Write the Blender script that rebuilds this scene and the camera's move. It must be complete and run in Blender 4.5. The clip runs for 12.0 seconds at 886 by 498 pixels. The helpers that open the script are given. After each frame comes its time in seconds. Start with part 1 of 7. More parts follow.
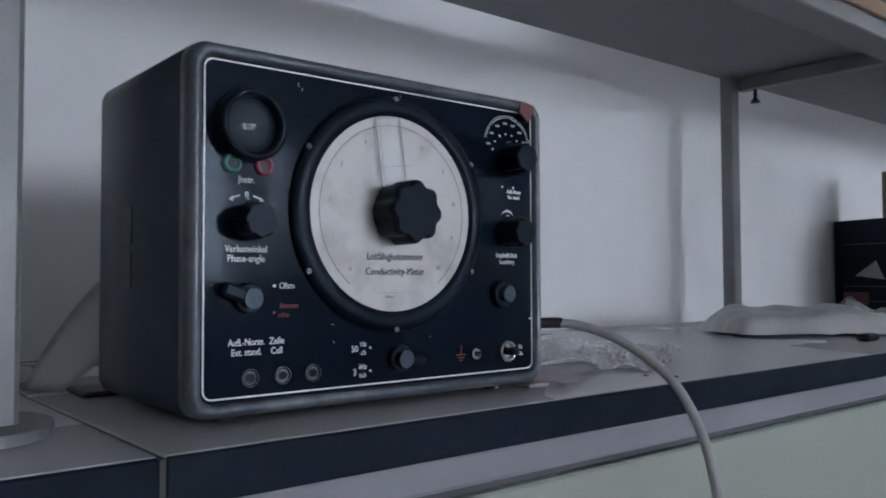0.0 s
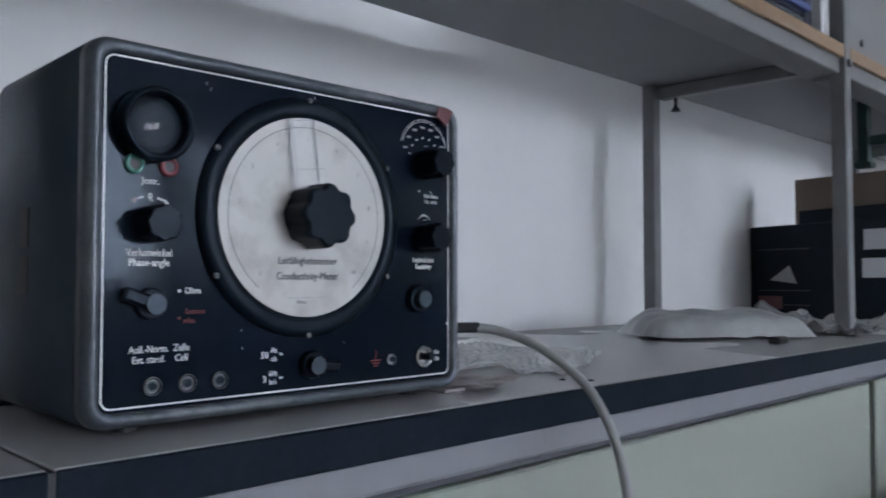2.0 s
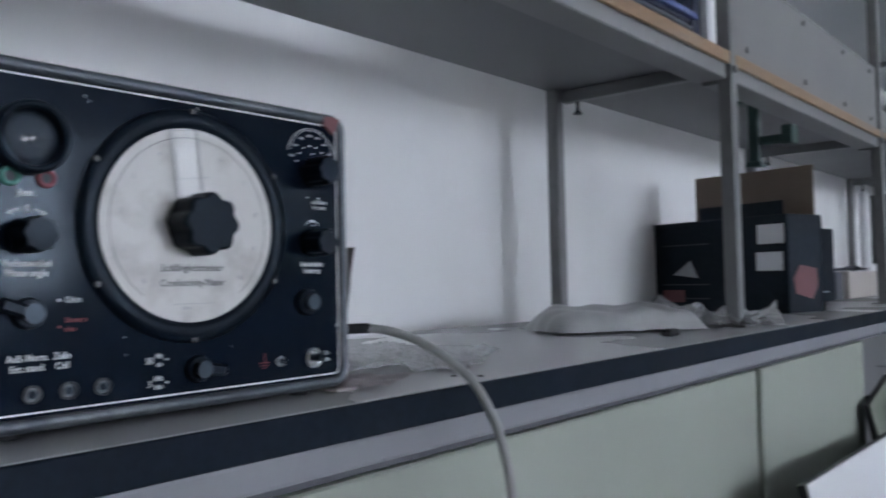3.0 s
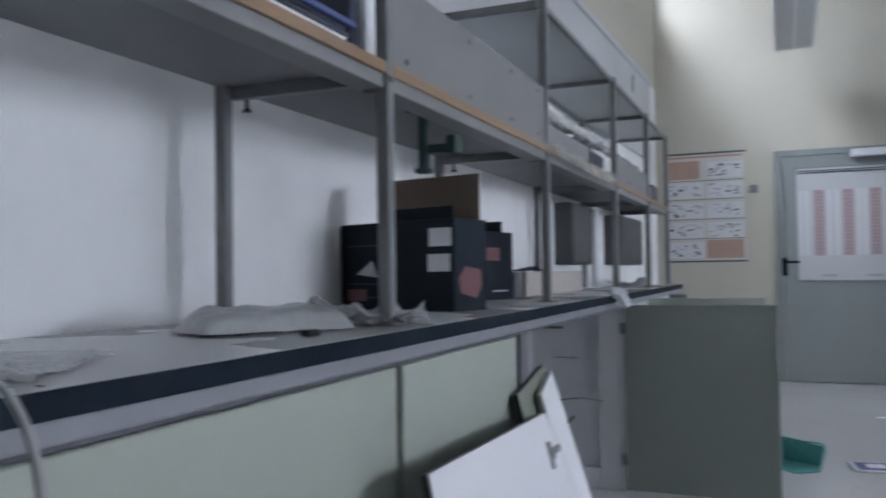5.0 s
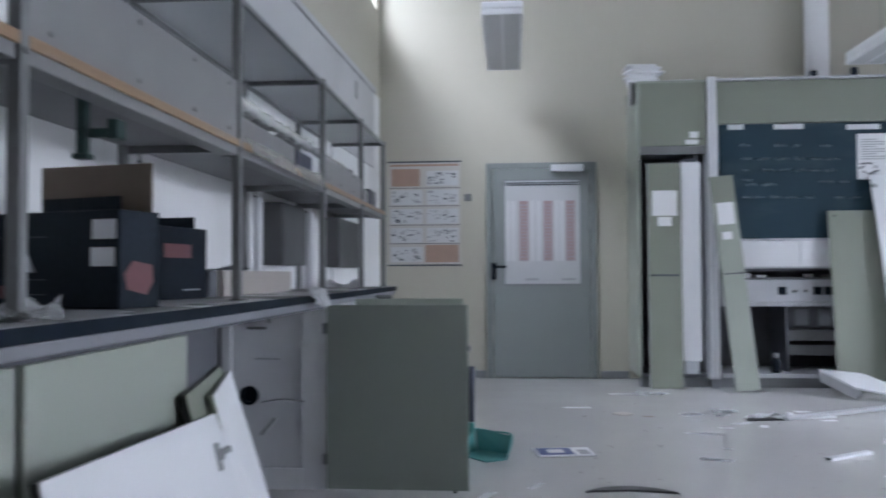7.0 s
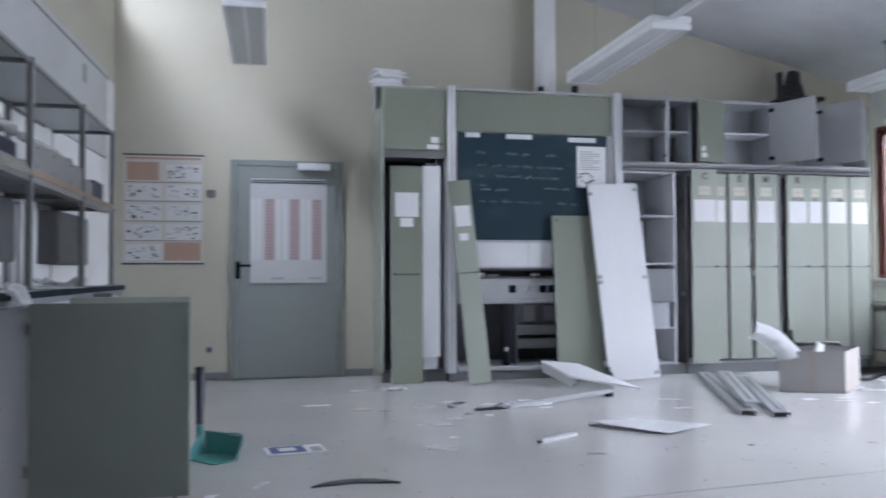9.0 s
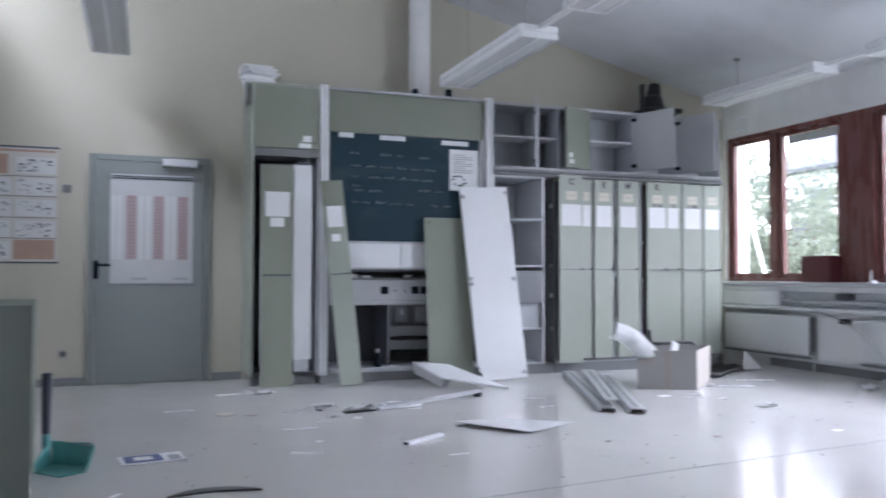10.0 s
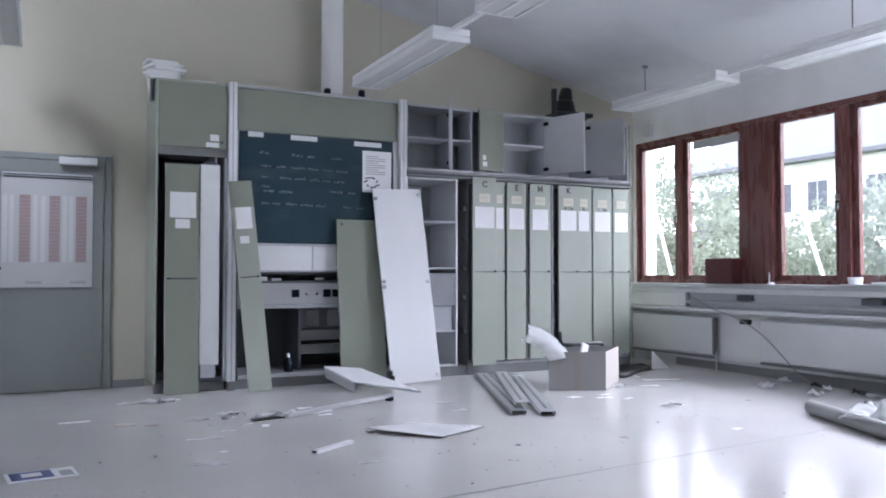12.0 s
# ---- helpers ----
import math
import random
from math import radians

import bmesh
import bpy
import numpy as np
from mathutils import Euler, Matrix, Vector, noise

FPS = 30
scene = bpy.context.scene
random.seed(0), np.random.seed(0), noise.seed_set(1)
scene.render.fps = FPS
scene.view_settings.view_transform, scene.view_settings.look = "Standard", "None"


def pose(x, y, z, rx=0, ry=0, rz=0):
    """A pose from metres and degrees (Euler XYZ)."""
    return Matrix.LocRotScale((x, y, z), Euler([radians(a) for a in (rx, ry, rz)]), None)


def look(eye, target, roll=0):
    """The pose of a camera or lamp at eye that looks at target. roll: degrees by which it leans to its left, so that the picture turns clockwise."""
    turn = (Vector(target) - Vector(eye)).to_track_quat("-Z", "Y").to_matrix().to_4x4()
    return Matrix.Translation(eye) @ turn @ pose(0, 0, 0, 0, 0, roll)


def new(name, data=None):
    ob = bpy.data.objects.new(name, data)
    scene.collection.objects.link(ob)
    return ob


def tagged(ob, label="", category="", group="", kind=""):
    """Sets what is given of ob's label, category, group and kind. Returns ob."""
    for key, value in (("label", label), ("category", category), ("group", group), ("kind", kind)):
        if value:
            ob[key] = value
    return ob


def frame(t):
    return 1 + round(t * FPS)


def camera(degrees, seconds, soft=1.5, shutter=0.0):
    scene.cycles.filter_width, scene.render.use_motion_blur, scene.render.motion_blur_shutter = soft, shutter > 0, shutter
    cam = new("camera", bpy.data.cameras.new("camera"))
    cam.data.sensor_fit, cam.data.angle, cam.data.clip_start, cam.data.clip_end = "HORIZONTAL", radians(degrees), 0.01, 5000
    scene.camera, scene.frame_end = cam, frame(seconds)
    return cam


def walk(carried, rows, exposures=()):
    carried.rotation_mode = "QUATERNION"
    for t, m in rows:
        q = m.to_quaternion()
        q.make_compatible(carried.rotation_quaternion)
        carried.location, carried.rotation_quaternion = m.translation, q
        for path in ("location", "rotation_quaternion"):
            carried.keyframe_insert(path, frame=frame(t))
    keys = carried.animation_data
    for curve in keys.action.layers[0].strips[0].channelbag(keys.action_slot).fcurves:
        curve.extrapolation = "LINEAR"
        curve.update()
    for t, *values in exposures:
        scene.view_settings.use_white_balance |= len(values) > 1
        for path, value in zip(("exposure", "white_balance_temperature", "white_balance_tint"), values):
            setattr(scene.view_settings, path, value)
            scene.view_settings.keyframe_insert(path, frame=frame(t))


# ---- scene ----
cam = camera(57.2, 12.0, soft=1.8, shutter=0.9)
PATH = [
    (0, (0.4640, 0.0222, 1.0098), (-1.0746, 1.2979, 1.0828), -0.2),
    (0.5, (0.4594, 0.0288, 1.0086), (-1.0558, 1.3321, 1.0826), -0.3),
    (1, (0.4572, 0.0331, 1.0092), (-1.0333, 1.3646, 1.0832), -0.3),
    (1.5, (0.4584, 0.0372, 1.0087), (-1.0096, 1.3932, 1.0877), -0.5),
    (2, (0.4699, 0.0368, 1.0121), (-0.9582, 1.4349, 1.0901), -0.0),
    (2.5, (0.4901, 0.0367, 1.0107), (-0.8855, 1.4862, 1.0927), -0.7),
    (4.5, (0.6325, 0.1031, 1.0281), (-0.2935, 1.8751, 1.0781), -0.8),
    (5, (0.6702, 0.1340, 1.0190), (-0.1027, 1.9778, 1.0750), -0.8),
    (5.5, (0.7014, 0.1552, 1.0156), (0.0764, 2.0542, 1.0726), -0.6),
    (6, (0.7369, 0.1682, 1.0076), (0.2718, 2.1124, 1.0686), -0.6),
    (6.5, (0.7785, 0.1742, 1.0054), (0.4615, 2.1480, 1.0644), -0.4),
    (7, (0.8362, 0.1949, 0.9945), (0.6712, 2.1871, 1.0565), -0.3),
    (9, (0.9931, 0.1729, 0.9717), (1.4040, 2.1292, 1.0347), -0.2),
    (9.5, (1.0150, 0.1699, 0.9912), (1.5689, 2.0907, 1.0522), -0.1),
    (10, (1.0543, 0.1678, 0.9829), (1.7503, 2.0417, 1.0459), 0.1),
    (10.5, (1.0758, 0.1709, 0.9949), (1.8918, 1.9958, 1.0569), 0.1),
    (11, (1.0938, 0.1741, 1.0047), (1.9886, 1.9617, 1.0667), 0.1),
    (11.5, (1.1068, 0.2053, 1.0023), (2.0088, 1.9892, 1.0663), 0.1),
    (12, (1.1141, 0.2049, 1.0083), (1.9965, 1.9986, 1.0713), 0.0),
]

EXPOSURES = [(0.0, -0.06, 5800, 14), (2.5, 0.12, 5800, 14), (4.5, 0.1, 5750, 15), (7.0, 0.06, 5720, 15), (9.0, 0.06, 5750, 16), (12.0, 0.02, 5800, 18)]
walk(cam, [(t, look(eye, target, roll)) for t, eye, target, roll in PATH], EXPOSURES)

# ---- room numbers ----
XW = 7.55          # window wall, inner face
YF = 8.04          # far wall, inner face
YB = -2.6          # wall behind the camera
BENCH = 0.908      # worktop height
CAB = 7.40         # front of the built-in cupboards


def bench_wall_x(y):
    """The bench wall runs a little out of square."""
    return -0.675 + 0.0305 * y


def ceiling_z(x):
    return 3.0 + 0.235 * (XW - x)


# ---- world and lights ----
world = bpy.data.worlds.new("overcast_sky")
scene.world = world
world.use_nodes = True
wn = world.node_tree.nodes
wl = world.node_tree.links
sky = wn.new("ShaderNodeTexSky")
sky.sky_type = 'NISHITA'
sky.sun_disc = False
sky.sun_elevation = radians(42)
sky.sun_rotation = radians(174)
sky.dust_density = 6.0
overcast = wn.new("ShaderNodeMix")          # cloud cover: the clear sky veiled by even white
overcast.data_type = 'RGBA'
overcast.inputs["Factor"].default_value = 0.7
overcast.inputs["B"].default_value = (58.0, 59.2, 60.4, 1)
wl.new(sky.outputs[0], overcast.inputs["A"])
wl.new(overcast.outputs["Result"], wn["Background"].inputs[0])
wn["Background"].inputs[1].default_value = 0.15

sun_data = bpy.data.lights.new("sun", 'SUN')
sun_data.energy = 5.0
sun_data.angle = radians(12)
sun_data.color = (1.0, 0.96, 0.9)
sun = new("sun", sun_data)
sun.matrix_basis = look((10, -22, 24), (13, 6, 0))


def window_light(name, eye, target, sx, sy, power, color):
    d = bpy.data.lights.new(name, 'AREA')
    d.shape, d.size, d.size_y, d.energy, d.color = 'RECTANGLE', sx, sy, power, color
    ob = new(name, d)
    ob.matrix_basis = look(eye, target)
    return ob


window_light("sky_over_garden", (12.5, 4.2, 5.3), (7.6, 4.2, 1.5), 9.0, 3.0, 1500, (0.96, 0.98, 1.0))
window_light("window_daylight", (7.74, 2.85, 1.75), (2.0, 2.6, 0.5), 3.2, 1.5, 185, (0.96, 0.98, 1.0))
window_light("sky_over_clerestory", (-5.5, 0.0, 12.2), (-0.5, 6.9, 3.95), 7.0, 6.0, 2900, (0.95, 0.98, 1.0))


# ---- materials ----
def mat(name, base, rough=0.5, metal=0.0, var=0.10, big=2.0, fine=70.0, bump=0.08, rvar=0.12, stain=None, stain_amount=0.0,
        stain_scale=1.3, spec=0.5, stretch=(1, 1, 1)):
    """A surface with broad patches, fine grain, uneven gloss and, if asked, stains."""
    m = bpy.data.materials.new(name)
    m.use_nodes = True
    n, k = m.node_tree.nodes, m.node_tree.links
    b = n["Principled BSDF"]
    tc = n.new("ShaderNodeTexCoord")
    mp = n.new("ShaderNodeMapping")
    mp.inputs["Scale"].default_value = stretch
    k.new(tc.outputs["Object"], mp.inputs[0])

    def noise_node(scale, detail):
        t = n.new("ShaderNodeTexNoise")
        t.inputs["Scale"].default_value, t.inputs["Detail"].default_value = scale, detail
        k.new(mp.outputs[0], t.inputs["Vector"])
        return t

    broad, grain = noise_node(big, 4), noise_node(fine, 3)

    def mix(fac, a, c):
        x = n.new("ShaderNodeMix")
        x.data_type = 'RGBA'
        k.new(fac, x.inputs["Factor"])
        for value, socket in ((a, x.inputs["A"]), (c, x.inputs["B"])):
            if isinstance(value, tuple):
                socket.default_value = (*value, 1)
            else:
                k.new(value, socket)
        return x.outputs["Result"]

    lo = tuple(c * (1 - var) for c in base)
    hi = tuple(min(1, c * (1 + var)) for c in base)
    one = mix(broad.outputs["Fac"], lo, hi)
    ramp = n.new("ShaderNodeMapRange")
    ramp.inputs["From Min"].default_value, ramp.inputs["From Max"].default_value = 0.35, 0.65
    ramp.inputs["To Max"].default_value = min(0.8, var * 2.5)
    k.new(grain.outputs["Fac"], ramp.inputs["Value"])
    out = mix(ramp.outputs[0], one, tuple(c * (1 - 1.2 * var) for c in base))
    if stain:
        spots = noise_node(stain_scale, 6)
        r = n.new("ShaderNodeMapRange")
        r.inputs["From Min"].default_value, r.inputs["From Max"].default_value = 0.52, 0.72
        r.inputs["To Max"].default_value = stain_amount
        k.new(spots.outputs["Fac"], r.inputs["Value"])
        out = mix(r.outputs[0], out, stain)
    k.new(out, b.inputs["Base Color"])
    rr = n.new("ShaderNodeMapRange")
    rr.inputs["To Min"].default_value, rr.inputs["To Max"].default_value = max(0.02, rough - rvar), min(1, rough + rvar)
    k.new(broad.outputs["Fac"], rr.inputs["Value"])
    k.new(rr.outputs[0], b.inputs["Roughness"])
    b.inputs["Metallic"].default_value = metal
    b.inputs["Specular IOR Level"].default_value = spec
    if bump:
        bp = n.new("ShaderNodeBump")
        bp.inputs["Strength"].default_value, bp.inputs["Distance"].default_value = bump, 0.002
        k.new(grain.outputs["Fac"], bp.inputs["Height"])
        k.new(bp.outputs[0], b.inputs["Normal"])
    return m


def glass(name, rough=0.0, tint=(1, 1, 1)):
    m = bpy.data.materials.new(name)
    m.use_nodes = True
    b = m.node_tree.nodes["Principled BSDF"]
    b.inputs["Base Color"].default_value = (*tint, 1)
    b.inputs["Transmission Weight"].default_value = 1.0
    b.inputs["Roughness"].default_value = rough
    b.inputs["IOR"].default_value = 1.45
    return m


WALL = mat("white_wall_paint", (0.80, 0.805, 0.81), 0.85, var=0.04, big=0.8, fine=45, bump=0.12, stain=(0.42, 0.42, 0.41), stain_amount=0.35, stain_scale=0.9)
CREAM = mat("cream_wall_paint", (0.50, 0.48, 0.405), 0.85, var=0.05, big=0.6, fine=45, bump=0.12, stain=(0.44, 0.41, 0.34), stain_amount=0.3, stain_scale=0.7)
CEIL = mat("ceiling_paint", (0.62, 0.63, 0.66), 0.9, var=0.05, big=0.5, fine=40, bump=0.1, stain=(0.36, 0.37, 0.39), stain_amount=0.55, stain_scale=0.7)
FLOOR = mat("grey_linoleum", (0.61, 0.598, 0.59), 0.19, var=0.055, big=1.3, fine=110, bump=0.012, rvar=0.08, spec=0.5)
GREEN = mat("sage_green_laminate", (0.225, 0.245, 0.20), 0.42, var=0.04, big=1.2, fine=90, bump=0.03, stain=(0.20, 0.22, 0.185), stain_amount=0.25)
GREENLT = mat("pale_green_laminate", (0.335, 0.365, 0.315), 0.42, var=0.04, big=1.5, fine=90, bump=0.03, stain=(0.30, 0.33, 0.285), stain_amount=0.3)
GREEND = mat("dark_green_end_panel", (0.235, 0.262, 0.235), 0.5, var=0.05, big=1.1, fine=90, bump=0.03)
DOORGREY = mat("grey_green_door_paint", (0.26, 0.285, 0.28), 0.4, var=0.04, big=1.0, fine=80, bump=0.03, stain=(0.20, 0.21, 0.21), stain_amount=0.3)
WHITELAM = mat("white_melamine", (0.74, 0.75, 0.77), 0.4, var=0.03, big=1.5, fine=80, bump=0.03, stain=(0.55, 0.55, 0.55), stain_amount=0.2)
GREYLAM = mat("light_grey_laminate", (0.45, 0.46, 0.48), 0.42, var=0.04, big=1.5, fine=80, bump=0.03, stain=(0.33, 0.33, 0.35), stain_amount=0.25)
INSIDE = mat("cupboard_inside_grey", (0.50, 0.52, 0.55), 0.55, var=0.08, big=1.5, fine=60, bump=0.03)
# dark grey for small parts; on recess linings it paints in the shade
DARKIN = mat("dark_grey_and_cavity_shade", (0.11, 0.114, 0.13), 0.7, var=0.2, big=2, fine=40, bump=0.05)
TOP = mat("grey_worktop_laminate", (0.48, 0.485, 0.49), 0.27, var=0.05, big=1.7, fine=160, bump=0.03, stain=(0.36, 0.36, 0.365), stain_amount=0.4, stain_scale=2.6)
EDGE = mat("dark_worktop_edge", (0.006, 0.012, 0.022), 0.6, spec=0.12, var=0.25, big=9, fine=120, bump=0.05, stain=(0.03, 0.038, 0.05), stain_amount=0.35, stain_scale=9)
APRON = mat("grey_apron_laminate", (0.24, 0.245, 0.27), 0.45, var=0.06, big=3, fine=90, bump=0.04, stain=(0.2, 0.2, 0.21), stain_amount=0.3, stain_scale=5)
STEEL = mat("grey_painted_steel", (0.20, 0.205, 0.21), 0.45, metal=0.2, var=0.10, big=6, fine=120, bump=0.06, stain=(0.12, 0.12, 0.12), stain_amount=0.4, stain_scale=9)
SHELFM = mat("grey_shelf_board", (0.15, 0.155, 0.16), 0.5, var=0.07, big=2, fine=60, bump=0.05, stain=(0.16, 0.16, 0.16), stain_amount=0.35, stain_scale=3)
SHELFL = mat("pale_grey_shelf_board", (0.21, 0.21, 0.215), 0.5, var=0.05, big=2, fine=60, bump=0.05, stain=(0.28, 0.28, 0.28), stain_amount=0.3, stain_scale=3)
WOOD = mat("orange_wood_edging", (0.31, 0.20, 0.12), 0.5, var=0.22, big=5, fine=40, bump=0.06, stain=(0.22, 0.19, 0.16), stain_amount=0.7, stain_scale=4, stretch=(6, 0.6, 6))
REDWOOD = mat("red_brown_window_wood", (0.145, 0.055, 0.05), 0.28, var=0.05, big=3, fine=90, bump=0.02, stretch=(5, 5, 0.7))
BOARD = mat("blackboard_green", (0.018, 0.044, 0.064), 0.6, spec=0.25, var=0.12, big=1.5, fine=30, bump=0.02, stain=(0.075, 0.105, 0.11), stain_amount=0.55, stain_scale=1.7, stretch=(0.6, 1, 2))
CHALK = mat("chalk_marks", (0.34, 0.39, 0.41), 0.95, var=0.3, big=20, fine=200, bump=0)
PAPER = mat("white_paper", (0.78, 0.785, 0.80), 0.7, var=0.03, big=5, fine=120, bump=0.02)
PRINT = mat("grey_print", (0.42, 0.43, 0.45), 0.8, var=0.25, big=40, fine=250, bump=0)
REDPRINT = mat("faded_red_print", (0.40, 0.29, 0.30), 0.8, var=0.15, big=30, fine=150, bump=0)
ORANGEP = mat("faded_orange_print", (0.42, 0.29, 0.225), 0.8, var=0.15, big=12, fine=120, bump=0)
DARKP = mat("dark_print", (0.10, 0.11, 0.13), 0.8, var=0.3, big=30, fine=150, bump=0)
BLUEP = mat("blue_print", (0.10, 0.13, 0.30), 0.6, var=0.25, big=20, fine=90, bump=0)
CARD = mat("brown_cardboard", (0.21, 0.165, 0.13), 0.8, var=0.10, big=5, fine=60, bump=0.08, stretch=(1, 1, 4))
CARDG = mat("greyed_cardboard", (0.28, 0.272, 0.27), 0.8, var=0.08, big=5, fine=60, bump=0.08)
CARDL = mat("pale_cardboard", (0.46, 0.425, 0.395), 0.8, var=0.08, big=5, fine=60, bump=0.06)
BLACKCARD = mat("black_printed_carton", (0.008, 0.0115, 0.019), 0.45, spec=0.2, var=0.3, big=5, fine=60, bump=0.03)
ALU = mat("brushed_aluminium", (0.58, 0.59, 0.61), 0.42, metal=0.7, var=0.08, big=6, fine=90, bump=0.03)
CHROME = mat("nickel_plating", (0.62, 0.63, 0.64), 0.22, metal=1.0, var=0.06, big=20, fine=150, bump=0.0)
BLACKPL = mat("black_bakelite", (0.004, 0.0075, 0.014), 0.36, spec=0.17, var=0.25, big=30, fine=250, bump=0.02)
PANEL = mat("black_enamel_front", (0.0045, 0.0082, 0.0160), 0.11, spec=0.14, var=0.15, big=8, fine=300, bump=0.004, rvar=0.03, stain=(0.016, 0.021, 0.030), stain_amount=0.12, stain_scale=30)
CASE = mat("dark_grey_hammer_paint", (0.028, 0.040, 0.055), 0.40, var=0.22, big=10, fine=330, bump=0.22, stain=(0.11, 0.12, 0.13), stain_amount=0.2, stain_scale=12)
CASEFR = mat("worn_grey_case_rim", (0.10, 0.118, 0.14), 0.36, metal=0.25, var=0.25, big=16, fine=260, bump=0.12, stain=(0.30, 0.31, 0.32), stain_amount=0.55, stain_scale=22)
DIAL = mat("cream_dial_face", (0.57, 0.565, 0.55), 0.42, var=0.07, big=18, fine=90, bump=0.01, stain=(0.36, 0.35, 0.335), stain_amount=0.7, stain_scale=32)
LABELY = mat("yellowed_label_card", (0.60, 0.58, 0.49), 0.7, var=0.05, big=8, fine=120, bump=0.02)
SERVICE = mat("dull_dark_grey_steel", (0.085, 0.088, 0.092), 0.5, metal=0.1, var=0.1, big=4, fine=90, bump=0.04)
NOTICE = mat("greyed_printed_paper", (0.52, 0.53, 0.545), 0.7, var=0.06, big=7, fine=150, bump=0.02)
SLATE = mat("slate_grey_board", (0.135, 0.14, 0.16), 0.55, var=0.08, big=2, fine=70, bump=0.03)
WHITEINK = mat("white_lettering", (0.90, 0.91, 0.92), 0.6, var=0.05, big=60, fine=300, bump=0)
REDINK = mat("red_lettering", (0.30, 0.06, 0.06), 0.6, var=0.1, big=60, fine=300, bump=0)
DARKINK = mat("black_lettering", (0.06, 0.06, 0.07), 0.6, var=0.1, big=60, fine=300, bump=0)
REDPL = mat("red_plastic", (0.26, 0.06, 0.075), 0.35, var=0.12, big=30, fine=150, bump=0.01)
GREENPL = mat("green_plastic_socket", (0.08, 0.27, 0.22), 0.35, var=0.12, big=30, fine=150, bump=0.01)
TEAL = mat("teal_plastic", (0.09, 0.31, 0.30), 0.4, var=0.1, big=10, fine=100, bump=0.02)
NAVY = mat("dark_blue_plastic", (0.02, 0.025, 0.05), 0.4, var=0.15, big=10, fine=100, bump=0.02)
CABLEM = mat("grey_rubber_cable", (0.32, 0.325, 0.325), 0.5, var=0.08, big=30, fine=200, bump=0.03)
RADIATOR = mat("white_radiator_enamel", (0.76, 0.77, 0.79), 0.4, var=0.04, big=2, fine=70, bump=0.03, stain=(0.45, 0.45, 0.45), stain_amount=0.3)
WHITEPL = mat("white_plastic", (0.70, 0.71, 0.73), 0.4, var=0.04, big=8, fine=90, bump=0.02)
FOIL = mat("clear_crumpled_film", (0.80, 0.81, 0.82), 0.16, var=0.08, big=14, fine=60, bump=0.25)
FOIL.node_tree.nodes["Principled BSDF"].inputs["Transmission Weight"].default_value = 0.8
BUBBLE = mat("clear_bubble_film", (0.86, 0.87, 0.88), 0.12, var=0.05, big=14, fine=60, bump=0.05, rvar=0.05)
BUBBLE.node_tree.nodes["Principled BSDF"].inputs["Transmission Weight"].default_value = 0.6
FOAM = mat("white_foam_wrap", (0.78, 0.79, 0.80), 0.7, var=0.04, big=12, fine=120, bump=0.2)
BLACKRUB = mat("black_film_and_rubber", (0.012, 0.013, 0.016), 0.45, var=0.2, big=8, fine=70, bump=0.15)
MAROON = mat("maroon_card_box", (0.085, 0.016, 0.020), 0.45, var=0.12, big=4, fine=80, bump=0.03)
LAMPM = mat("white_lamp_housing", (0.72, 0.73, 0.75), 0.45, var=0.03, big=3, fine=70, bump=0.02)
LOUVRE = mat("frosted_lamp_cover", (0.55, 0.56, 0.57), 0.45, metal=0.0, var=0.06, big=5, fine=70, bump=0.02)
PANELW = mat("greyed_panel_paint", (0.52, 0.525, 0.54), 0.7, var=0.05, big=0.8, fine=45, bump=0.1, stain=(0.40, 0.40, 0.41), stain_amount=0.4, stain_scale=1.2)
TAPE = mat("dull_parcel_tape", (0.27, 0.245, 0.23), 0.35, var=0.1, big=9, fine=60)
SKIRT = mat("grey_skirting", (0.24, 0.25, 0.26), 0.5, var=0.08, big=3, fine=70, bump=0.04)
for m_ in (PANEL, BLACKPL, CASE, BLACKCARD):          # bluish specular tint, standing in for a cool cast in the darks
    m_.node_tree.nodes["Principled BSDF"].inputs["Specular Tint"].default_value = (0.72, 0.86, 1.0, 1)
PANE = glass("window_glass")
LENSG = glass("meter_lens_glass", 0.03, (0.8, 0.83, 0.86))
FROSTED = mat("wired_frosted_glass", (0.62, 0.65, 0.66), 0.35, var=0.05, big=2, fine=60, bump=0.05)
FROSTED.node_tree.nodes["Principled BSDF"].inputs["Transmission Weight"].default_value = 0.6
DULLRED = mat("torn_red_sticker", (0.17, 0.07, 0.075), 0.7, var=0.2, big=60, fine=250, bump=0.05)
PERSPEX = glass("scratched_cursor_perspex", 0.12, (0.95, 0.96, 0.96))
def leaf_mat(name, base):
    """Thin leaves: half the light is thrown back, half shines through."""
    m = mat(name, base, 0.6, var=0.3, big=1.5, fine=12, bump=0)
    n, k = m.node_tree.nodes, m.node_tree.links
    tr_ = n.new("ShaderNodeBsdfTranslucent")
    tr_.inputs["Color"].default_value = (base[0] * 1.9, base[1] * 1.9, base[2] * 1.7, 1)
    mx = n.new("ShaderNodeMixShader")
    k.new(n["Principled BSDF"].outputs[0], mx.inputs[1])
    k.new(tr_.outputs[0], mx.inputs[2])
    k.new(mx.outputs[0], n["Material Output"].inputs["Surface"])
    return m


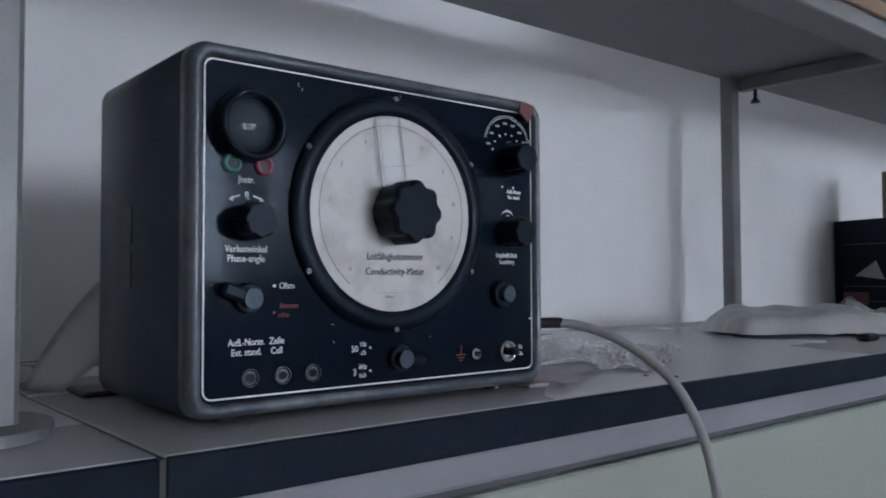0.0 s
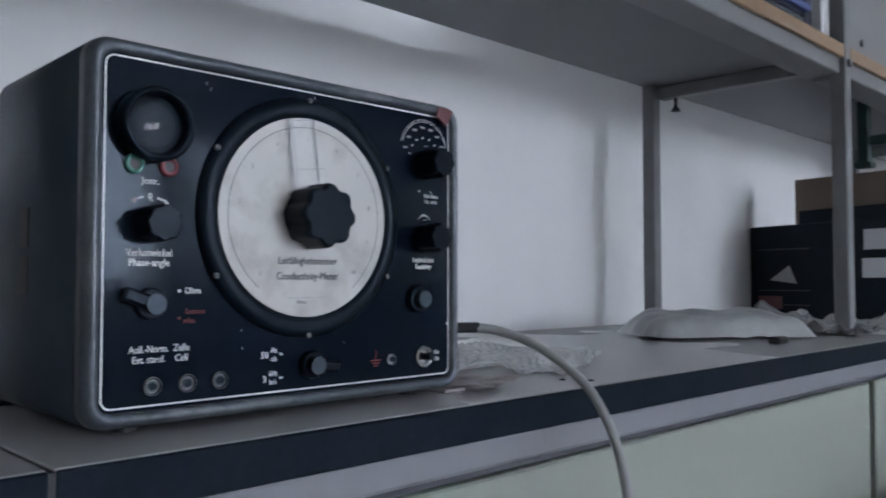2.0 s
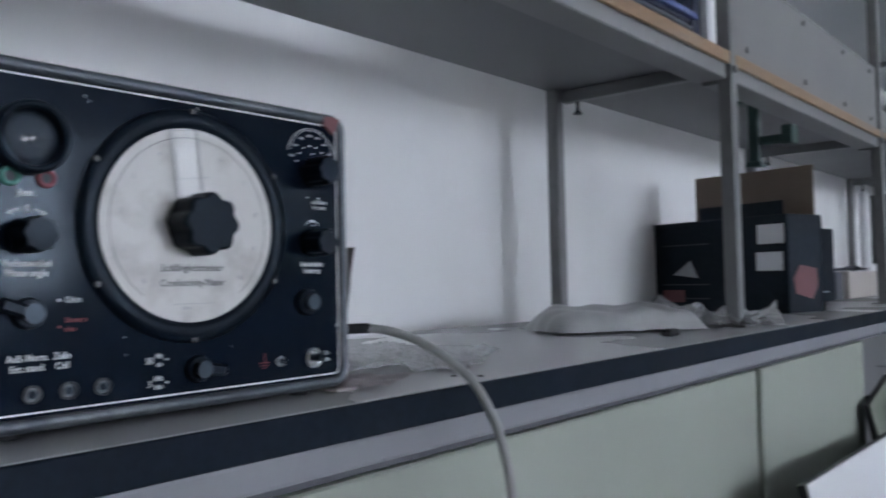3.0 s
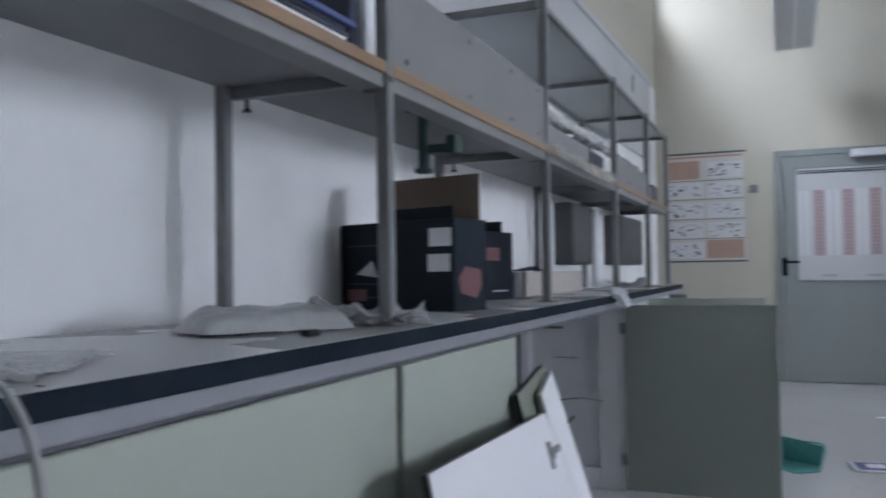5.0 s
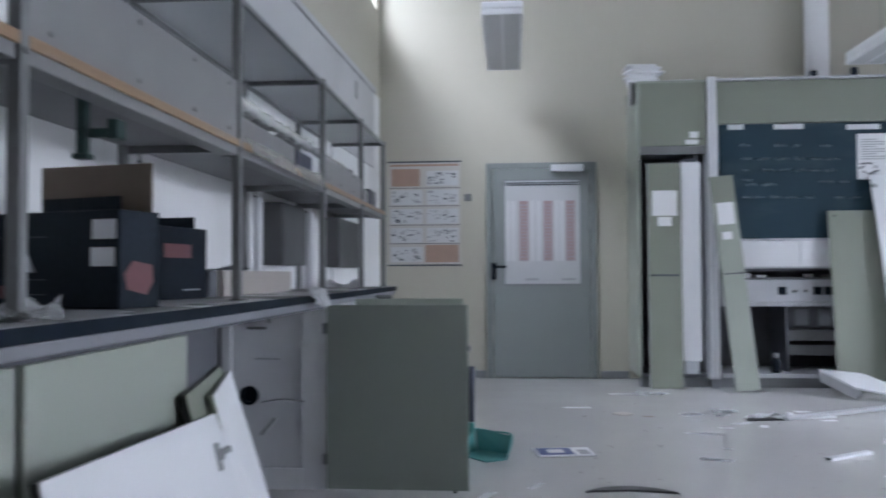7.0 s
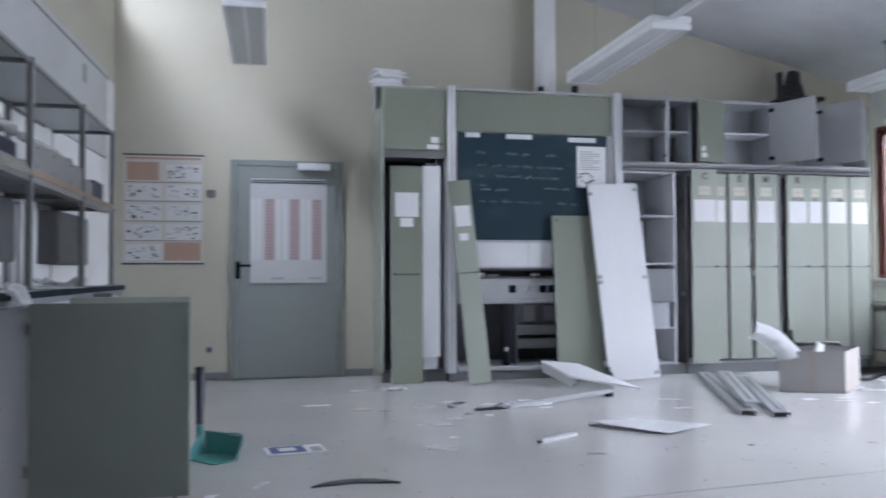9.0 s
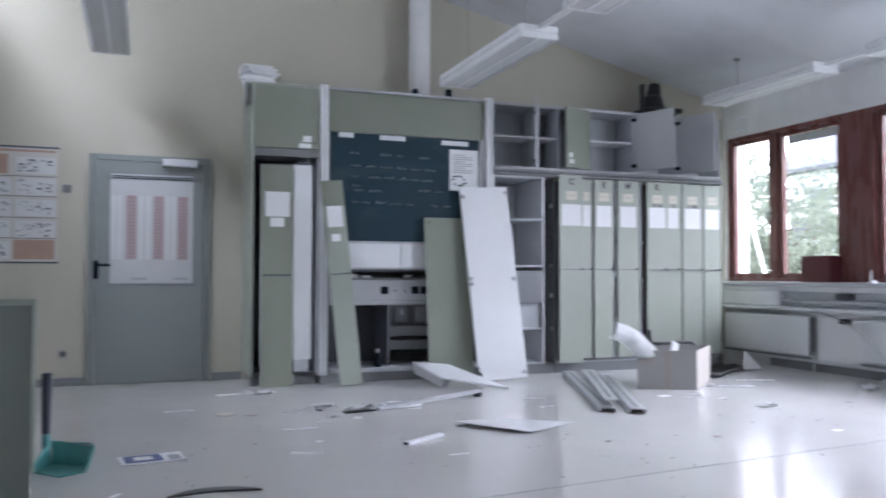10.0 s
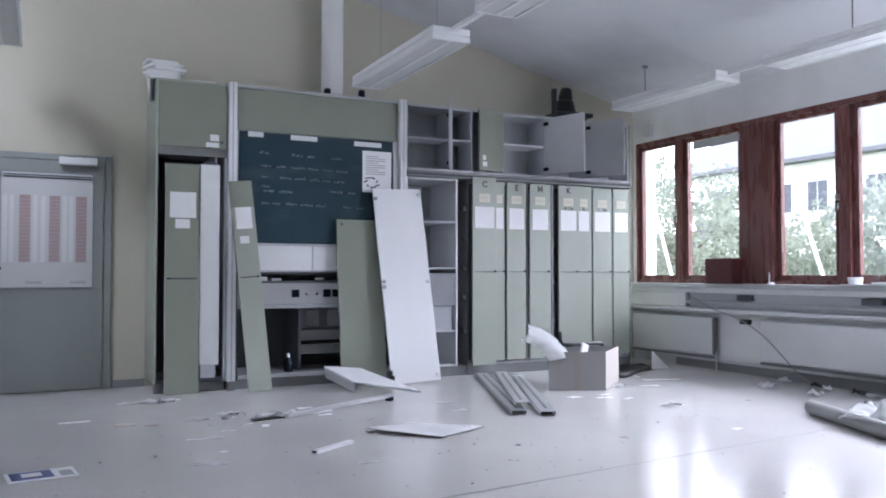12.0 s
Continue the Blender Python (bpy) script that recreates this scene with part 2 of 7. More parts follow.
LEAF = leaf_mat("leaf_green", (0.145, 0.165, 0.135))
LEAFB = leaf_mat("bluish_leaf_green", (0.14, 0.16, 0.15))
BARK = mat("bark", (0.10, 0.08, 0.06), 0.9, var=0.3, big=6, fine=40, bump=0.4)
GRASS = mat("lawn", (0.09, 0.13, 0.05), 0.9, var=0.3, big=0.6, fine=14, bump=0.3)
RENDERW = mat("house_render", (0.82, 0.81, 0.79), 0.9, var=0.05, big=0.5, fine=20, bump=0.1)
ROOF = mat("slate_roof", (0.11, 0.115, 0.13), 0.7, var=0.2, big=2, fine=8, bump=0.3)


# ---- mesh helpers ----
def chain(ob):
    m = Matrix.Identity(4)
    while ob is not None:
        m = ob.matrix_basis @ m
        ob = ob.parent
    return m


def thing(name, at=(0, 0, 0), label="", category="", group="", kind="", m=None):
    ob = new(name)
    ob.empty_display_size = 0.05
    ob.matrix_basis = m if m is not None else Matrix.Translation(at)
    return tagged(ob, label, category, group, kind)


def part(name, bm, material, parent=None, label="", local=False, smooth=False):
    """Links a bmesh, built in world metres (or in the parent's own, if local), as one mesh object."""
    if parent is not None and not local:
        bm.transform(chain(parent).inverted())
    me = bpy.data.meshes.new(name)
    bm.to_mesh(me)
    bm.free()
    for mt in (material if isinstance(material, (list, tuple)) else [material]):
        me.materials.append(mt)
    if smooth:
        for p in me.polygons:
            p.use_smooth = True
    ob = new(name, me)
    ob.parent = parent
    return tagged(ob, label)


def single(name, bm, material, label, category, group="", kind="", smooth=False):
    """A thing that is one mesh, its origin at its base."""
    lo = [min(v.co[i] for v in bm.verts) for i in range(3)]
    hi = [max(v.co[i] for v in bm.verts) for i in range(3)]
    at = Vector(((lo[0] + hi[0]) / 2, (lo[1] + hi[1]) / 2, lo[2]))
    bm.transform(Matrix.Translation(-at))
    ob = part(name, bm, material, smooth=smooth)
    ob.location = at
    return tagged(ob, label, category, group, kind)


def box(x0, x1, y0, y1, z0, z1, bevel=0.0, m=None, bm=None, seg=1):
    own = bmesh.new()
    r = bmesh.ops.create_cube(own, size=1)
    bmesh.ops.transform(own, matrix=Matrix.LocRotScale(((x0 + x1) / 2, (y0 + y1) / 2, (z0 + z1) / 2), None, (abs(x1 - x0), abs(y1 - y0), abs(z1 - z0))), verts=own.verts)
    if bevel:
        bmesh.ops.bevel(own, geom=own.edges[:], offset=bevel, segments=seg, affect='EDGES', profile=0.5)
    if m is not None:
        own.transform(m)
    return merge(bm, own)


def merge(bm, own):
    if bm is None:
        return own
    me = bpy.data.meshes.new("tmp")
    own.to_mesh(me)
    own.free()
    bm.from_mesh(me)
    bpy.data.meshes.remove(me)
    return bm


def rod(p0, p1, r0, r1=None, seg=16, bm=None, bevel=0.0):
    own = bmesh.new()
    p0, p1 = Vector(p0), Vector(p1)
    bmesh.ops.create_cone(own, cap_ends=True, segments=seg, radius1=r0, radius2=r0 if r1 is None else r1, depth=(p1 - p0).length)
    if bevel:
        ends = [e for e in own.edges if abs(e.verts[0].co.z - e.verts[1].co.z) < 1e-6]
        bmesh.ops.bevel(own, geom=ends, offset=bevel, segments=2, affect='EDGES', profile=0.5)
    own.transform(Matrix.Translation((p0 + p1) / 2) @ (p1 - p0).to_track_quat("Z", "Y").to_matrix().to_4x4())
    return merge(bm, own)


def ring(center, axis, profile, seg=48, bm=None):
    """A body of revolution: profile of (radius, height along the axis)."""
    own = bmesh.new()
    loops = []
    for r, h in profile:
        loops.append([own.verts.new((r * math.cos(2 * math.pi * i / seg), r * math.sin(2 * math.pi * i / seg), h)) for i in range(seg)])
    for a, b in zip(loops, loops[1:]):
        for i in range(seg):
            own.faces.new((a[i], a[(i + 1) % seg], b[(i + 1) % seg], b[i]))
    if profile[-1][0] > 1e-4:
        own.faces.new(loops[-1])
    own.transform(Matrix.Translation(center) @ Vector(axis).to_track_quat("Z", "Y").to_matrix().to_4x4())
    return merge(bm, own)


def tube(points, r, seg=12, bm=None, steps=10):
    """A round tube along a smooth line through the points."""
    own = bmesh.new()
    pts = [Vector(p) for p in points]
    line = []
    for i in range(len(pts) - 1):
        a, b = pts[max(i - 1, 0)], pts[i]
        c, d = pts[i + 1], pts[min(i + 2, len(pts) - 1)]
        for s in range(steps):
            t = s / steps
            line.append(0.5 * ((2 * b) + (c - a) * t + (2 * a - 5 * b + 4 * c - d) * t * t + (3 * b - a - 3 * c + d) * t ** 3))
    line.append(pts[-1])
    loops = []
    up = Vector((0, 0, 1))
    for i, p in enumerate(line):
        d = (line[min(i + 1, len(line) - 1)] - line[max(i - 1, 0)]).normalized()
        s = d.cross(up)
        s = s.normalized() if s.length > 1e-3 else Vector((1, 0, 0))
        u = s.cross(d).normalized()
        loops.append([own.verts.new(p + r * (s * math.cos(2 * math.pi * k / seg) + u * math.sin(2 * math.pi * k / seg))) for k in range(seg)])
    for a, b in zip(loops, loops[1:]):
        for k in range(seg):
            own.faces.new((a[k], a[(k + 1) % seg], b[(k + 1) % seg], b[k]))
    own.faces.new(loops[0][::-1])
    own.faces.new(loops[-1])
    bmesh.ops.recalc_face_normals(own, faces=own.faces[:])
    return merge(bm, own)


def prism(outline, z0, z1, bm=None, m=None, bevel=0.0):
    """An outline of (x, y) corners drawn up from z0 to z1."""
    own = bmesh.new()
    low = [own.verts.new((x, y, z0)) for x, y in outline]
    top = [own.verts.new((x, y, z1)) for x, y in outline]
    own.faces.new(low[::-1])
    own.faces.new(top)
    for i in range(len(outline)):
        j = (i + 1) % len(outline)
        own.faces.new((low[i], low[j], top[j], top[i]))
    bmesh.ops.recalc_face_normals(own, faces=own.faces[:])
    if bevel:
        bmesh.ops.bevel(own, geom=own.edges[:], offset=bevel, segments=1, affect='EDGES')
    if m is not None:
        own.transform(m)
    return merge(bm, own)


def lettering(text, height, m, depth=0.0004, bm=None, align='CENTER', squeeze=1.0, bold=0.0):
    """Letters of the built-in font as a mesh, lying in the x-y plane of m."""
    cu = bpy.data.curves.new("letters", 'FONT')
    cu.body, cu.size, cu.extrude, cu.align_x, cu.align_y = text, height * 1.38, depth, align, 'CENTER'
    cu.resolution_u, cu.offset = 2, height * bold
    ob = bpy.data.objects.new("letters", cu)
    me = bpy.data.meshes.new_from_object(ob)
    bpy.data.objects.remove(ob)
    bpy.data.curves.remove(cu)
    own = bmesh.new()
    own.from_mesh(me)
    bpy.data.meshes.remove(me)
    own.transform(m @ Matrix.Diagonal((squeeze, 1, 1, 1)))
    return merge(bm, own)


def crumple(nx, ny, sx, sy, amp, seed, m, freq=6.0, sag=None, thick=0.0):
    """A sheet that is creased and lies unevenly."""
    own = bmesh.new()
    grid = []
    for i in range(nx + 1):
        row = []
        for j in range(ny + 1):
            u, v = i / nx - 0.5, j / ny - 0.5
            q = Vector((u * sx * freq + seed * 7.3, v * sy * freq, seed))
            h = abs(noise.noise(q)) * amp + 0.4 * amp * abs(noise.noise(q * 2.7))
            edge = 1 + 0.12 * noise.noise(Vector((u * 4, v * 4, seed + 9)))
            z = h + (sag(u, v) if sag else 0)
            row.append(own.verts.new((u * sx * edge, v * sy * edge, z)))
        grid.append(row)
    for i in range(nx):
        for j in range(ny):
            own.faces.new((grid[i][j], grid[i + 1][j], grid[i + 1][j + 1], grid[i][j + 1]))
    if thick:
        bmesh.ops.solidify(own, geom=own.faces[:], thickness=thick)
    own.transform(m)
    return own


# ---- setting ----
def structure(name, bm, material, label, category):
    return tagged(part(name, bm, material), label, category, kind="structure")


structure("floor", box(-0.9, XW + 0.3, YB - 0.2, YF + 0.2, -0.12, 0.0), FLOOR, "worn glossy grey linoleum floor with scuffs and dirt", "floor")

# bench wall, out of square, with the clerestory opening near the roof
def bench_slab(y0, y1, z0, z1, bm=None):
    a, b = bench_wall_x(y0), bench_wall_x(y1)
    return prism([(a, y0), (b, y1), (b - 0.25, y1), (a - 0.25, y0)], z0, z1, bm)


bw = bench_slab(YB, YF + 0.2, 0.0, 2.72)
structure("wall_west", bw, WALL, "white painted wall with dirty marks above the bench", "wall")
bw = bench_slab(YB, YF + 0.2, 2.723, 3.55)
bench_slab(YB, YF + 0.2, 4.8, 5.2, bw)
bench_slab(YB, 4.2, 3.55, 4.8, bw)
bench_slab(7.92, YF + 0.2, 3.55, 4.8, bw)
structure("wall_west_upper", bw, CREAM, "cream painted upper wall below the roof window", "wall")
lw = thing("wall_ledge", (-0.5, 4, 2.70), "grey ledge strip along the upper wall", "trim", kind="structure")
a, b = bench_wall_x(YB), bench_wall_x(7.7)
part("ledge_board", prism([(a + 0.002, YB), (b + 0.002, 7.7), (b + 0.03, 7.7), (a + 0.03, YB)], 2.695, 2.745), GREYLAM, lw)

structure("wall_north", box(-0.9, XW + 0.3, YF, YF + 0.2, 0.0, 5.2), CREAM, "cream painted far wall with soft daylight on it", "wall")
structure("wall_south", box(-0.9, XW + 0.3, YB - 0.2, YB, 0.0, 5.2), CREAM, "cream painted wall", "wall")

# window wall: parapet, lintel and piers round a long window band
WZ0, WZ1, WY0, WY1 = 0.915, 2.585, -0.2, 7.98
ew = box(XW, XW + 0.3, YB, YF, 0.0, WZ0)
box(XW, XW + 0.3, YB, YF, WZ1, 3.3, bm=ew)
box(XW, XW + 0.3, YB, WY0, WZ0, WZ1, bm=ew)
box(XW, XW + 0.3, WY1, YF, WZ0, WZ1, bm=ew)
structure("wall_east", ew, WALL, "white painted window wall", "wall")

cz = prism([(-0.77, ceiling_z(-0.77)), (XW + 0.3, ceiling_z(XW + 0.3)), (XW + 0.3, ceiling_z(XW + 0.3) + 0.12), (-0.77, ceiling_z(-0.77) + 0.12)], 0, YF - YB + 0.4,
           m=Matrix.Translation((0, YF + 0.2, 0)) @ pose(0, 0, 0, 90, 0, 0))
structure("ceiling", cz, CEIL, "sloping off-white ceiling with dust shadows", "ceiling")

bb_ = box(0.0, 0.60, YF - 0.014, YF, 0.0, 0.07, 0.003)
structure("baseboard", bb_, SKIRT, "low grey skirting board by the door", "baseboard")
structure("baseboard_by_cupboards", box(1.68, 1.95, YF - 0.014, YF, 0.0, 0.07, 0.003), SKIRT, "low grey skirting board", "baseboard")
structure("baseboard_under_window", box(XW - 0.016, XW, 0.0, 7.3, 0.0, 0.08, 0.003), SKIRT, "grey skirting under the radiators", "baseboard")

# clerestory glazing
cl = thing("window_2", (-0.6, 6.8, 3.55), "roof-level window strip in bright daylight", "window", kind="structure")
for k in range(3):
    y0 = 4.2 + k * 1.24
    y1 = y0 + 1.24
    fx = bench_wall_x((y0 + y1) / 2) - 0.14
    fr = box(fx, fx + 0.06, y0, y0 + 0.05, 3.55, 4.8)
    box(fx, fx + 0.06, y0 + 0.05, y1, 3.55, 3.61, bm=fr)
    box(fx, fx + 0.06, y0 + 0.05, y1, 4.74, 4.8, bm=fr)
    part("window_frame", fr, WHITEPL, cl)
    pn = part("pane", box(fx + 0.025, fx + 0.031, y0 + 0.05, y1, 3.61, 4.74), PANE, cl)
    pn.visible_shadow = False


seam = prism([(1.6, 3.3845), (XW - 0.14, 4.0765), (XW - 0.14, 4.0825), (1.6, 3.3905)], 0.0002, 0.0012)
structure("floor_seam", seam, SKIRT, "dark welded seam between two sheets of linoleum", "seam")


# window band: red-brown wood, pairs of casements between broad wooden posts
win = thing("window_1", (XW, 4, WZ0), "red-brown wooden window band with casements onto a garden", "window", kind="structure")


def casement(parent, y_hi, y_lo, handle_at, z0=WZ0 + 0.03, z1=WZ1 - 0.04):
    x0, x1 = XW + 0.035, XW + 0.105
    w = 0.05
    sash = part("sash", box(x0, x1, y_lo, y_lo + w, z0, z1, 0.006), REDWOOD, parent)
    part("stile", box(x0, x1, y_hi - w, y_hi, z0, z1, 0.006), REDWOOD, sash)
    part("top_rail", box(x0, x1, y_lo + w, y_hi - w, z1 - w, z1, 0.006), REDWOOD, sash)
    part("bottom_rail", box(x0, x1, y_lo + w, y_hi - w, z0, z0 + w * 1.15, 0.006), REDWOOD, sash)
    pane = part("pane", box(x0 + 0.03, x0 + 0.036, y_lo + w, y_hi - w, z0 + w, z1 - w), PANE, sash)
    pane.visible_shadow = False
    bead = box(x0 - 0.001, x0 + 0.012, y_lo + w, y_lo + w + 0.012, z0 + w, z1 - w)
    box(x0 - 0.001, x0 + 0.012, y_hi - w - 0.012, y_hi - w, z0 + w, z1 - w, bm=bead)
    part("glazing_bead", bead, REDWOOD, sash)
    if handle_at is not None:
        h = box(x0 - 0.012, x0, handle_at - 0.014, handle_at + 0.014, 1.60, 1.74, 0.004)
        box(x0 - 0.05, x0 - 0.01, handle_at - 0.009, handle_at + 0.009, 1.66, 1.68, 0.004, bm=h)
        box(x0 - 0.055, x0 - 0.037, handle_at - 0.009, handle_at + 0.009, 1.56, 1.68, 0.004, bm=h)
        part("window_handle", h, CHROME, sash, "pale metal window handle")


frame_ = box(XW - 0.005, XW + 0.13, WY0, WY1, WZ0, WZ0 + 0.035, 0.004)
part("bottom_frame", frame_, REDWOOD, win)
part("top_frame", box(XW - 0.005, XW + 0.13, WY0, WY1, WZ1 - 0.05, WZ1, 0.004), REDWOOD, win)
# bays: (far edge, split far, split near, near edge)
bays = [(7.965, 7.29, 7.199, 6.342), (5.923, 5.192, 5.075, 4.25), (3.83, 3.10, 2.98, 2.16), (1.74, 1.01, 0.89, 0.07)]
part("post", box(XW - 0.005, XW + 0.13, 7.967, WY1, WZ0 + 0.035, WZ1 - 0.05, 0.004), REDWOOD, win)
for i, (a, b, c, d) in enumerate(bays):
    casement(win, a, b, b + 0.03)
    part("mullion", box(XW + 0.0, XW + 0.12, c + 0.002, b - 0.002, WZ0 + 0.035, WZ1 - 0.05, 0.004), REDWOOD, win)
    casement(win, c, d, None)
    nxt = bays[i + 1][0] if i + 1 < len(bays) else WY0
    part("post", box(XW - 0.012, XW + 0.13, nxt + 0.002, d - 0.002, WZ0 + 0.035, WZ1 - 0.05, 0.005), REDWOOD, win, "broad red-brown wooden post")
part("roller_blind_box", box(XW + 0.03, XW + 0.034, 6.37, 7.05, WZ1 - 0.19, WZ1 - 0.105), GREYLAM, win)

sill = thing("window_sill", (XW - 0.1, 4, 0.86), "long grey stone-look window sill", "window sill", kind="structure")
part("sill_board", box(XW - 0.20, XW + 0.02, 0.0, 7.99, 0.868, 0.912, 0.008, seg=2), GREYLAM, sill)

# parapet cladding with service duct and ledge
par = thing("service_duct", (XW - 0.08, 4, 0.6), "grey wall duct with an open slot under the sill", "duct", kind="structure")
part("upper_cladding", box(XW - 0.13, XW, 0.0, 7.99, 0.815, 0.866, 0.003), RADIATOR, par)
part("duct_back", box(XW - 0.06, XW, 0.0, 7.99, 0.655, 0.813), INSIDE, par)
part("duct_cover", box(XW - 0.13, XW - 0.062, 7.02, 7.99, 0.66, 0.813, 0.003), RADIATOR, par)
part("duct_ledge", box(XW - 0.132, XW, 0.0, 7.99, 0.615, 0.652, 0.006), RADIATOR, par)
part("duct_rail", box(XW - 0.12, XW - 0.062, 0.0, 7.015, 0.70, 0.73, 0.003), GREYLAM, par)
for k, (ya, yb_) in enumerate([(6.12, 6.30), (4.7, 4.9)]):
    part("open_junction_box", box(XW - 0.115, XW - 0.064, ya, yb_, 0.745, 0.80, 0.003), DARKIN, par, "dark open junction box")


def radiator(y0, y1, z0=0.155, z1=0.555):
    r = thing("radiator", (XW - 0.05, (y0 + y1) / 2, 0.0), "flat white panel radiator with a grey valve end", "radiator", "radiators under the window")
    part("panel", box(XW - 0.10, XW - 0.045, y0, y1, z0, z1, 0.012, seg=2), RADIATOR, r)
    part("top_grille", box(XW - 0.094, XW - 0.05, y0 + 0.01, y1 - 0.01, z1, z1 + 0.008, 0.002), GREYLAM, r)
    part("lower_rail", box(XW - 0.105, XW - 0.06, y0, y1, z0 - 0.03, z0 - 0.012, 0.003), SKIRT, r)
    part("end_cap", box(XW - 0.104, XW - 0.04, y0 - 0.022, y0 - 0.002, z0 + 0.01, z1, 0.003), STEEL, r)
    part("valve", rod((XW - 0.08, y0 - 0.045, z0 + 0.04), (XW - 0.08, y0 - 0.005, z0 + 0.04), 0.013), CHROME, r)
    part("pipe", rod((XW - 0.08, y0 - 0.038, 0.0), (XW - 0.08, y0 - 0.038, z0 + 0.04), 0.008), RADIATOR, r)
    for yy in (y0 + 0.15, y1 - 0.15):
        part("wall_bracket", box(XW - 0.045, XW, yy - 0.012, yy + 0.012, z0 + 0.05, z1 - 0.05), STEEL, r)


radiator(6.66, 7.95)
radiator(3.6, 6.02)
radiator(0.9, 3.2)
single("heating_pipe", rod((XW - 0.06, 0.2, 0.105), (XW - 0.06, 7.3, 0.105), 0.011), RADIATOR, "white heating pipe along the wall foot", "pipe")

# duct column above the cupboards
col = thing("service_column", (3.653, 7.85, 2.69), "white round duct rising from the cupboards to the ceiling", "column", kind="structure")
part("duct", rod((3.653, 7.85, 2.693), (3.653, 7.85, ceiling_z(3.653) + 0.02), 0.106, seg=40), WALL, col, smooth=True)
part("collar", ring((3.653, 7.85, 2.692), (0, 0, 1), [(0.124, 0.0), (0.124, 0.03), (0.116, 0.045), (0.107, 0.05)], 40), WALL, col)

# steel door
door = thing("door_1", (1.13, YF, 0.0), "grey-green steel door with papers taped over its window", "door", kind="structure")
D0, D1, DH = 0.609, 1.656, 2.06
part("frame_jamb", box(D0, D0 + 0.06, YF - 0.035, YF, 0.0, DH, 0.004), DOORGREY, door)
part("frame_jamb", box(D1 - 0.06, D1, YF - 0.035, YF, 0.0, DH, 0.004), DOORGREY, door)
part("frame_head", box(D0 + 0.06, D1 - 0.06, YF - 0.035, YF, DH - 0.055, DH, 0.004), DOORGREY, door)
leaf = part("door_leaf", box(D0 + 0.066, D1 - 0.066, YF - 0.045, YF - 0.002, 0.008, DH - 0.06, 0.004), DOORGREY, door)
part("glazing_frame", box(0.772, 1.513, YF - 0.049, YF - 0.0455, 0.878, 1.90, 0.0015), SKIRT, leaf)
part("door_glass", box(0.79, 1.495, YF - 0.0525, YF - 0.0495, 0.90, 1.885), INSIDE, leaf)
h = box(0.655, 0.70, YF - 0.053, YF - 0.0455, 0.94, 1.10, 0.003)
rod((0.678, YF - 0.053, 1.06), (0.678, YF - 0.10, 1.06), 0.010, bm=h)
box(0.668, 0.80, YF - 0.108, YF - 0.09, 1.05, 1.072, 0.007, bm=h)
rod((0.678, YF - 0.055, 0.985), (0.678, YF - 0.066, 0.985), 0.018, bm=h)
part("door_handle", h, BLACKPL, leaf, "black lever handle")
for zz in (0.35, 1.75):
    part("hinge", rod((D1 - 0.063, YF - 0.05, zz), (D1 - 0.063, YF - 0.05, zz + 0.09), 0.009), CHROME, door)
c = box(1.225, 1.53, YF - 0.11, YF - 0.047, 1.965, 2.03, 0.006)
part("door_closer", c, WHITEPL, leaf, "pale grey door closer")
part("closer_arm", prism([(1.30, 7.955), (1.42, 7.93), (1.43, 7.945), (1.31, 7.97)], 2.034, 2.046), CHROME, leaf)

# papers taped over the door glass
yd = YF - 0.0535
sheet = thing("door_notice", (1.14, yd, 0.9), "large white printed tables taped to the door, red columns", "notice")
part("sheet", box(0.787, 1.500, yd - 0.0015, yd, 0.899, 1.835), NOTICE, sheet)
yp = yd - 0.003
for x0 in (0.925, 1.155, 1.365):
    part("red_column", box(x0, x0 + 0.085, yp, yp + 0.001, 1.115, 1.69), REDPRINT, sheet)
    for s in range(18):
        zz = 1.12 + s * 0.031
        part("print_stroke", box(x0 + 0.004, x0 + 0.081, yp - 0.001, yp, zz, zz + 0.006), PRINT, sheet)
for x0 in (0.80, 0.85, 1.03, 1.09, 1.26, 1.31):
    part("print_column", box(x0, x0 + 0.035, yp, yp + 0.001, 1.115, 1.69), mat("pale_print", (0.63, 0.635, 0.65), 0.8, var=0.12, big=50, fine=260, bump=0) if x0 == 0.80 else bpy.data.materials["pale_print"], sheet)
for k in range(4):
    part("print_block", box(0.80 + k * 0.175, 0.93 + k * 0.175, yp, yp + 0.001, 0.93, 0.932 + 0.02 * (k % 2)), PRINT, sheet)
part("lower_sheet", box(0.80, 0.96, yp - 0.0035, yp - 0.0015, 0.905, 1.03), NOTICE, sheet)
part("louvre", box(0.80, 1.49, yd - 0.006, yd - 0.002, 1.838, 1.85), DARKIN, sheet)
part("louvre", box(0.80, 1.49, yd - 0.006, yd - 0.002, 1.858, 1.868), DARKIN, sheet)

# light switch and socket
single("light_switch", box(0.395, 0.465, YF - 0.014, YF, 1.70, 1.77, 0.006), STEEL, "small grey wall switch beside the door", "switch")
so = thing("wall_socket", (0.42, YF, 0.24), "small pale wall socket low beside the door", "socket")
part("plate", box(0.38, 0.46, YF - 0.01, YF, 0.24, 0.32, 0.004), CARDL, so)
part("insert", ring((0.42, YF - 0.0105, 0.28), (0, -1, 0), [(0.026, 0), (0.024, 0.004), (0.018, 0.002)], 24), DARKIN, so)

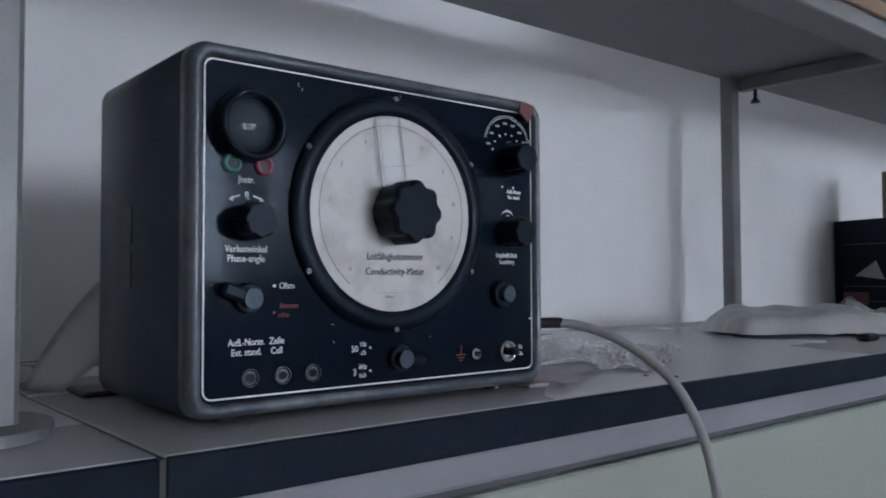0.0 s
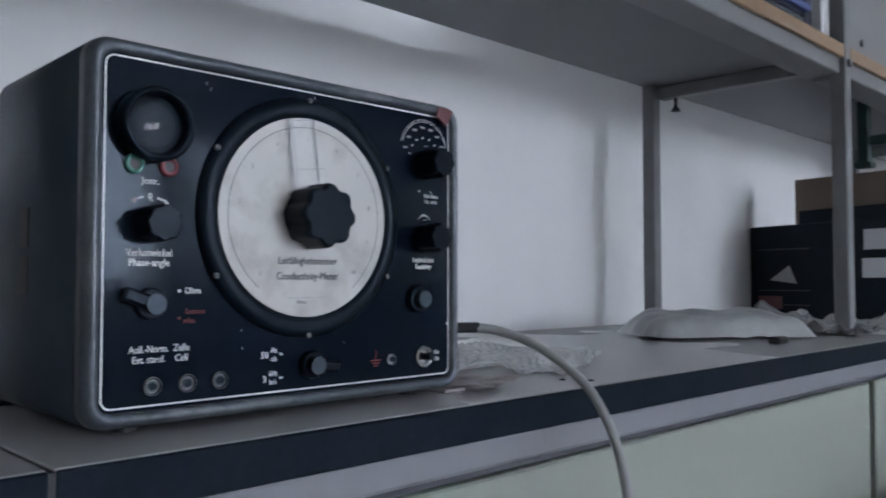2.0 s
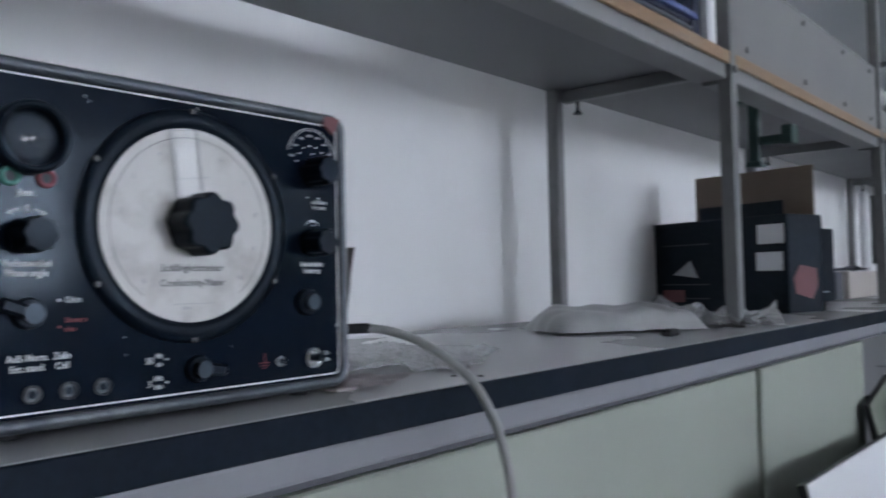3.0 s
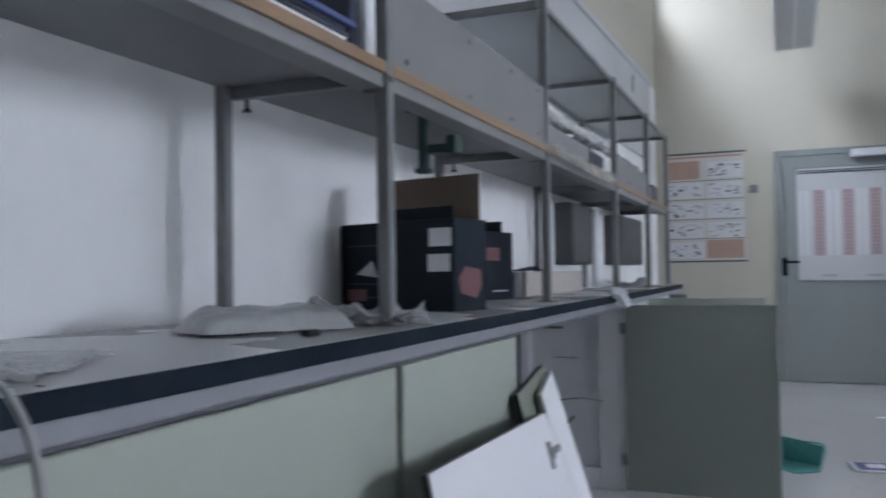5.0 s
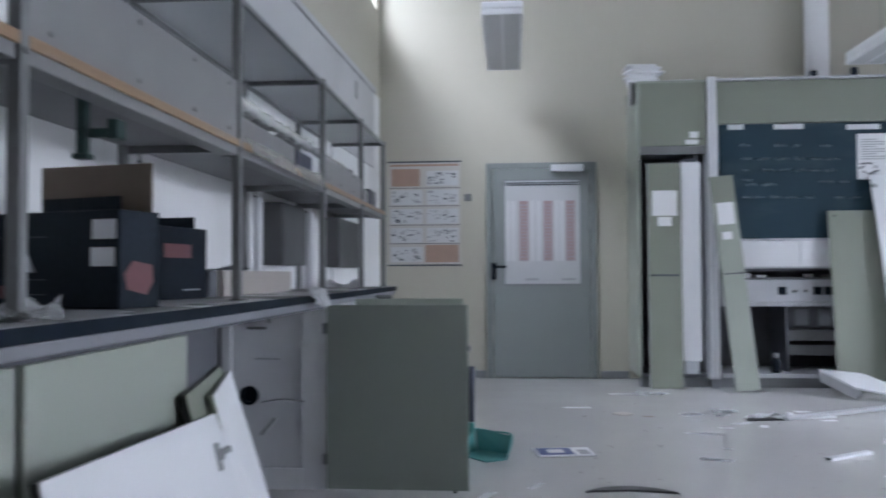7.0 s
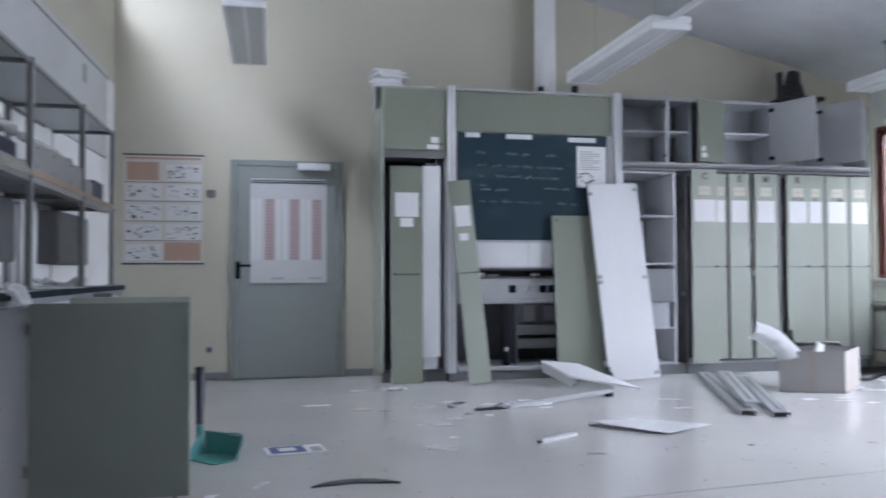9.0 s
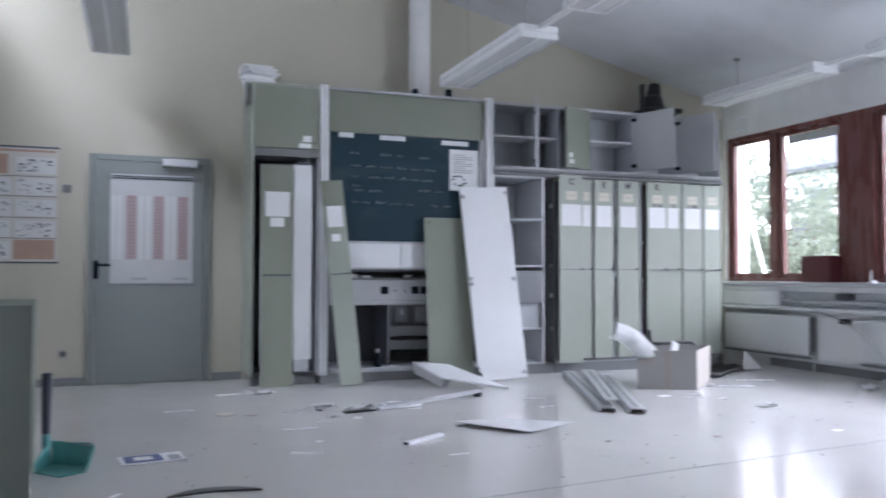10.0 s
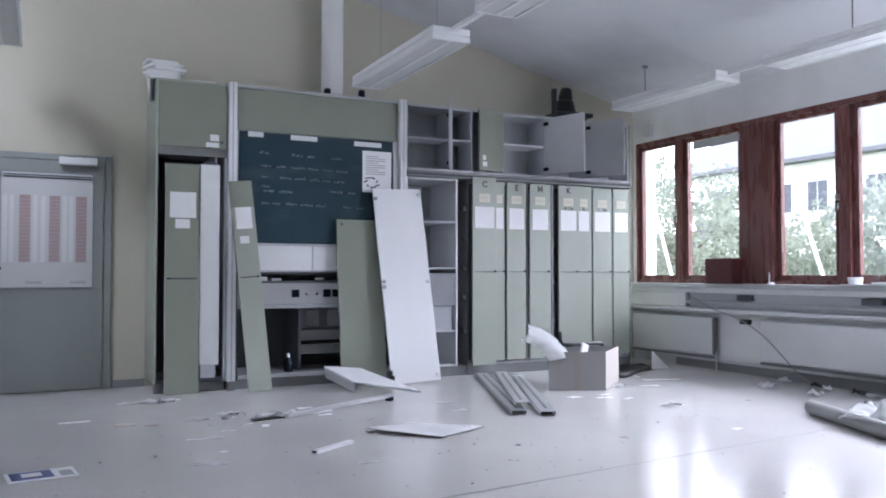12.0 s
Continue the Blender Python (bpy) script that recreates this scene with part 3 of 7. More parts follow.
# poster
po = thing("poster", (0.02, YF, 1.09), "instruction poster with orange panels and small drawings", "poster")
PX0, PX1, PZ0, PZ1 = -0.345, 0.36, 1.09, 2.08
part("sheet", box(PX0, PX1, YF - 0.006, YF - 0.003, PZ0, PZ1), mat("poster_paper", (0.55, 0.53, 0.50), 0.6, var=0.04, big=6, fine=90, bump=0.01), po)
part("top_batten", box(PX0 - 0.01, PX1 + 0.01, YF - 0.014, YF - 0.002, PZ1, PZ1 + 0.016, 0.003), DARKP, po)
part("bottom_batten", box(PX0 - 0.01, PX1 + 0.01, YF - 0.014, YF - 0.002, PZ0 - 0.016, PZ0, 0.003), DARKP, po)
yq = YF - 0.0085
part("orange_panel", box(PX0 + 0.03, PX0 + 0.31, yq, yq + 0.002, 1.85, 2.02), ORANGEP, po)
part("orange_panel", box(PX0 + 0.36, PX1 - 0.02, yq, yq + 0.002, PZ0 + 0.02, PZ0 + 0.19), ORANGEP, po)
part("title_bar", box(PX0 + 0.02, PX1 - 0.02, yq, yq + 0.002, 2.045, 2.065), ORANGEP, po)
rng = random.Random(4)
for z in (1.83, 1.655, 1.47, 1.29):
    part("rule", box(PX0 + 0.01, PX1 - 0.01, yq, yq + 0.002, z, z + 0.006), DARKP, po)
for r_ in range(5):
    for c_ in range(2):
        if (r_, c_) in ((0, 0), (4, 1)):
            continue
        x0 = PX0 + 0.025 + c_ * 0.35
        z0 = 1.875 - r_ * 0.185
        part("picture_field", box(x0, x0 + 0.31, yq + 0.0005, yq + 0.0022, z0 - 0.02, z0 + 0.125), mat("poster_field", (0.62, 0.63, 0.64), 0.6, var=0.05, big=9, fine=90, bump=0) if (r_, c_) == (0, 1) else bpy.data.materials["poster_field"], po)
        for _ in range(24):
            dx, dz = rng.uniform(0.005, 0.26), rng.uniform(-0.012, 0.10)
            w, hh = rng.uniform(0.006, 0.045), rng.uniform(0.003, 0.022)
            part("drawing", box(x0 + dx, x0 + dx + w, yq - 0.0012, yq + 0.0003, z0 + dz, z0 + dz + hh), DARKP if rng.random() < 0.3 else PRINT, po)


# ---- ceiling lamps ----
def lamp_fixture(x, y0, y1, z, label, hangers=(), wire=0.0015):
    L = thing("ceiling_lamp", (x, (y0 + y1) / 2, z), label, "lamp", "hanging strip lamps")
    w = 0.15
    hs = box(x - w, x + w, y0, y1, z + 0.045, z + 0.10, 0.012, seg=2)
    part("housing", hs, LAMPM, L)
    part("side_rim", box(x - w, x - w + 0.02, y0 + 0.001, y1 - 0.001, z, z + 0.043, 0.004), LAMPM, L)
    part("side_rim", box(x + w - 0.02, x + w, y0 + 0.001, y1 - 0.001, z, z + 0.043, 0.004), LAMPM, L)
    part("end_rim", box(x - w + 0.021, x + w - 0.021, y0, y0 + 0.018, z + 0.002, z + 0.043, 0.003), LAMPM, L)
    part("end_rim", box(x - w + 0.021, x + w - 0.021, y1 - 0.018, y1, z + 0.002, z + 0.043, 0.003), LAMPM, L)
    part("diffuser", box(x - w + 0.022, x + w - 0.022, y0 + 0.02, y1 - 0.02, z + 0.006, z + 0.043, 0.004), LOUVRE, L, "frosted plastic cover")
    part("centre_rib", box(x - 0.012, x + 0.012, y0 + 0.02, y1 - 0.02, z + 0.001, z + 0.0055, 0.001), LAMPM, L)
    for yy in hangers:
        part("hanger", rod((x, yy, z + 0.10), (x, yy, ceiling_z(x)), wire, seg=8), STEEL, L)
        part("rose", rod((x, yy, ceiling_z(x) - 0.02), (x, yy, ceiling_z(x) + 0.01), 0.03 if wire > 0.002 else 0.006), STEEL, L)


def lamp_rail(x, y0, y1, z):
    single("lamp_rail", box(x - 0.018, x + 0.018, y0, y1, z + 0.06, z + 0.09, 0.003), LAMPM, "thin white rail joining two strip lamps", "lamp rail")


strip_label = "unlit white twin-tube strip lamp hung from the ceiling"
lamp_fixture(3.67, 5.26, 6.90, 2.65, strip_label, (5.5, 6.6))
lamp_fixture(3.67, 3.05, 4.65, 2.65, strip_label, (3.3, 4.4))
lamp_rail(3.67, 4.655, 5.255, 2.65)
lamp_fixture(6.74, 5.70, 7.22, 2.78, strip_label, (6.85,), 0.005)
lamp_fixture(6.74, 3.60, 5.16, 2.78, strip_label, (4.42,), 0.005)
lamp_rail(6.74, 5.165, 5.695, 2.78)
lamp_fixture(0.79, 6.0, 7.62, 2.86, strip_label, (6.3, 7.3))


# ---- built-in cupboard wall ----
def board(name, x0, x1, y0, y1, z0, z1, material, parent, label="", bevel=0.002):
    return part(name, box(x0, x1, y0, y1, z0, z1, bevel), material, parent, label)


YK = YF - 0.003      # backs stand clear of the wall
# left tall unit
cu = thing("tall_cupboard", (2.26, 7.7, 0.0), "tall sage green built-in cupboard with its lower front broken open", "cupboard")
board("side", 1.95, 1.972, CAB, YK, 0.09, 2.68, GREENLT, cu)
board("side", 2.53, 2.549, CAB + 0.02, YK, 0.09, 2.68, INSIDE, cu)
# back and bottom take the dark tone to paint shade inside
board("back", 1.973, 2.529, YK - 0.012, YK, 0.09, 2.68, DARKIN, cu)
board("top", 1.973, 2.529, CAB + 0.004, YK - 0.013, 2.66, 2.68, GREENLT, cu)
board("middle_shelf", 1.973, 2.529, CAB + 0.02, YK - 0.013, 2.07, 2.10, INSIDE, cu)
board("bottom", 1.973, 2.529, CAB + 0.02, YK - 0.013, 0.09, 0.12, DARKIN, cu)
board("plinth", 1.96, 2.545, CAB + 0.06, CAB + 0.08, 0.0, 0.088, SKIRT, cu)
ud = board("upper_door", 1.976, 2.546, CAB - 0.002, CAB + 0.018, 2.105, 2.66, GREEN, cu, "sage green door", 0.003)
part("label", box(2.40, 2.475, CAB - 0.0045, CAB - 0.0025, 2.17, 2.225), PAPER, ud)
part("label", box(2.365, 2.475, CAB - 0.0045, CAB - 0.0025, 2.115, 2.155), PAPER, ud)
part("lock", rod((2.50, CAB - 0.008, 2.16), (2.50, CAB - 0.002, 2.16), 0.009), BLACKPL, ud)
board("rail", 1.976, 2.546, CAB + 0.0, CAB + 0.02, 2.03, 2.10, STEEL, cu)
board("inner_divider", 2.45, 2.47, CAB + 0.05, YK - 0.02, 0.12, 2.06, INSIDE, cu)


def narrow_door(name, x0, x1, z0, z1, mtx, material, label, sheets, letters=()):
    """A loose narrow cupboard door in its own axes: x across, z up, front at y = 0."""
    d = thing(name, m=mtx, label=label, category="door panel")
    w = x1 - x0
    part("panel", box(0, w, 0, 0.019, 0, z1 - z0, 0.0015), material, d, local=True)
    part("edge_band", box(-0.0015, 0, 0.001, 0.018, 0.001, z1 - z0 - 0.001), WHITELAM, d, local=True)
    for a, b, c_, e in sheets:
        part("paper", box(a, b, -0.002, -0.0003, c_, e), PAPER, d, local=True)
    part("handle_slot", box(0.01, w * 0.92, -0.003, -0.0004, (z1 - z0) * 0.495, (z1 - z0) * 0.503), DARKP, d, local=True)
    part("handle_knob", rod((0.025, -0.012, (z1 - z0) * 0.5), (0.025, -0.0005, (z1 - z0) * 0.5), 0.009), BLACKPL, d, local=True)
    return d


narrow_door("loose_cupboard_door", 2.033, 2.312, 0.07, 2.02, pose(2.033, CAB - 0.06, 0.0, -1.2, 0, 0) @ Matrix.Translation((0, 0, 0.002)) , GREEN,
            "narrow sage green cupboard door standing loose, papers on it", [(0.035, 0.25, 1.49, 1.71), (0.08, 0.20, 1.40, 1.48)])
tw = thing("pull_out_carrier", (2.4, CAB + 0.2, 0.12), "white pull-out larder carrier in the open cupboard", "pull-out")
part("front_board", box(2.322, 2.487, CAB + 0.0, CAB + 0.02, 0.23, 1.96, 0.002), WHITELAM, tw)
part("foot", box(2.33, 2.46, CAB + 0.001, CAB + 0.28, 0.121, 0.228, 0.002), INSIDE, tw)
part("top_clip", box(2.35, 2.46, CAB + 0.002, CAB + 0.03, 1.962, 1.985, 0.002), DARKP, tw)


def upright(x0, x1, label):
    u = thing("cupboard_upright", ((x0 + x1) / 2, CAB, 0.0), label, "post", "white cupboard uprights")
    part("post", box(x0, x1, CAB - 0.03, CAB + 0.04, 0.08, 2.70, 0.004), WHITELAM, u)
    part("groove", box(x0 + 0.03, x1 - 0.03, CAB - 0.0325, CAB - 0.0305, 0.085, 2.695), GREYLAM, u)
    part("foot", box(x0 + 0.005, x1 - 0.005, CAB - 0.02, CAB + 0.03, 0.0, 0.079), SKIRT, u)


upright(2.556, 2.626, "white upright between the tall cupboard and the board")
upright(4.184, 4.25, "white upright between the board and the lockers")

# blackboard bay
bay = thing("blackboard_bay", (3.4, CAB + 0.2, 0.0), "sage green bay framing a blackboard over an open niche", "wall unit")
board("top_panel", 2.632, 4.178, CAB + 0.03, CAB + 0.05, 2.292, 2.665, GREEN, bay)
board("cornice", 2.632, 4.178, CAB + 0.0, CAB + 0.06, 2.668, 2.69, GREYLAM, bay)
board("back_board", 2.632, 4.178, CAB + 0.06, CAB + 0.075, 1.03, 2.29, INSIDE, bay)
board("right_jamb", 4.125, 4.178, CAB + 0.01, CAB + 0.055, 1.03, 2.29, GREYLAM, bay)
# niche lining darkened by colour, as shade within the recess
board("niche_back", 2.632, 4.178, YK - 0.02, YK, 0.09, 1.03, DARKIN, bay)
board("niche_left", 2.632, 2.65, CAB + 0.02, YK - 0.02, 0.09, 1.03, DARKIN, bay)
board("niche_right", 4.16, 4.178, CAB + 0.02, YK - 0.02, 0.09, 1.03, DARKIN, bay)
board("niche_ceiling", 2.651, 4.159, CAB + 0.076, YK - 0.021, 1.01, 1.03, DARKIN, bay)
board("niche_floor", 2.651, 4.159, CAB + 0.0, YK - 0.021, 0.09, 0.125, GREYLAM, bay)
board("plinth", 2.632, 4.178, CAB + 0.06, CAB + 0.08, 0.0, 0.088, SKIRT, bay)
for x0, x1 in ((2.66, 3.328), (3.336, 4.10)):
    board("white_flap", x0, x1, CAB + 0.034, CAB + 0.05, 1.045, 1.268, WHITELAM, bay, "white flap below the board")

bk = thing("blackboard", (3.39, CAB + 0.04, 1.28), "dark green blackboard with faint chalk writing", "blackboard")
YB0 = CAB + 0.032
board("slate", 2.66, 4.122, YB0, YB0 + 0.02, 1.29, 2.287, BOARD, bk)
board("chalk_tray", 2.66, 4.122, YB0 - 0.02, YB0 + 0.02, 1.272, 1.288, ALU, bk)
for x0, x1, z in ((2.735, 2.872, 2.24), (3.123, 3.374, 2.235), (3.734, 4.01, 2.222)):
    board("magnet_strip", x0, x1, YB0 - 0.004, YB0 - 0.0005, z, z + 0.045, WHITEPL, bk, "white magnetic strip", 0.001)
rng = random.Random(11)
for row, (z, xs, xe) in enumerate(((2.10, 2.84, 3.60), (1.985, 2.85, 3.64), (1.885, 2.86, 3.59), (1.80, 2.86, 2.95), (1.758, 2.88, 3.05), (1.775, 3.50, 3.68), (1.65, 2.86, 3.84))):
    x = xs
    while x < xe:
        w = rng.uniform(0.05, 0.13)
        if rng.random() < 0.85:
            pts = []
            k = 0
            while k * 0.008 < w:
                pts.append((x + k * 0.008 + rng.uniform(-0.003, 0.003), YB0 - 0.0008, z - 0.02 * (x - xs) + (0.010 if k % 2 else -0.010) + rng.uniform(-0.006, 0.016 if rng.random() < 0.25 else 0.004)))
                k += 1
            if len(pts) > 2:
                part("chalk_line", tube(pts, 0.0023, 3, steps=2), CHALK, bk)
        x += w + rng.uniform(0.02, 0.05)
np_ = thing("pinned_sheet", (3.97, YB0, 1.68), "white printed sheet with a dark drawing pinned to the blackboard", "paper")
part("sheet", box(3.817, 4.112, YB0 - 0.004, YB0 - 0.001, 1.79, 2.185), PAPER, np_)
for k in range(9):
    z = 2.13 - k * 0.021
    part("print_line", box(3.85, 3.85 + (0.2 if k % 3 else 0.13), YB0 - 0.006, YB0 - 0.0045, z, z + 0.008), PRINT, np_)
for k in range(7):
    a_ = k * 0.9
    part("drawing", rod((3.91 + 0.05 * math.cos(a_), YB0 - 0.006, 1.885 + 0.045 * math.sin(a_)), (3.91 + 0.08 * math.cos(a_ + 0.7), YB0 - 0.006, 1.885 + 0.05 * math.sin(a_ + 0.5)), 0.007, seg=6), DARKP, np_)

# things in the niche
co = thing("niche_control_unit", (3.4, CAB + 0.25, 0.69), "grey socket and control console in the niche", "console")
part("front", box(2.66, 4.155, CAB + 0.12, CAB + 0.14, 0.735, 0.93, 0.003), GREYLAM, co)
part("bottom_lip", box(2.66, 4.155, CAB + 0.10, CAB + 0.14, 0.70, 0.733, 0.003), GREYLAM, co)
part("top_shelf", box(2.66, 4.155, CAB + 0.12, YK - 0.03, 0.932, 0.95, 0.002), SHELFM, co)
part("body", box(2.66, 4.155, CAB + 0.141, YK - 0.03, 0.70, 0.93), DARKIN, co)
for x in (3.20, 3.50, 3.59, 3.80):
    part("socket", box(x - 0.035, x + 0.035, CAB + 0.112, CAB + 0.1195, 0.80, 0.87, 0.002), BLACKPL, co)
for x in (3.30, 3.40):
    part("switch_knob", rod((x, CAB + 0.105, 0.83), (x, CAB + 0.12, 0.83), 0.012), CHROME, co)
for k, x in enumerate((2.74, 2.86, 2.99, 3.40, 3.56)):
    single("small_tin", box(x, x + 0.09, CAB + 0.16, CAB + 0.23, 0.951, 0.975 + 0.012 * (k % 2), 0.006), CHROME if k > 2 else WHITEPL, "small metal tin on the niche shelf", "tin", "tins on the niche shelf")
sh = thing("niche_drawer_rack", (3.65, CAB + 0.3, 0.125), "grey drawer rack in the niche", "rack")
part("side", box(3.24, 3.26, CAB + 0.15, YK - 0.03, 0.126, 0.69), SLATE, sh)
for z in (0.27, 0.40):
    part("drawer", box(3.262, 4.12, CAB + 0.16, YK - 0.04, z, z + 0.09, 0.004), STEEL, sh)
part("back_plate", box(3.262, 4.12, CAB + 0.3, CAB + 0.315, 0.50, 0.69), APRON, sh)
for x in (3.36, 3.56):
    part("recess", box(x, x + 0.12, CAB + 0.293, CAB + 0.2985, 0.52, 0.67, 0.003), INSIDE, sh)
bt = thing("reagent_bottle", (3.13, CAB + 0.1, 0.125), "dark bottle with a white cap in the niche", "bottle")
part("body", ring((3.13, CAB + 0.1, 0.126), (0, 0, 1), [(0.0, 0), (0.038, 0), (0.04, 0.01), (0.04, 0.09), (0.02, 0.12), (0.015, 0.13)], 20), BLACKPL, bt, smooth=True)
part("cap", rod((3.13, CAB + 0.1, 0.256), (3.13, CAB + 0.1, 0.29), 0.018), WHITEPL, bt)

# right-hand cupboards, upper row
up = thing("upper_cupboards", (5.6, CAB + 0.3, 2.03), "row of grey-white upper cupboards with doors open or missing", "cupboard")
XR = 6.965
board("top", 4.258, XR, CAB, YK, 2.652, 2.68, GREYLAM, up)
board("bottom", 4.258, XR, CAB, YK, 2.03, 2.052, GREYLAM, up)
board("back", 4.258, XR, CAB + 0.34, CAB + 0.352, 2.053, 2.651, INSIDE, up)
for x in (4.258, 4.742, 4.975, 5.33, 5.855, 6.40, 6.945):
    board("divider", x, x + 0.019, CAB + 0.002, CAB + 0.339, 2.053, 2.651, INSIDE, up)
for x0, x1, z in ((4.278, 4.741, 2.345), (4.762, 4.974, 2.345), (5.35, 5.854, 2.35), (5.875, 6.399, 2.35), (6.42, 6.944, 2.35)):
    board("shelf", x0, x1, CAB + 0.03, CAB + 0.339, z, z + 0.018, WHITELAM, up)
# added dark sheet that paints the shade in this one compartment
board("dark_back", 4.763, 4.973, CAB + 0.3, CAB + 0.31, 2.055, 2.65, DARKIN, up)


def hung_door(hinge, angle, w, z0, z1, material, inside, label, sheets=()):
    """A cupboard door on its hinge (x, y), turned by angle; the closed door runs along +x."""
    d = part("door", box(0, w, -0.019, 0, z0, z1, 0.002, m=pose(hinge[0], hinge[1], 0, 0, 0, angle)), material, up, label)
    for z in (z0 + 0.06, z1 - 0.06) if angle < 0 else ():
        part("hinge", box(-0.01, 0.05, -0.040, -0.0195, z - 0.018, z + 0.018, 0.004, m=pose(hinge[0], hinge[1], 0, 0, 0, angle)), BLACKPL, d)
    for a, b, c_, e in sheets:
        part("label", box(a, b, 0.0005, 0.002, c_, e, m=pose(hinge[0], hinge[1], 0, 0, 0, angle)), PAPER, d)
    return d


hung_door((5.345, CAB - 0.003), 180 + 20, 0.368, 2.055, 2.66, GREEN, GREEN, "sage green door standing ajar", ((0.275, 0.325, 2.155, 2.205), (0.255, 0.325, 2.095, 2.14)))
hung_door((4.738, CAB - 0.004), -117, 0.45, 2.055, 2.655, GREYLAM, GREYLAM, "grey-white door swung wide open")
hung_door((5.868, CAB - 0.004), -72, 0.50, 2.055, 2.655, GREYLAM, GREYLAM, "open door showing its grey-white inside")
hung_door((6.414, CAB - 0.004), -72, 0.46, 2.055, 2.655, GREYLAM, GREYLAM, "open door showing its grey-white inside")

fa = thing("cupboard_fascia", (5.6, CAB, 1.88), "grey double rail between upper and lower cupboards", "trim")
part("upper_rail", box(4.258, XR + 0.02, CAB - 0.025, CAB + 0.05, 2.000, 2.028, 0.004), STEEL, fa)
part("groove", box(4.258, XR + 0.02, CAB - 0.004, CAB + 0.05, 1.987, 1.999), DARKP, fa)
part("lower_rail", box(4.258, XR + 0.02, CAB - 0.02, CAB + 0.05, 1.966, 1.986, 0.004), STEEL, fa)

# open cupboard with shelves
oc = thing("open_cupboard", (4.52, CAB + 0.3, 0.0), "open white cupboard with empty shelves and no door", "cupboard")
board("side", 4.258, 4.276, CAB + 0.004, YK, 0.10, 1.962, WHITELAM, oc)
board("side", 4.80, 4.818, CAB + 0.004, YK, 0.10, 1.962, WHITELAM, oc)
board("back", 4.277, 4.799, YK - 0.012, YK, 0.10, 1.962, INSIDE, oc)
for z in (0.10, 0.44, 1.06, 1.52, 1.942):
    board("shelf", 4.277, 4.799, CAB + 0.02, YK - 0.013, z, z + 0.019, INSIDE, oc)
board("plinth", 4.258, 4.94, CAB + 0.06, CAB + 0.08, 0.0, 0.098, SKIRT, oc)
bxn = thing("grey_file_box", (4.62, CAB + 0.1, 0.7), "grey metal box with a white label in the open cupboard", "box")
part("body", box(4.40, 4.79, CAB + 0.0, CAB + 0.22, 0.70, 1.02, 0.004), APRON, bxn)
part("label", box(4.44, 4.51, CAB - 0.003, CAB - 0.001, 0.78, 0.94), PAPER, bxn)
part("bracket", box(4.41, 4.78, CAB + 0.05, CAB + 0.2, 0.461, 0.699), INSIDE, bxn)
gap = thing("open_locker_bay", (4.88, CAB + 0.3, 0.0), "narrow dark cupboard bay standing open", "cupboard")
# bay back in the dark tone, its shade painted in
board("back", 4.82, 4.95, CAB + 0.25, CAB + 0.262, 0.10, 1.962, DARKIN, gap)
board("side", 4.935, 4.952, CAB + 0.02, CAB + 0.249, 0.10, 1.962, STEEL, gap)
for z in (0.42, 0.75, 1.05, 1.35, 1.65):
    part("hinge_plate", box(4.916, 4.934, CAB + 0.03, CAB + 0.10, z, z + 0.05, 0.004), CHROME, gap)

# lockers
def locker(x0, x1, z0, z1, proud, columns):
    """A tall door; columns: (from, to, letter, letters under the label, has a handle), in parts of its width."""
    L = thing("locker", ((x0 + x1) / 2, CAB, z0), "tall sage green locker door with pale labels and papers", "locker", "row of green locker doors")
    y1 = CAB + 0.016 - proud
    y0 = y1 - 0.02
    part("panel", box(x0, x1, y0, y1, z0, z1, 0.002), GREENLT, L)
    w = x1 - x0
    for f0, f1, letter, small in columns:
        a, b = x0 + w * f0, x0 + w * f1
        c = (a + b) / 2
        lw_ = min(0.125, (b - a) * 0.72)
        part("label", box(c - lw_ / 2, c + lw_ / 2, y0 - 0.002, y0 - 0.0004, 1.735, 1.822), LABELY, L)
        part("print_line", box(c - lw_ * 0.36, c + lw_ * 0.3, y0 - 0.003, y0 - 0.0022, 1.776, 1.782), PRINT, L)
        part("paper", box(a, b, y0 - 0.002, y0 - 0.0004, 1.475, 1.69), PAPER, L)
        if letter:
            part("letter", lettering(letter, 0.062, Matrix.Translation((c, y0 - 0.0012, min(1.915, z1 - 0.055))) @ pose(0, 0, 0, 90, 0, 0), 0.0006, bold=0.05), DARKINK, L)
        if small:
            part("letter", lettering(small, 0.036, Matrix.Translation((c, y0 - 0.0012, 1.713)) @ pose(0, 0, 0, 90, 0, 0), 0.0006, squeeze=0.9, bold=0.05), DARKINK, L)
        h_ = part("handle", box(a - 0.01, b - 0.01, y0 - 0.012, y0 - 0.006, 1.034, 1.044, 0.002), STEEL, L)
        for xx in (a, b - 0.018):
            part("standoff", rod((xx, y0 - 0.008, 1.039), (xx, y0 - 0.0004, 1.039), 0.004, seg=8), STEEL, h_)
        part("lock_knob", rod((b + 0.004, y0 - 0.014, 1.042), (b + 0.004, y0 - 0.0005, 1.042), 0.011), BLACKPL, L)
    return L


lk = thing("locker_carcass", (6.0, CAB + 0.3, 0.0), "grey locker carcass behind the green doors", "cupboard")
# dark back paints the shade seen between the locker doors
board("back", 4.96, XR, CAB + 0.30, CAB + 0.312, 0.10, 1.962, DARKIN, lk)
for x in (5.64, 5.958, 6.945):
    board("divider", x, x + 0.02, CAB + 0.03, CAB + 0.299, 0.10, 1.962, INSIDE, lk)
board("side_panel", XR - 0.001, XR + 0.018, CAB + 0.0, YK, 0.0, 2.68, GREEN, lk)
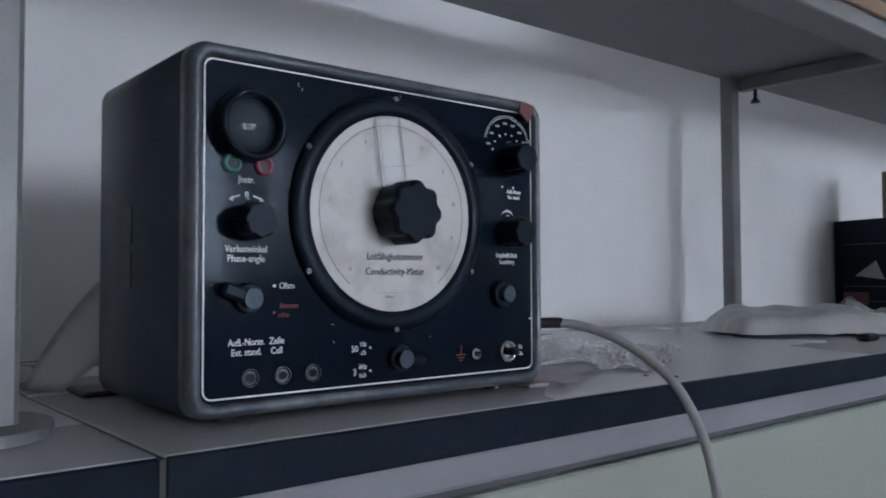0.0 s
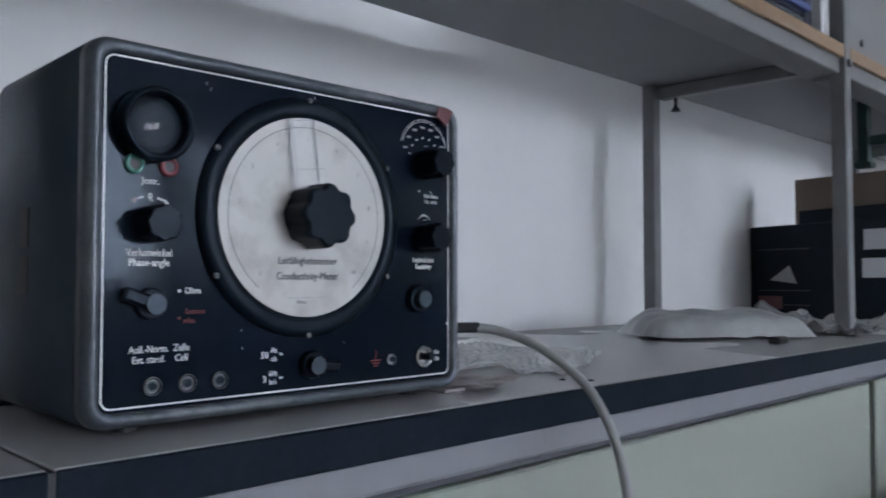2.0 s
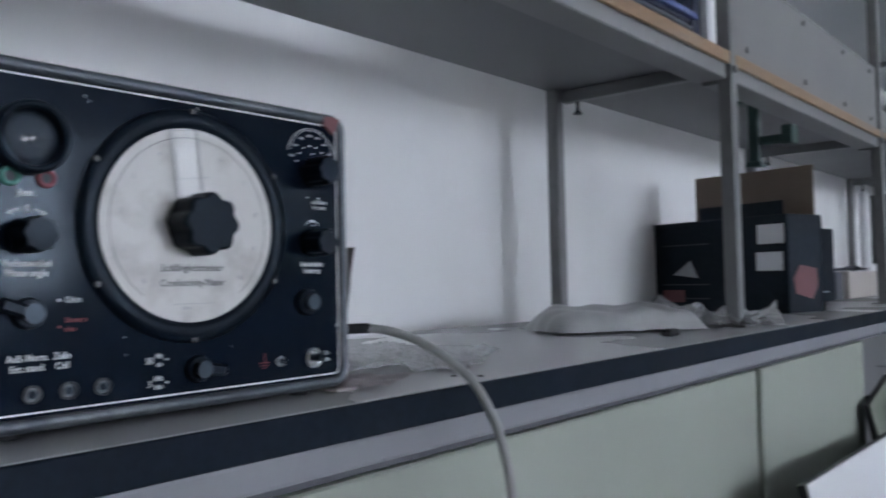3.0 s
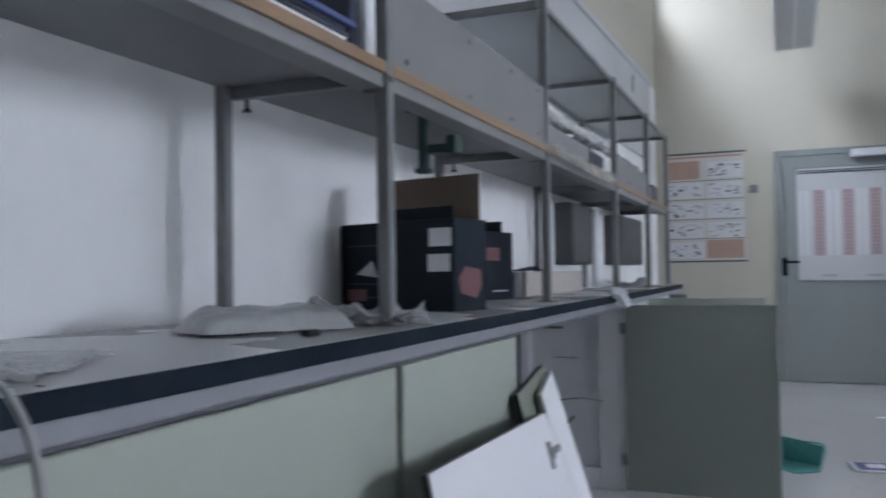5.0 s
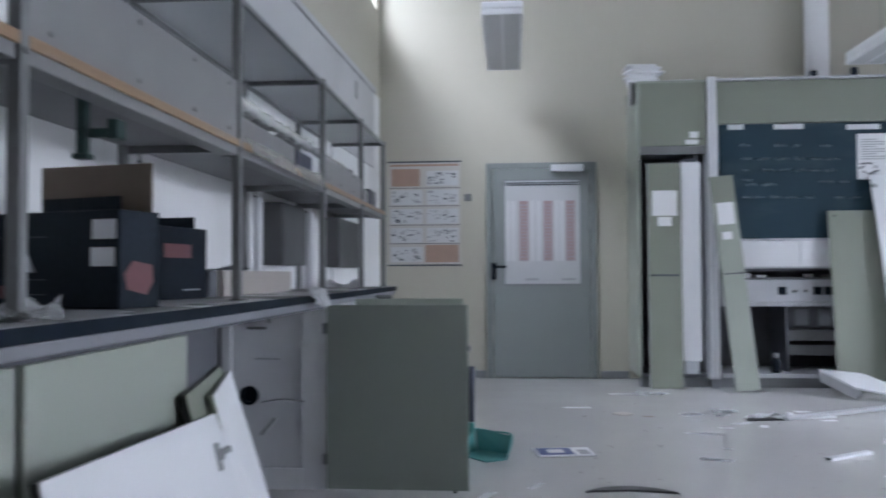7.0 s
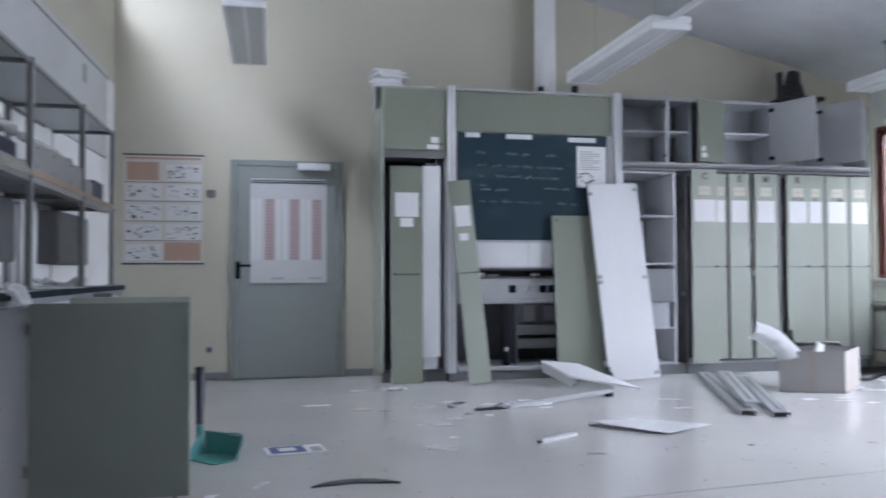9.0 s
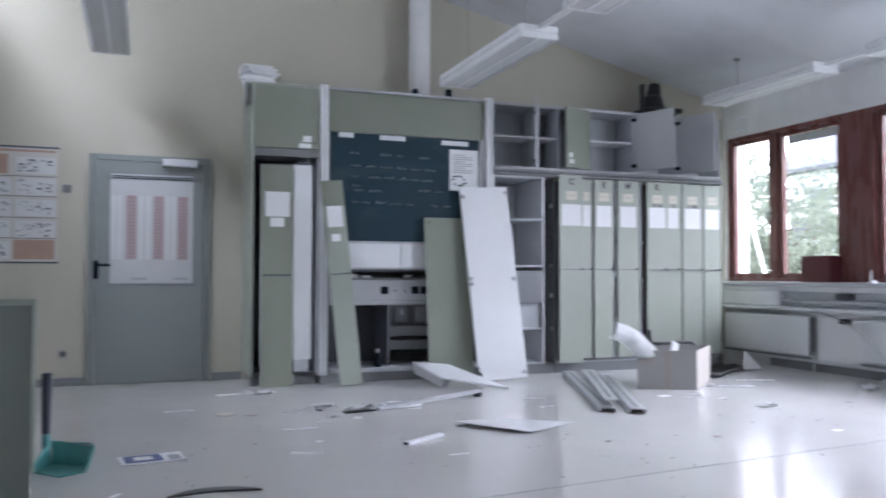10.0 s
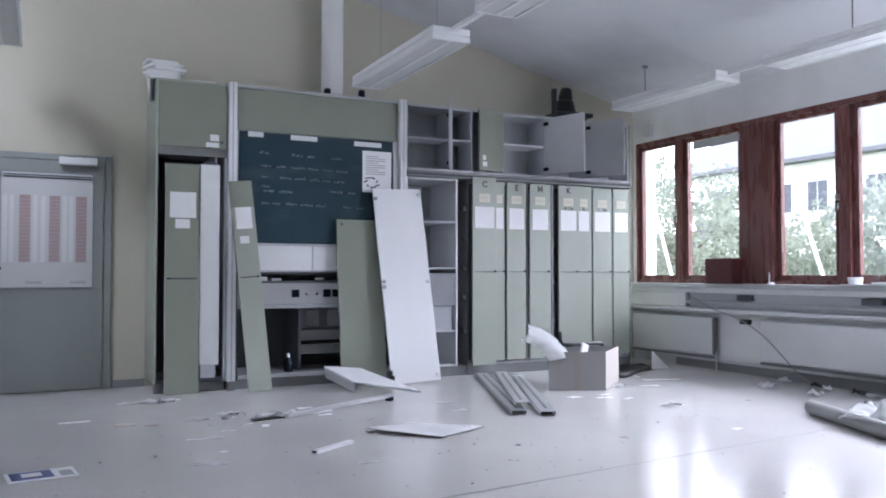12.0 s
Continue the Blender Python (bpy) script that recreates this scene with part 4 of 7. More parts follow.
board("bottom", 4.96, XR - 0.021, CAB + 0.03, CAB + 0.299, 0.10, 0.12, INSIDE, lk)
board("plinth", 4.95, XR - 0.002, CAB + 0.05, CAB + 0.07, 0.0, 0.098, SKIRT, lk)
locker(4.952, 5.222, 0.105, 1.985, 0.06, ((0.10, 0.92, "C", ""),))
locker(5.20, 5.345, 0.14, 1.95, 0.02, ((0.27, 0.90, "", ""),))
locker(5.374, 5.600, 0.14, 1.955, 0.02, ((0.12, 0.90, "E", ""),))
locker(5.650, 5.908, 0.14, 1.955, 0.02, ((0.12, 0.86, "M", ""),))
locker(6.008, 6.434, 0.14, 1.955, 0.02, ((0.06, 0.53, "K", "A  Ce"), (0.60, 0.92, "", "K")))
locker(6.452, 6.706, 0.14, 1.95, 0.02, ((0.10, 0.90, "", "L   Me"),))
locker(6.724, 6.942, 0.14, 1.95, 0.02, ((0.10, 0.92, "", ""),))
for x in (5.652, 5.975):
    for z in (0.5, 0.9, 1.3, 1.6):
        part("hinge_plate", box(x + 0.009, x + 0.03, CAB + 0.035, CAB + 0.09, z, z + 0.05, 0.004), CHROME, lk)

# on top of the cupboards
pp = thing("paper_stack", (2.07, 7.6, 2.68), "untidy stack of white papers and folders on the cupboard", "papers")
rng = random.Random(3)
for k in range(8):
    part("sheet", box(-0.13, 0.13, -0.10, 0.10, 0, 0.02, 0.003, m=pose(2.05 + rng.uniform(-0.05, 0.03), 7.55 + rng.uniform(-0.03, 0.03), 2.681 + k * 0.021, 0, 0, rng.uniform(-25, 25))), PAPER, pp)
part("hanging_sheet", box(-0.11, 0.11, -0.002, 0.002, -0.17, 0.05, m=pose(1.93, 7.5, 2.66, 6, -22, 62)), PAPER, pp)
part("loose_sheet", box(0, 0.26, 0, 0.18, 0, 0.004, m=pose(2.18, 7.42, 2.682, 0, 0, -6)), PAPER, pp)
dk = thing("dark_apparatus", (6.3, 7.72, 2.68), "dark piece of lab apparatus stored on the cupboard", "apparatus")
part("back_plate", box(6.08, 6.12, 7.56, 7.62, 2.683, 3.04, 0.006), BLACKRUB, dk)
part("base", box(6.13, 6.46, 7.55, 7.85, 2.683, 2.80, 0.03, seg=3), BLACKRUB, dk)
part("motor", rod((6.31, 7.70, 2.80), (6.31, 7.70, 2.95), 0.135, 0.10, bevel=0.03), BLACKRUB, dk)
part("cap", rod((6.32, 7.70, 2.951), (6.34, 7.70, 3.09), 0.085, 0.06, bevel=0.025), BLACKRUB, dk)
part("tray", box(6.30, 6.56, 7.5, 7.8, 2.745, 2.79, 0.006), BLACKRUB, dk)
part("tray_foot", box(6.36, 6.5, 7.55, 7.75, 2.683, 2.744), BLACKRUB, dk)
for x in (3.44, 3.78):
    single("cable_clip", box(x, x + 0.06, CAB + 0.02, CAB + 0.06, 2.691, 2.745 if x < 3.5 else 2.765, 0.01), BLACKPL, "small black cable clip on the cornice", "clip")
single("alarm_box", box(XW - 0.06, XW, 7.66, 7.80, 2.64, 2.80, 0.008), WHITEPL, "small white sensor box above the window", "sensor")

# leaning panels
def leaning(name, x0, w, foot, top_y, height, material, label, slope=0.0):
    """A board whose foot stands on the floor at y = foot and whose top leans back to top_y. slope: sideways lean in degrees."""
    back = math.degrees(math.asin((top_y - foot) / height))
    t = thing(name, m=pose(x0, foot, 0.004, -back, 0, 0) @ pose(0, 0, 0, 0, slope, 0), label=label, category="door panel")
    return t


l1 = leaning("leaning_narrow_door", 2.70, 0.20, 7.16, 7.365, 1.85, GREENLT, "narrow pale green cupboard door leaning on the upright, papers taped on", -4.6)
part("panel", box(0, 0.20, 0, 0.019, 0, 1.835, 0.0015), GREENLT, l1, local=True)
part("upper_field", box(0.0005, 0.1995, -0.0012, 0, 1.60, 1.834), GREEN, l1, local=True)
part("paper", box(0.03, 0.17, -0.003, -0.0014, 1.41, 1.60), PAPER, l1, local=True)
part("note", box(0.05, 0.13, -0.003, -0.0005, 1.28, 1.345), PAPER, l1, local=True)
part("handle_line", box(0.02, 0.18, -0.004, -0.0005, 0.98, 0.99), DARKP, l1, local=True)
part("handle_knob", rod((0.17, -0.013, 0.985), (0.17, -0.0005, 0.985), 0.009), BLACKPL, l1, local=True)
l2 = leaning("leaning_green_board", 3.54, 0.42, 7.20, 7.37, 1.53, GREEN, "plain sage green board leaning against the blackboard bay", 0.0)
part("panel", box(0, 0.44, 0, 0.019, 0, 1.525, 0.0015), GREEN, l2, local=True)
part("lock_hole", rod((0.05, -0.0015, 1.48), (0.05, 0.001, 1.48), 0.008), BLACKPL, l2, local=True)
l3 = leaning("leaning_white_door", 3.965, 0.47, 7.06, 7.36, 1.86, WHITELAM, "large white cupboard door leaning inside out, one corner broken", -2.6)
out = [(0.03, 0.0), (0.495, 0.0), (0.495, 1.83), (0.0, 1.83), (0.0, 0.14), (0.025, 0.12), (0.015, 0.09), (0.04, 0.07), (0.03, 0.03)]
part("panel", prism([(x, -z) for x, z in out], -0.02, 0.0, m=pose(0, 0, 0, -90, 0, 0), bevel=0.001), WHITELAM, l3, local=True)
part("edge_profile", box(0.458, 0.492, -0.006, -0.0205 + 0.02, 0.02, 1.81, 0.002), ALU, l3, local=True)
for x, z in ((0.02, 1.74), (0.468, 1.77), (0.02, 0.95), (0.463, 0.93), (0.463, 0.05), (0.02, 0.9)):
    part("hinge_cup", rod((x, -0.02, z), (x, -0.0005, z), 0.021, seg=14), SKIRT, l3, local=True)


# ---- lab bench along the wall ----
def worktop(y0, y1, label):
    t = thing("worktop", (-0.3, (y0 + y1) / 2, BENCH - 0.03), label, "worktop", "bench worktops")
    a, b = bench_wall_x(y0) + 0.004, bench_wall_x(y1) + 0.004
    part("slab", prism([(a, y0), (-0.005, y0), (-0.005, y1), (b, y1)], BENCH - 0.03, BENCH, bevel=0.001), TOP, t)
    part("front_edge", box(-0.0045, 0.0, y0, y1, BENCH - 0.031, BENCH - 0.0005, 0.0012), EDGE, t, "dark edging strip")
    return t


BE = 6.12
worktop(-1.9, 0.1965, "grey laminate worktop with a dark edge strip")
worktop(0.2005, BE, "long grey laminate worktop with a dark edge strip, scuffed")
single("worktop_joint_seal", box(-0.66, -0.001, 0.1967, 0.2003, BENCH - 0.028, BENCH - 0.0015), BLACKRUB, "dark joint between two worktops", "seal")
ap = thing("bench_apron", (-0.02, 2, 0.845), "grey apron rail under the worktop", "bench")
part("rail", box(-0.05, -0.012, -1.9, BE, 0.848, BENCH - 0.0325, 0.004, seg=2), APRON, ap)
# dark strip painting the line of shade below the apron
part("shadow_gap", box(-0.06, -0.03, -1.9, BE, 0.838, 0.8475), DARKIN, ap)


def base_cabinet(y0, y1, label):
    c = thing("base_cabinet", (-0.3, (y0 + y1) / 2, 0.0), label, "cabinet", "green base cabinets under the bench")
    part("body", box(-0.60, -0.042, y0, y1, 0.09, 0.83), INSIDE, c)
    part("door", box(-0.04, -0.021, y0 + 0.002, y1 - 0.002, 0.10, 0.837, 0.0025), GREENLT, c, "pale sage green flat front")
    part("plinth", box(-0.56, -0.09, y0, y1, 0.0, 0.089), SKIRT, c)
    return c


cab_label = "pale sage green base cabinet with a flat front"
base_cabinet(-1.2, 0.36, cab_label)
base_cabinet(0.36, 1.545, cab_label)
base_cabinet(1.57, 2.30, cab_label)
single("cabinet_gap_strip", box(-0.30, -0.035, 1.546, 1.569, 0.0, 0.837), STEEL, "dark gap strip between two base cabinets", "strip")

# open bay and the next carcass
vb = thing("open_bench_bay", (-0.4, 3.0, 0.0), "open bay under the bench where a cabinet is missing", "bay")
ra_, rb_ = bench_wall_x(2.302) + 0.004, bench_wall_x(3.92) + 0.004
part("rear_board", prism([(ra_, 2.302), (rb_, 3.92), (rb_ + 0.014, 3.92), (ra_ + 0.014, 2.302)], 0.0, 0.83), SLATE, vb)
nc = thing("base_carcass", (-0.25, 4.4, 0.0), "white base cabinet carcass with scratches on its exposed side", "cabinet")
part("side_frame", box(-0.135, -0.016, 3.921, 3.94, 0.0, 0.846, 0.002), WHITELAM, nc)
part("side_frame", box(-0.52, -0.47, 3.921, 3.94, 0.0, 0.846, 0.002), WHITELAM, nc)
part("bottom_frame", box(-0.469, -0.136, 3.921, 3.94, 0.0, 0.098, 0.002), WHITELAM, nc)
part("dark_side_board", box(-0.535, -0.521, 3.921, 3.935, 0.0, 0.846, 0.001), SLATE, nc, "slate grey board beside the carcass")
part("recessed_panel", box(-0.469, -0.136, 3.946, 3.96, 0.0985, 0.846), WHITELAM, nc)
part("body", box(-0.52, -0.016, 3.961, 5.9, 0.0, 0.846), GREYLAM, nc)
for x, z, w, hh in ((-0.40, 0.74, 0.09, 0.012), (-0.42, 0.77, 0.05, 0.02), (-0.30, 0.77, 0.012, 0.07), (-0.36, 0.60, 0.12, 0.006), (-0.07, 0.43, 0.05, 0.008)):
    part("bracket", box(x, x + w, 3.928, 3.9445, z, z + hh, 0.002), STEEL if w < 0.1 else GREYLAM, nc)
part("hook", tube([(-0.33, 3.93, 0.40), (-0.22, 3.90, 0.42), (-0.12, 3.905, 0.41)], 0.004, 8), CHROME, nc)
part("grommet", ring((-0.39, 3.944, 0.43), (0, -1, 0), [(0.045, 0), (0.045, 0.012), (0.03, 0.012), (0.03, 0.0)], 20), BLACKPL, nc)
part("lever", rod((-0.33, 3.93, 0.25), (-0.26, 3.92, 0.33), 0.008, seg=8), SKIRT, nc)

# two cabinet doors standing open at right angles to the bench
for x1, y0, z1, mt_, lb in ((0.639, 3.90, 0.855, GREEND, "dark sage green cabinet door standing wide open"), (0.575, 4.60, 0.862, GREENLT, "pale green cabinet door standing open behind the first")):
    od = thing("open_cabinet_door", (0.31, y0, 0.012), lb, "cabinet door")
    part("panel", box(-0.013, x1, y0, y0 + 0.019, 0.012, z1, 0.002), mt_, od)
    part("inner_face", box(-0.012, x1 - 0.001, y0 + 0.0192, y0 + 0.021, 0.013, z1 - 0.001), WHITELAM, od)
    part("edge_band", box(x1 + 0.0002, x1 + 0.0018, y0 + 0.001, y0 + 0.018, 0.013, z1 - 0.001), GREENLT, od)
    for z in (0.12, 0.72):
        part("hinge", box(-0.035, -0.0135, y0 + 0.004, y0 + 0.02, z, z + 0.05, 0.003), CHROME, od)
    part("door_stop", rod((x1 - 0.06, y0 + 0.01, 0.0005), (x1 - 0.06, y0 + 0.01, 0.0118), 0.008), BLACKRUB, od)
single("dark_bench_clip", box(0.10, 0.19, 4.598, 4.622, 0.8625, 0.884, 0.006), STEEL, "small dark clip on the open door", "clip")

# ---- steel shelving on the bench ----
FX, RX = -0.105, -0.50        # front and rear post lines
POSTS = [1.675, 2.935, 4.22, 5.28, 6.19]
rack = thing("bench_shelving", (-0.3, 3.0, BENCH), "grey steel shelving standing on the bench with wood-edged shelves", "shelving")
W2 = 0.0145
for i, y in enumerate(POSTS):
    top = 1.985
    p = part("front_post", box(FX - W2, FX + W2, y - W2, y + W2, BENCH, top, 0.002), STEEL, rack)
    part("foot_plate", box(FX - 0.03, FX + 0.03, y - 0.03, y + 0.03, BENCH + 0.0005, BENCH + 0.004), STEEL, p)
    part("bolt", rod((FX + W2, y, 1.43), (FX + W2 + 0.006, y, 1.43), 0.008, seg=8), STEEL, p)
    rt = 1.985 if i else 1.47
    part("rear_post", box(RX - W2, RX + W2, y - 0.033 - W2, y - 0.033 + W2, BENCH, rt, 0.002), STEEL, rack)
    b = part("cross_beam", box(RX + W2, FX - W2, y - 0.025, y - 0.001, 1.418, 1.446, 0.002), STEEL, rack)
    part("levelling_bolt", rod((RX + 0.05, y - 0.013, 1.395), (RX + 0.05, y - 0.013, 1.418), 0.004, seg=8), BLACKPL, b)
    part("bolt_head", rod((RX + 0.05, y - 0.013, 1.389), (RX + 0.05, y - 0.013, 1.397), 0.011, 0.006, seg=12), BLACKPL, b)
    part("upper_beam", box(RX + W2, FX - W2, y - 0.025, y - 0.001, 1.955, 1.983, 0.002), STEEL, rack)
# the end post nearest the camera's start, with a round foot
near = part("front_post", box(-0.165, -0.122, 0.095, 0.150, BENCH, 1.9, 0.004), STEEL, rack)
part("foot_plate", prism([(-0.143 + 0.062 * math.cos(k * math.pi / 14), 0.122 + 0.052 * math.sin(k * math.pi / 14)) for k in range(28)], BENCH + 0.0005, BENCH + 0.008), STEEL, near)
ys = [-1.9] + POSTS
for a, b in zip(ys, ys[1:]):
    y0, y1 = a + 0.0165, b - 0.0165
    s = part("lower_shelf", box(RX - 0.01, FX + 0.005, y0, y1, 1.447, 1.462, 0.001), SHELFM, rack)
    part("under_lip", box(FX - 0.06, FX + 0.0045, y0, y1, 1.409, 1.4465, 0.002), SHELFL, s, "pale front lip under the shelf")
    part("wood_edging", box(FX + 0.0055, FX + 0.014, y0, y1, 1.438, 1.464, 0.0015), WOOD, s, "orange wooden edge strip")
for a, b in zip(POSTS[1:], POSTS[2:]):
    y0, y1 = a + 0.0165, b - 0.0165
    part("front_rail", box(FX - 0.008, FX + 0.008, y0, y1, 1.955, 1.975, 0.0015), STEEL, rack)
    part("rear_rail", box(RX - 0.008, RX + 0.008, y0, y1, 1.955, 1.975, 0.0015), STEEL, rack)
    part("wired_glass_shelf", box(RX + 0.01, FX - 0.01, y0, y1, 1.976, 1.981), FROSTED, rack)
for a, b in ((1.675, 2.935), (4.22, 5.28)):
    bd = part("upright_board", box(FX - 0.008, FX + 0.006, a + 0.02, b - 0.02, 1.466, 1.665 if a < 2 else 1.60, 0.001), SHELFL, rack, "pale grey board standing along the shelf front")
    for y in (a + 0.1, (a + b) / 2 - 0.13, (a + b) / 2 + 0.23, b - 0.1):
        for z in (1.49, 1.64 if a < 2 else 1.58):
            part("screw", rod((FX + 0.006, y, z), (FX + 0.010, y, z), 0.007, seg=8), STEEL, bd)
part("front_rail", box(FX - 0.008, FX + 0.008, -1.9, 1.66, 1.955, 1.975, 0.0015), STEEL, rack)

# white back panel above the shelving
bp_ = thing("wall_panel", (-0.55, 5, 1.99), "white wall panel above the shelving with a small slot", "panel", kind="structure")
a, b = bench_wall_x(0.5), bench_wall_x(7.66)
part("panel", prism([(a + 0.002, 0.5), (b + 0.002, 7.66), (b + 0.02, 7.66), (a + 0.02, 0.5)], 1.99, 2.69), PANELW, bp_)
part("slot", box(bench_wall_x(6.9) + 0.021, bench_wall_x(6.9) + 0.024, 6.85, 6.95, 2.48, 2.62), SKIRT, bp_)


# ---- the conductivity meter ----
IX = -0.065           # its front plane
meter = thing("conductivity_meter", (-0.17, 0.409, BENCH), "old black and grey conductivity meter with a large cream dial", "measuring instrument")
IY0, IY1, IZ0, IZ1 = 0.236, 0.578, 0.914, 1.1745


def rounded(y0, y1, z0, z1, r, n=6):
    pts = []
    for cy, cz_, a0 in ((y1 - r, z1 - r, 0), (y0 + r, z1 - r, 90), (y0 + r, z0 + r, 180), (y1 - r, z0 + r, 270)):
        for k in range(n + 1):
            a = radians(a0 + 90 * k / n)
            pts.append((cy + r * math.cos(a), cz_ + r * math.sin(a)))
    return pts


def shell(loops, cap_front=True, cap_back=True):
    """Skins a row of (x, outline) sections, outlines in (y, z)."""
    own = bmesh.new()
    rows = [[own.verts.new((x, y, z)) for y, z in pts] for x, pts in loops]
    for a, b in zip(rows, rows[1:]):
        for i in range(len(a)):
            j = (i + 1) % len(a)
            own.faces.new((a[i], a[j], b[j], b[i]))
    if cap_back:
        own.faces.new(rows[0])
    if cap_front:
        own.faces.new(rows[-1])
    bmesh.ops.recalc_face_normals(own, faces=own.faces[:])
    return own


case = shell([(-0.262, rounded(IY0 + 0.012, IY1 - 0.012, IZ0 + 0.012, IZ1 - 0.012, 0.012)), (-0.256, rounded(IY0 + 0.004, IY1 - 0.004, IZ0 + 0.004, IZ1 - 0.004, 0.014)),
              (-0.245, rounded(IY0, IY1, IZ0, IZ1, 0.016)), (-0.075, rounded(IY0, IY1, IZ0, IZ1, 0.016))])
part("case", case, CASE, meter, "dark grey hammer-paint steel case", smooth=True)
rim = shell([(-0.0749, rounded(IY0, IY1, IZ0, IZ1, 0.016)), (-0.066, rounded(IY0 + 0.0005, IY1 - 0.0005, IZ0 + 0.0005, IZ1 - 0.0005, 0.016)), (-0.0605, rounded(IY0 + 0.003, IY1 - 0.003, IZ0 + 0.003, IZ1 - 0.003, 0.015)),
             (-0.059, rounded(IY0 + 0.006, IY1 - 0.006, IZ0 + 0.006, IZ1 - 0.006, 0.013)), (-0.0605, rounded(IY0 + 0.0095, IY1 - 0.0095, IZ0 + 0.0095, IZ1 - 0.0095, 0.011)), (-0.068, rounded(IY0 + 0.0105, IY1 - 0.0105, IZ0 + 0.0105, IZ1 - 0.0105, 0.010))], cap_front=False)
part("rim", rim, CASEFR, meter, "worn light grey front rim", smooth=True)
part("front_panel", shell([(-0.070, rounded(IY0 + 0.0106, IY1 - 0.0106, IZ0 + 0.0106, IZ1 - 0.0106, 0.010)), (IX, rounded(IY0 + 0.0106, IY1 - 0.0106, IZ0 + 0.0106, IZ1 - 0.0106, 0.010))]), PANEL, meter, "glossy black enamel front")
wl_o = rounded(0.2485, 0.5675, 0.9270, 1.1630, 0.007)
wl_i = rounded(0.2497, 0.5663, 0.9282, 1.1618, 0.006)
own = bmesh.new()
ra = [own.verts.new((IX + 0.0004, y, z)) for y, z in wl_o]
rb = [own.verts.new((IX + 0.0004, y, z)) for y, z in wl_i]
for i in range(len(ra)):
    j = (i + 1) % len(ra)
    own.faces.new((ra[i], ra[j], rb[j], rb[i]))
part("white_border_line", own, WHITEINK, meter)
for y in (IY0 + 0.04, IY1 - 0.04):
    for x in (-0.09, -0.23):
        part("foot", rod((x, y, BENCH + 0.0005), (x, y, IZ0 + 0.002), 0.009), BLACKRUB, meter)
for z0, z1 in ((1.003, 1.031), (1.037, 1.066)):
    part("side_plate", box(-0.185, -0.167, IY0 - 0.0012, IY0 - 0.0002, z0, z1), mat("brown_plate", (0.045, 0.040, 0.040), 0.5, var=0.3, big=30, fine=120) if z0 < 1.01 else bpy.data.materials["brown_plate"], meter, "small dark brown patch on the side")
part("red_sticker", shell([(IX + 0.004, [(0.5475, 1.1615), (0.553, 1.1575), (0.558, 1.1535), (0.5615, 1.158), (0.567, 1.1690), (0.559, 1.1705), (0.548, 1.1702)]), (IX + 0.0065, [(0.5475, 1.1615), (0.553, 1.1575), (0.558, 1.1535), (0.5615, 1.158), (0.567, 1.1690), (0.559, 1.1705), (0.548, 1.1702)])]), DULLRED, meter, "torn red sticker on the corner")

FACE = pose(0, 0, 0, 90, 0, 90)        # letters upright, facing +x


def write(text, y, z, h, material, name="lettering", parent=None, align='CENTER', squeeze=0.9, x=IX + 0.0006, turn=0):
    m = Matrix.Translation((x, y, z)) @ FACE @ pose(0, 0, 0, 0, 0, turn)
    return part(name, lettering(text, h, m, 0.0002, align=align, squeeze=squeeze, bold=0.008 if material is WHITEINK else 0.0), material, parent or meter)


# dial
DC = Vector((IX, 0.4085, 1.062))
AX = (1, 0, 0)
bez = ring(DC, AX, [(0.0945, 0.0), (0.0942, 0.002), (0.0925, 0.0045), (0.088, 0.0062), (0.083, 0.0062), (0.0800, 0.0050), (0.0785, 0.0025)], 96)
bezel = part("dial_bezel", bez, BLACKPL, meter, "black bezel ring", smooth=True)
dial = part("dial", ring(DC, AX, [(0.0, 0.002), (0.0783, 0.002), (0.0783, 0.0032), (0.0, 0.0032)], 72), DIAL, meter, "cream dial plate")
for a in (90, 150, 210, 270, 330, 30):
    s = Vector((0, math.cos(radians(a)), math.sin(radians(a))))
    c_ = DC + s * 0.0925 + Vector((0.0040, 0, 0))
    sc = part("screw", rod(c_, c_ + Vector((0.0018, 0, 0)), 0.0024, 0.0020, seg=14), STEEL, bezel)
    part("slot", box(-0.0004, 0.0004, -0.0019, 0.0019, 0, 0.0003, m=Matrix.Translation(c_ + Vector((0.0019, 0, 0))) @ pose(0, 0, 0, 0, 90, 0) @ pose(0, 0, 0, 0, 0, a * 1.7)), DARKINK, sc)
XD = DC.x + 0.0036
# scale arc with ticks, open at the bottom
own = bmesh.new()
prev = None
for k in range(121):
    a = radians(-52 + 284 * k / 120)
    p = (own.verts.new((XD, DC.y + 0.0705 * math.cos(a), DC.z + 0.0705 * math.sin(a))), own.verts.new((XD, DC.y + 0.0710 * math.cos(a), DC.z + 0.0710 * math.sin(a))))
    if prev:
        own.faces.new((prev[0], p[0], p[1], prev[1]))
    prev = p
part("scale_arc", own, DARKINK, dial)
for k in range(71):
    a = radians(-48 + 276 * k / 70)
    r1 = 0.0665 if k % 5 == 0 else 0.0685
    c0, c1 = Vector((XD, DC.y + r1 * math.cos(a), DC.z + r1 * math.sin(a))), Vector((XD, DC.y + 0.0703 * math.cos(a), DC.z + 0.0703 * math.sin(a)))
    part("tick", rod(c0, c1, 0.00014, seg=4), PRINT, dial)
for k, tx in enumerate(("0", "1", "2", "3", "4", "5", "6", "7", "8", "9", "10")):
    a = radians(226 - 27 * k)
    write(tx, DC.y + 0.0620 * math.cos(a), DC.z + 0.0620 * math.sin(a), 0.0042, PRINT, "scale_number", dial, x=XD)
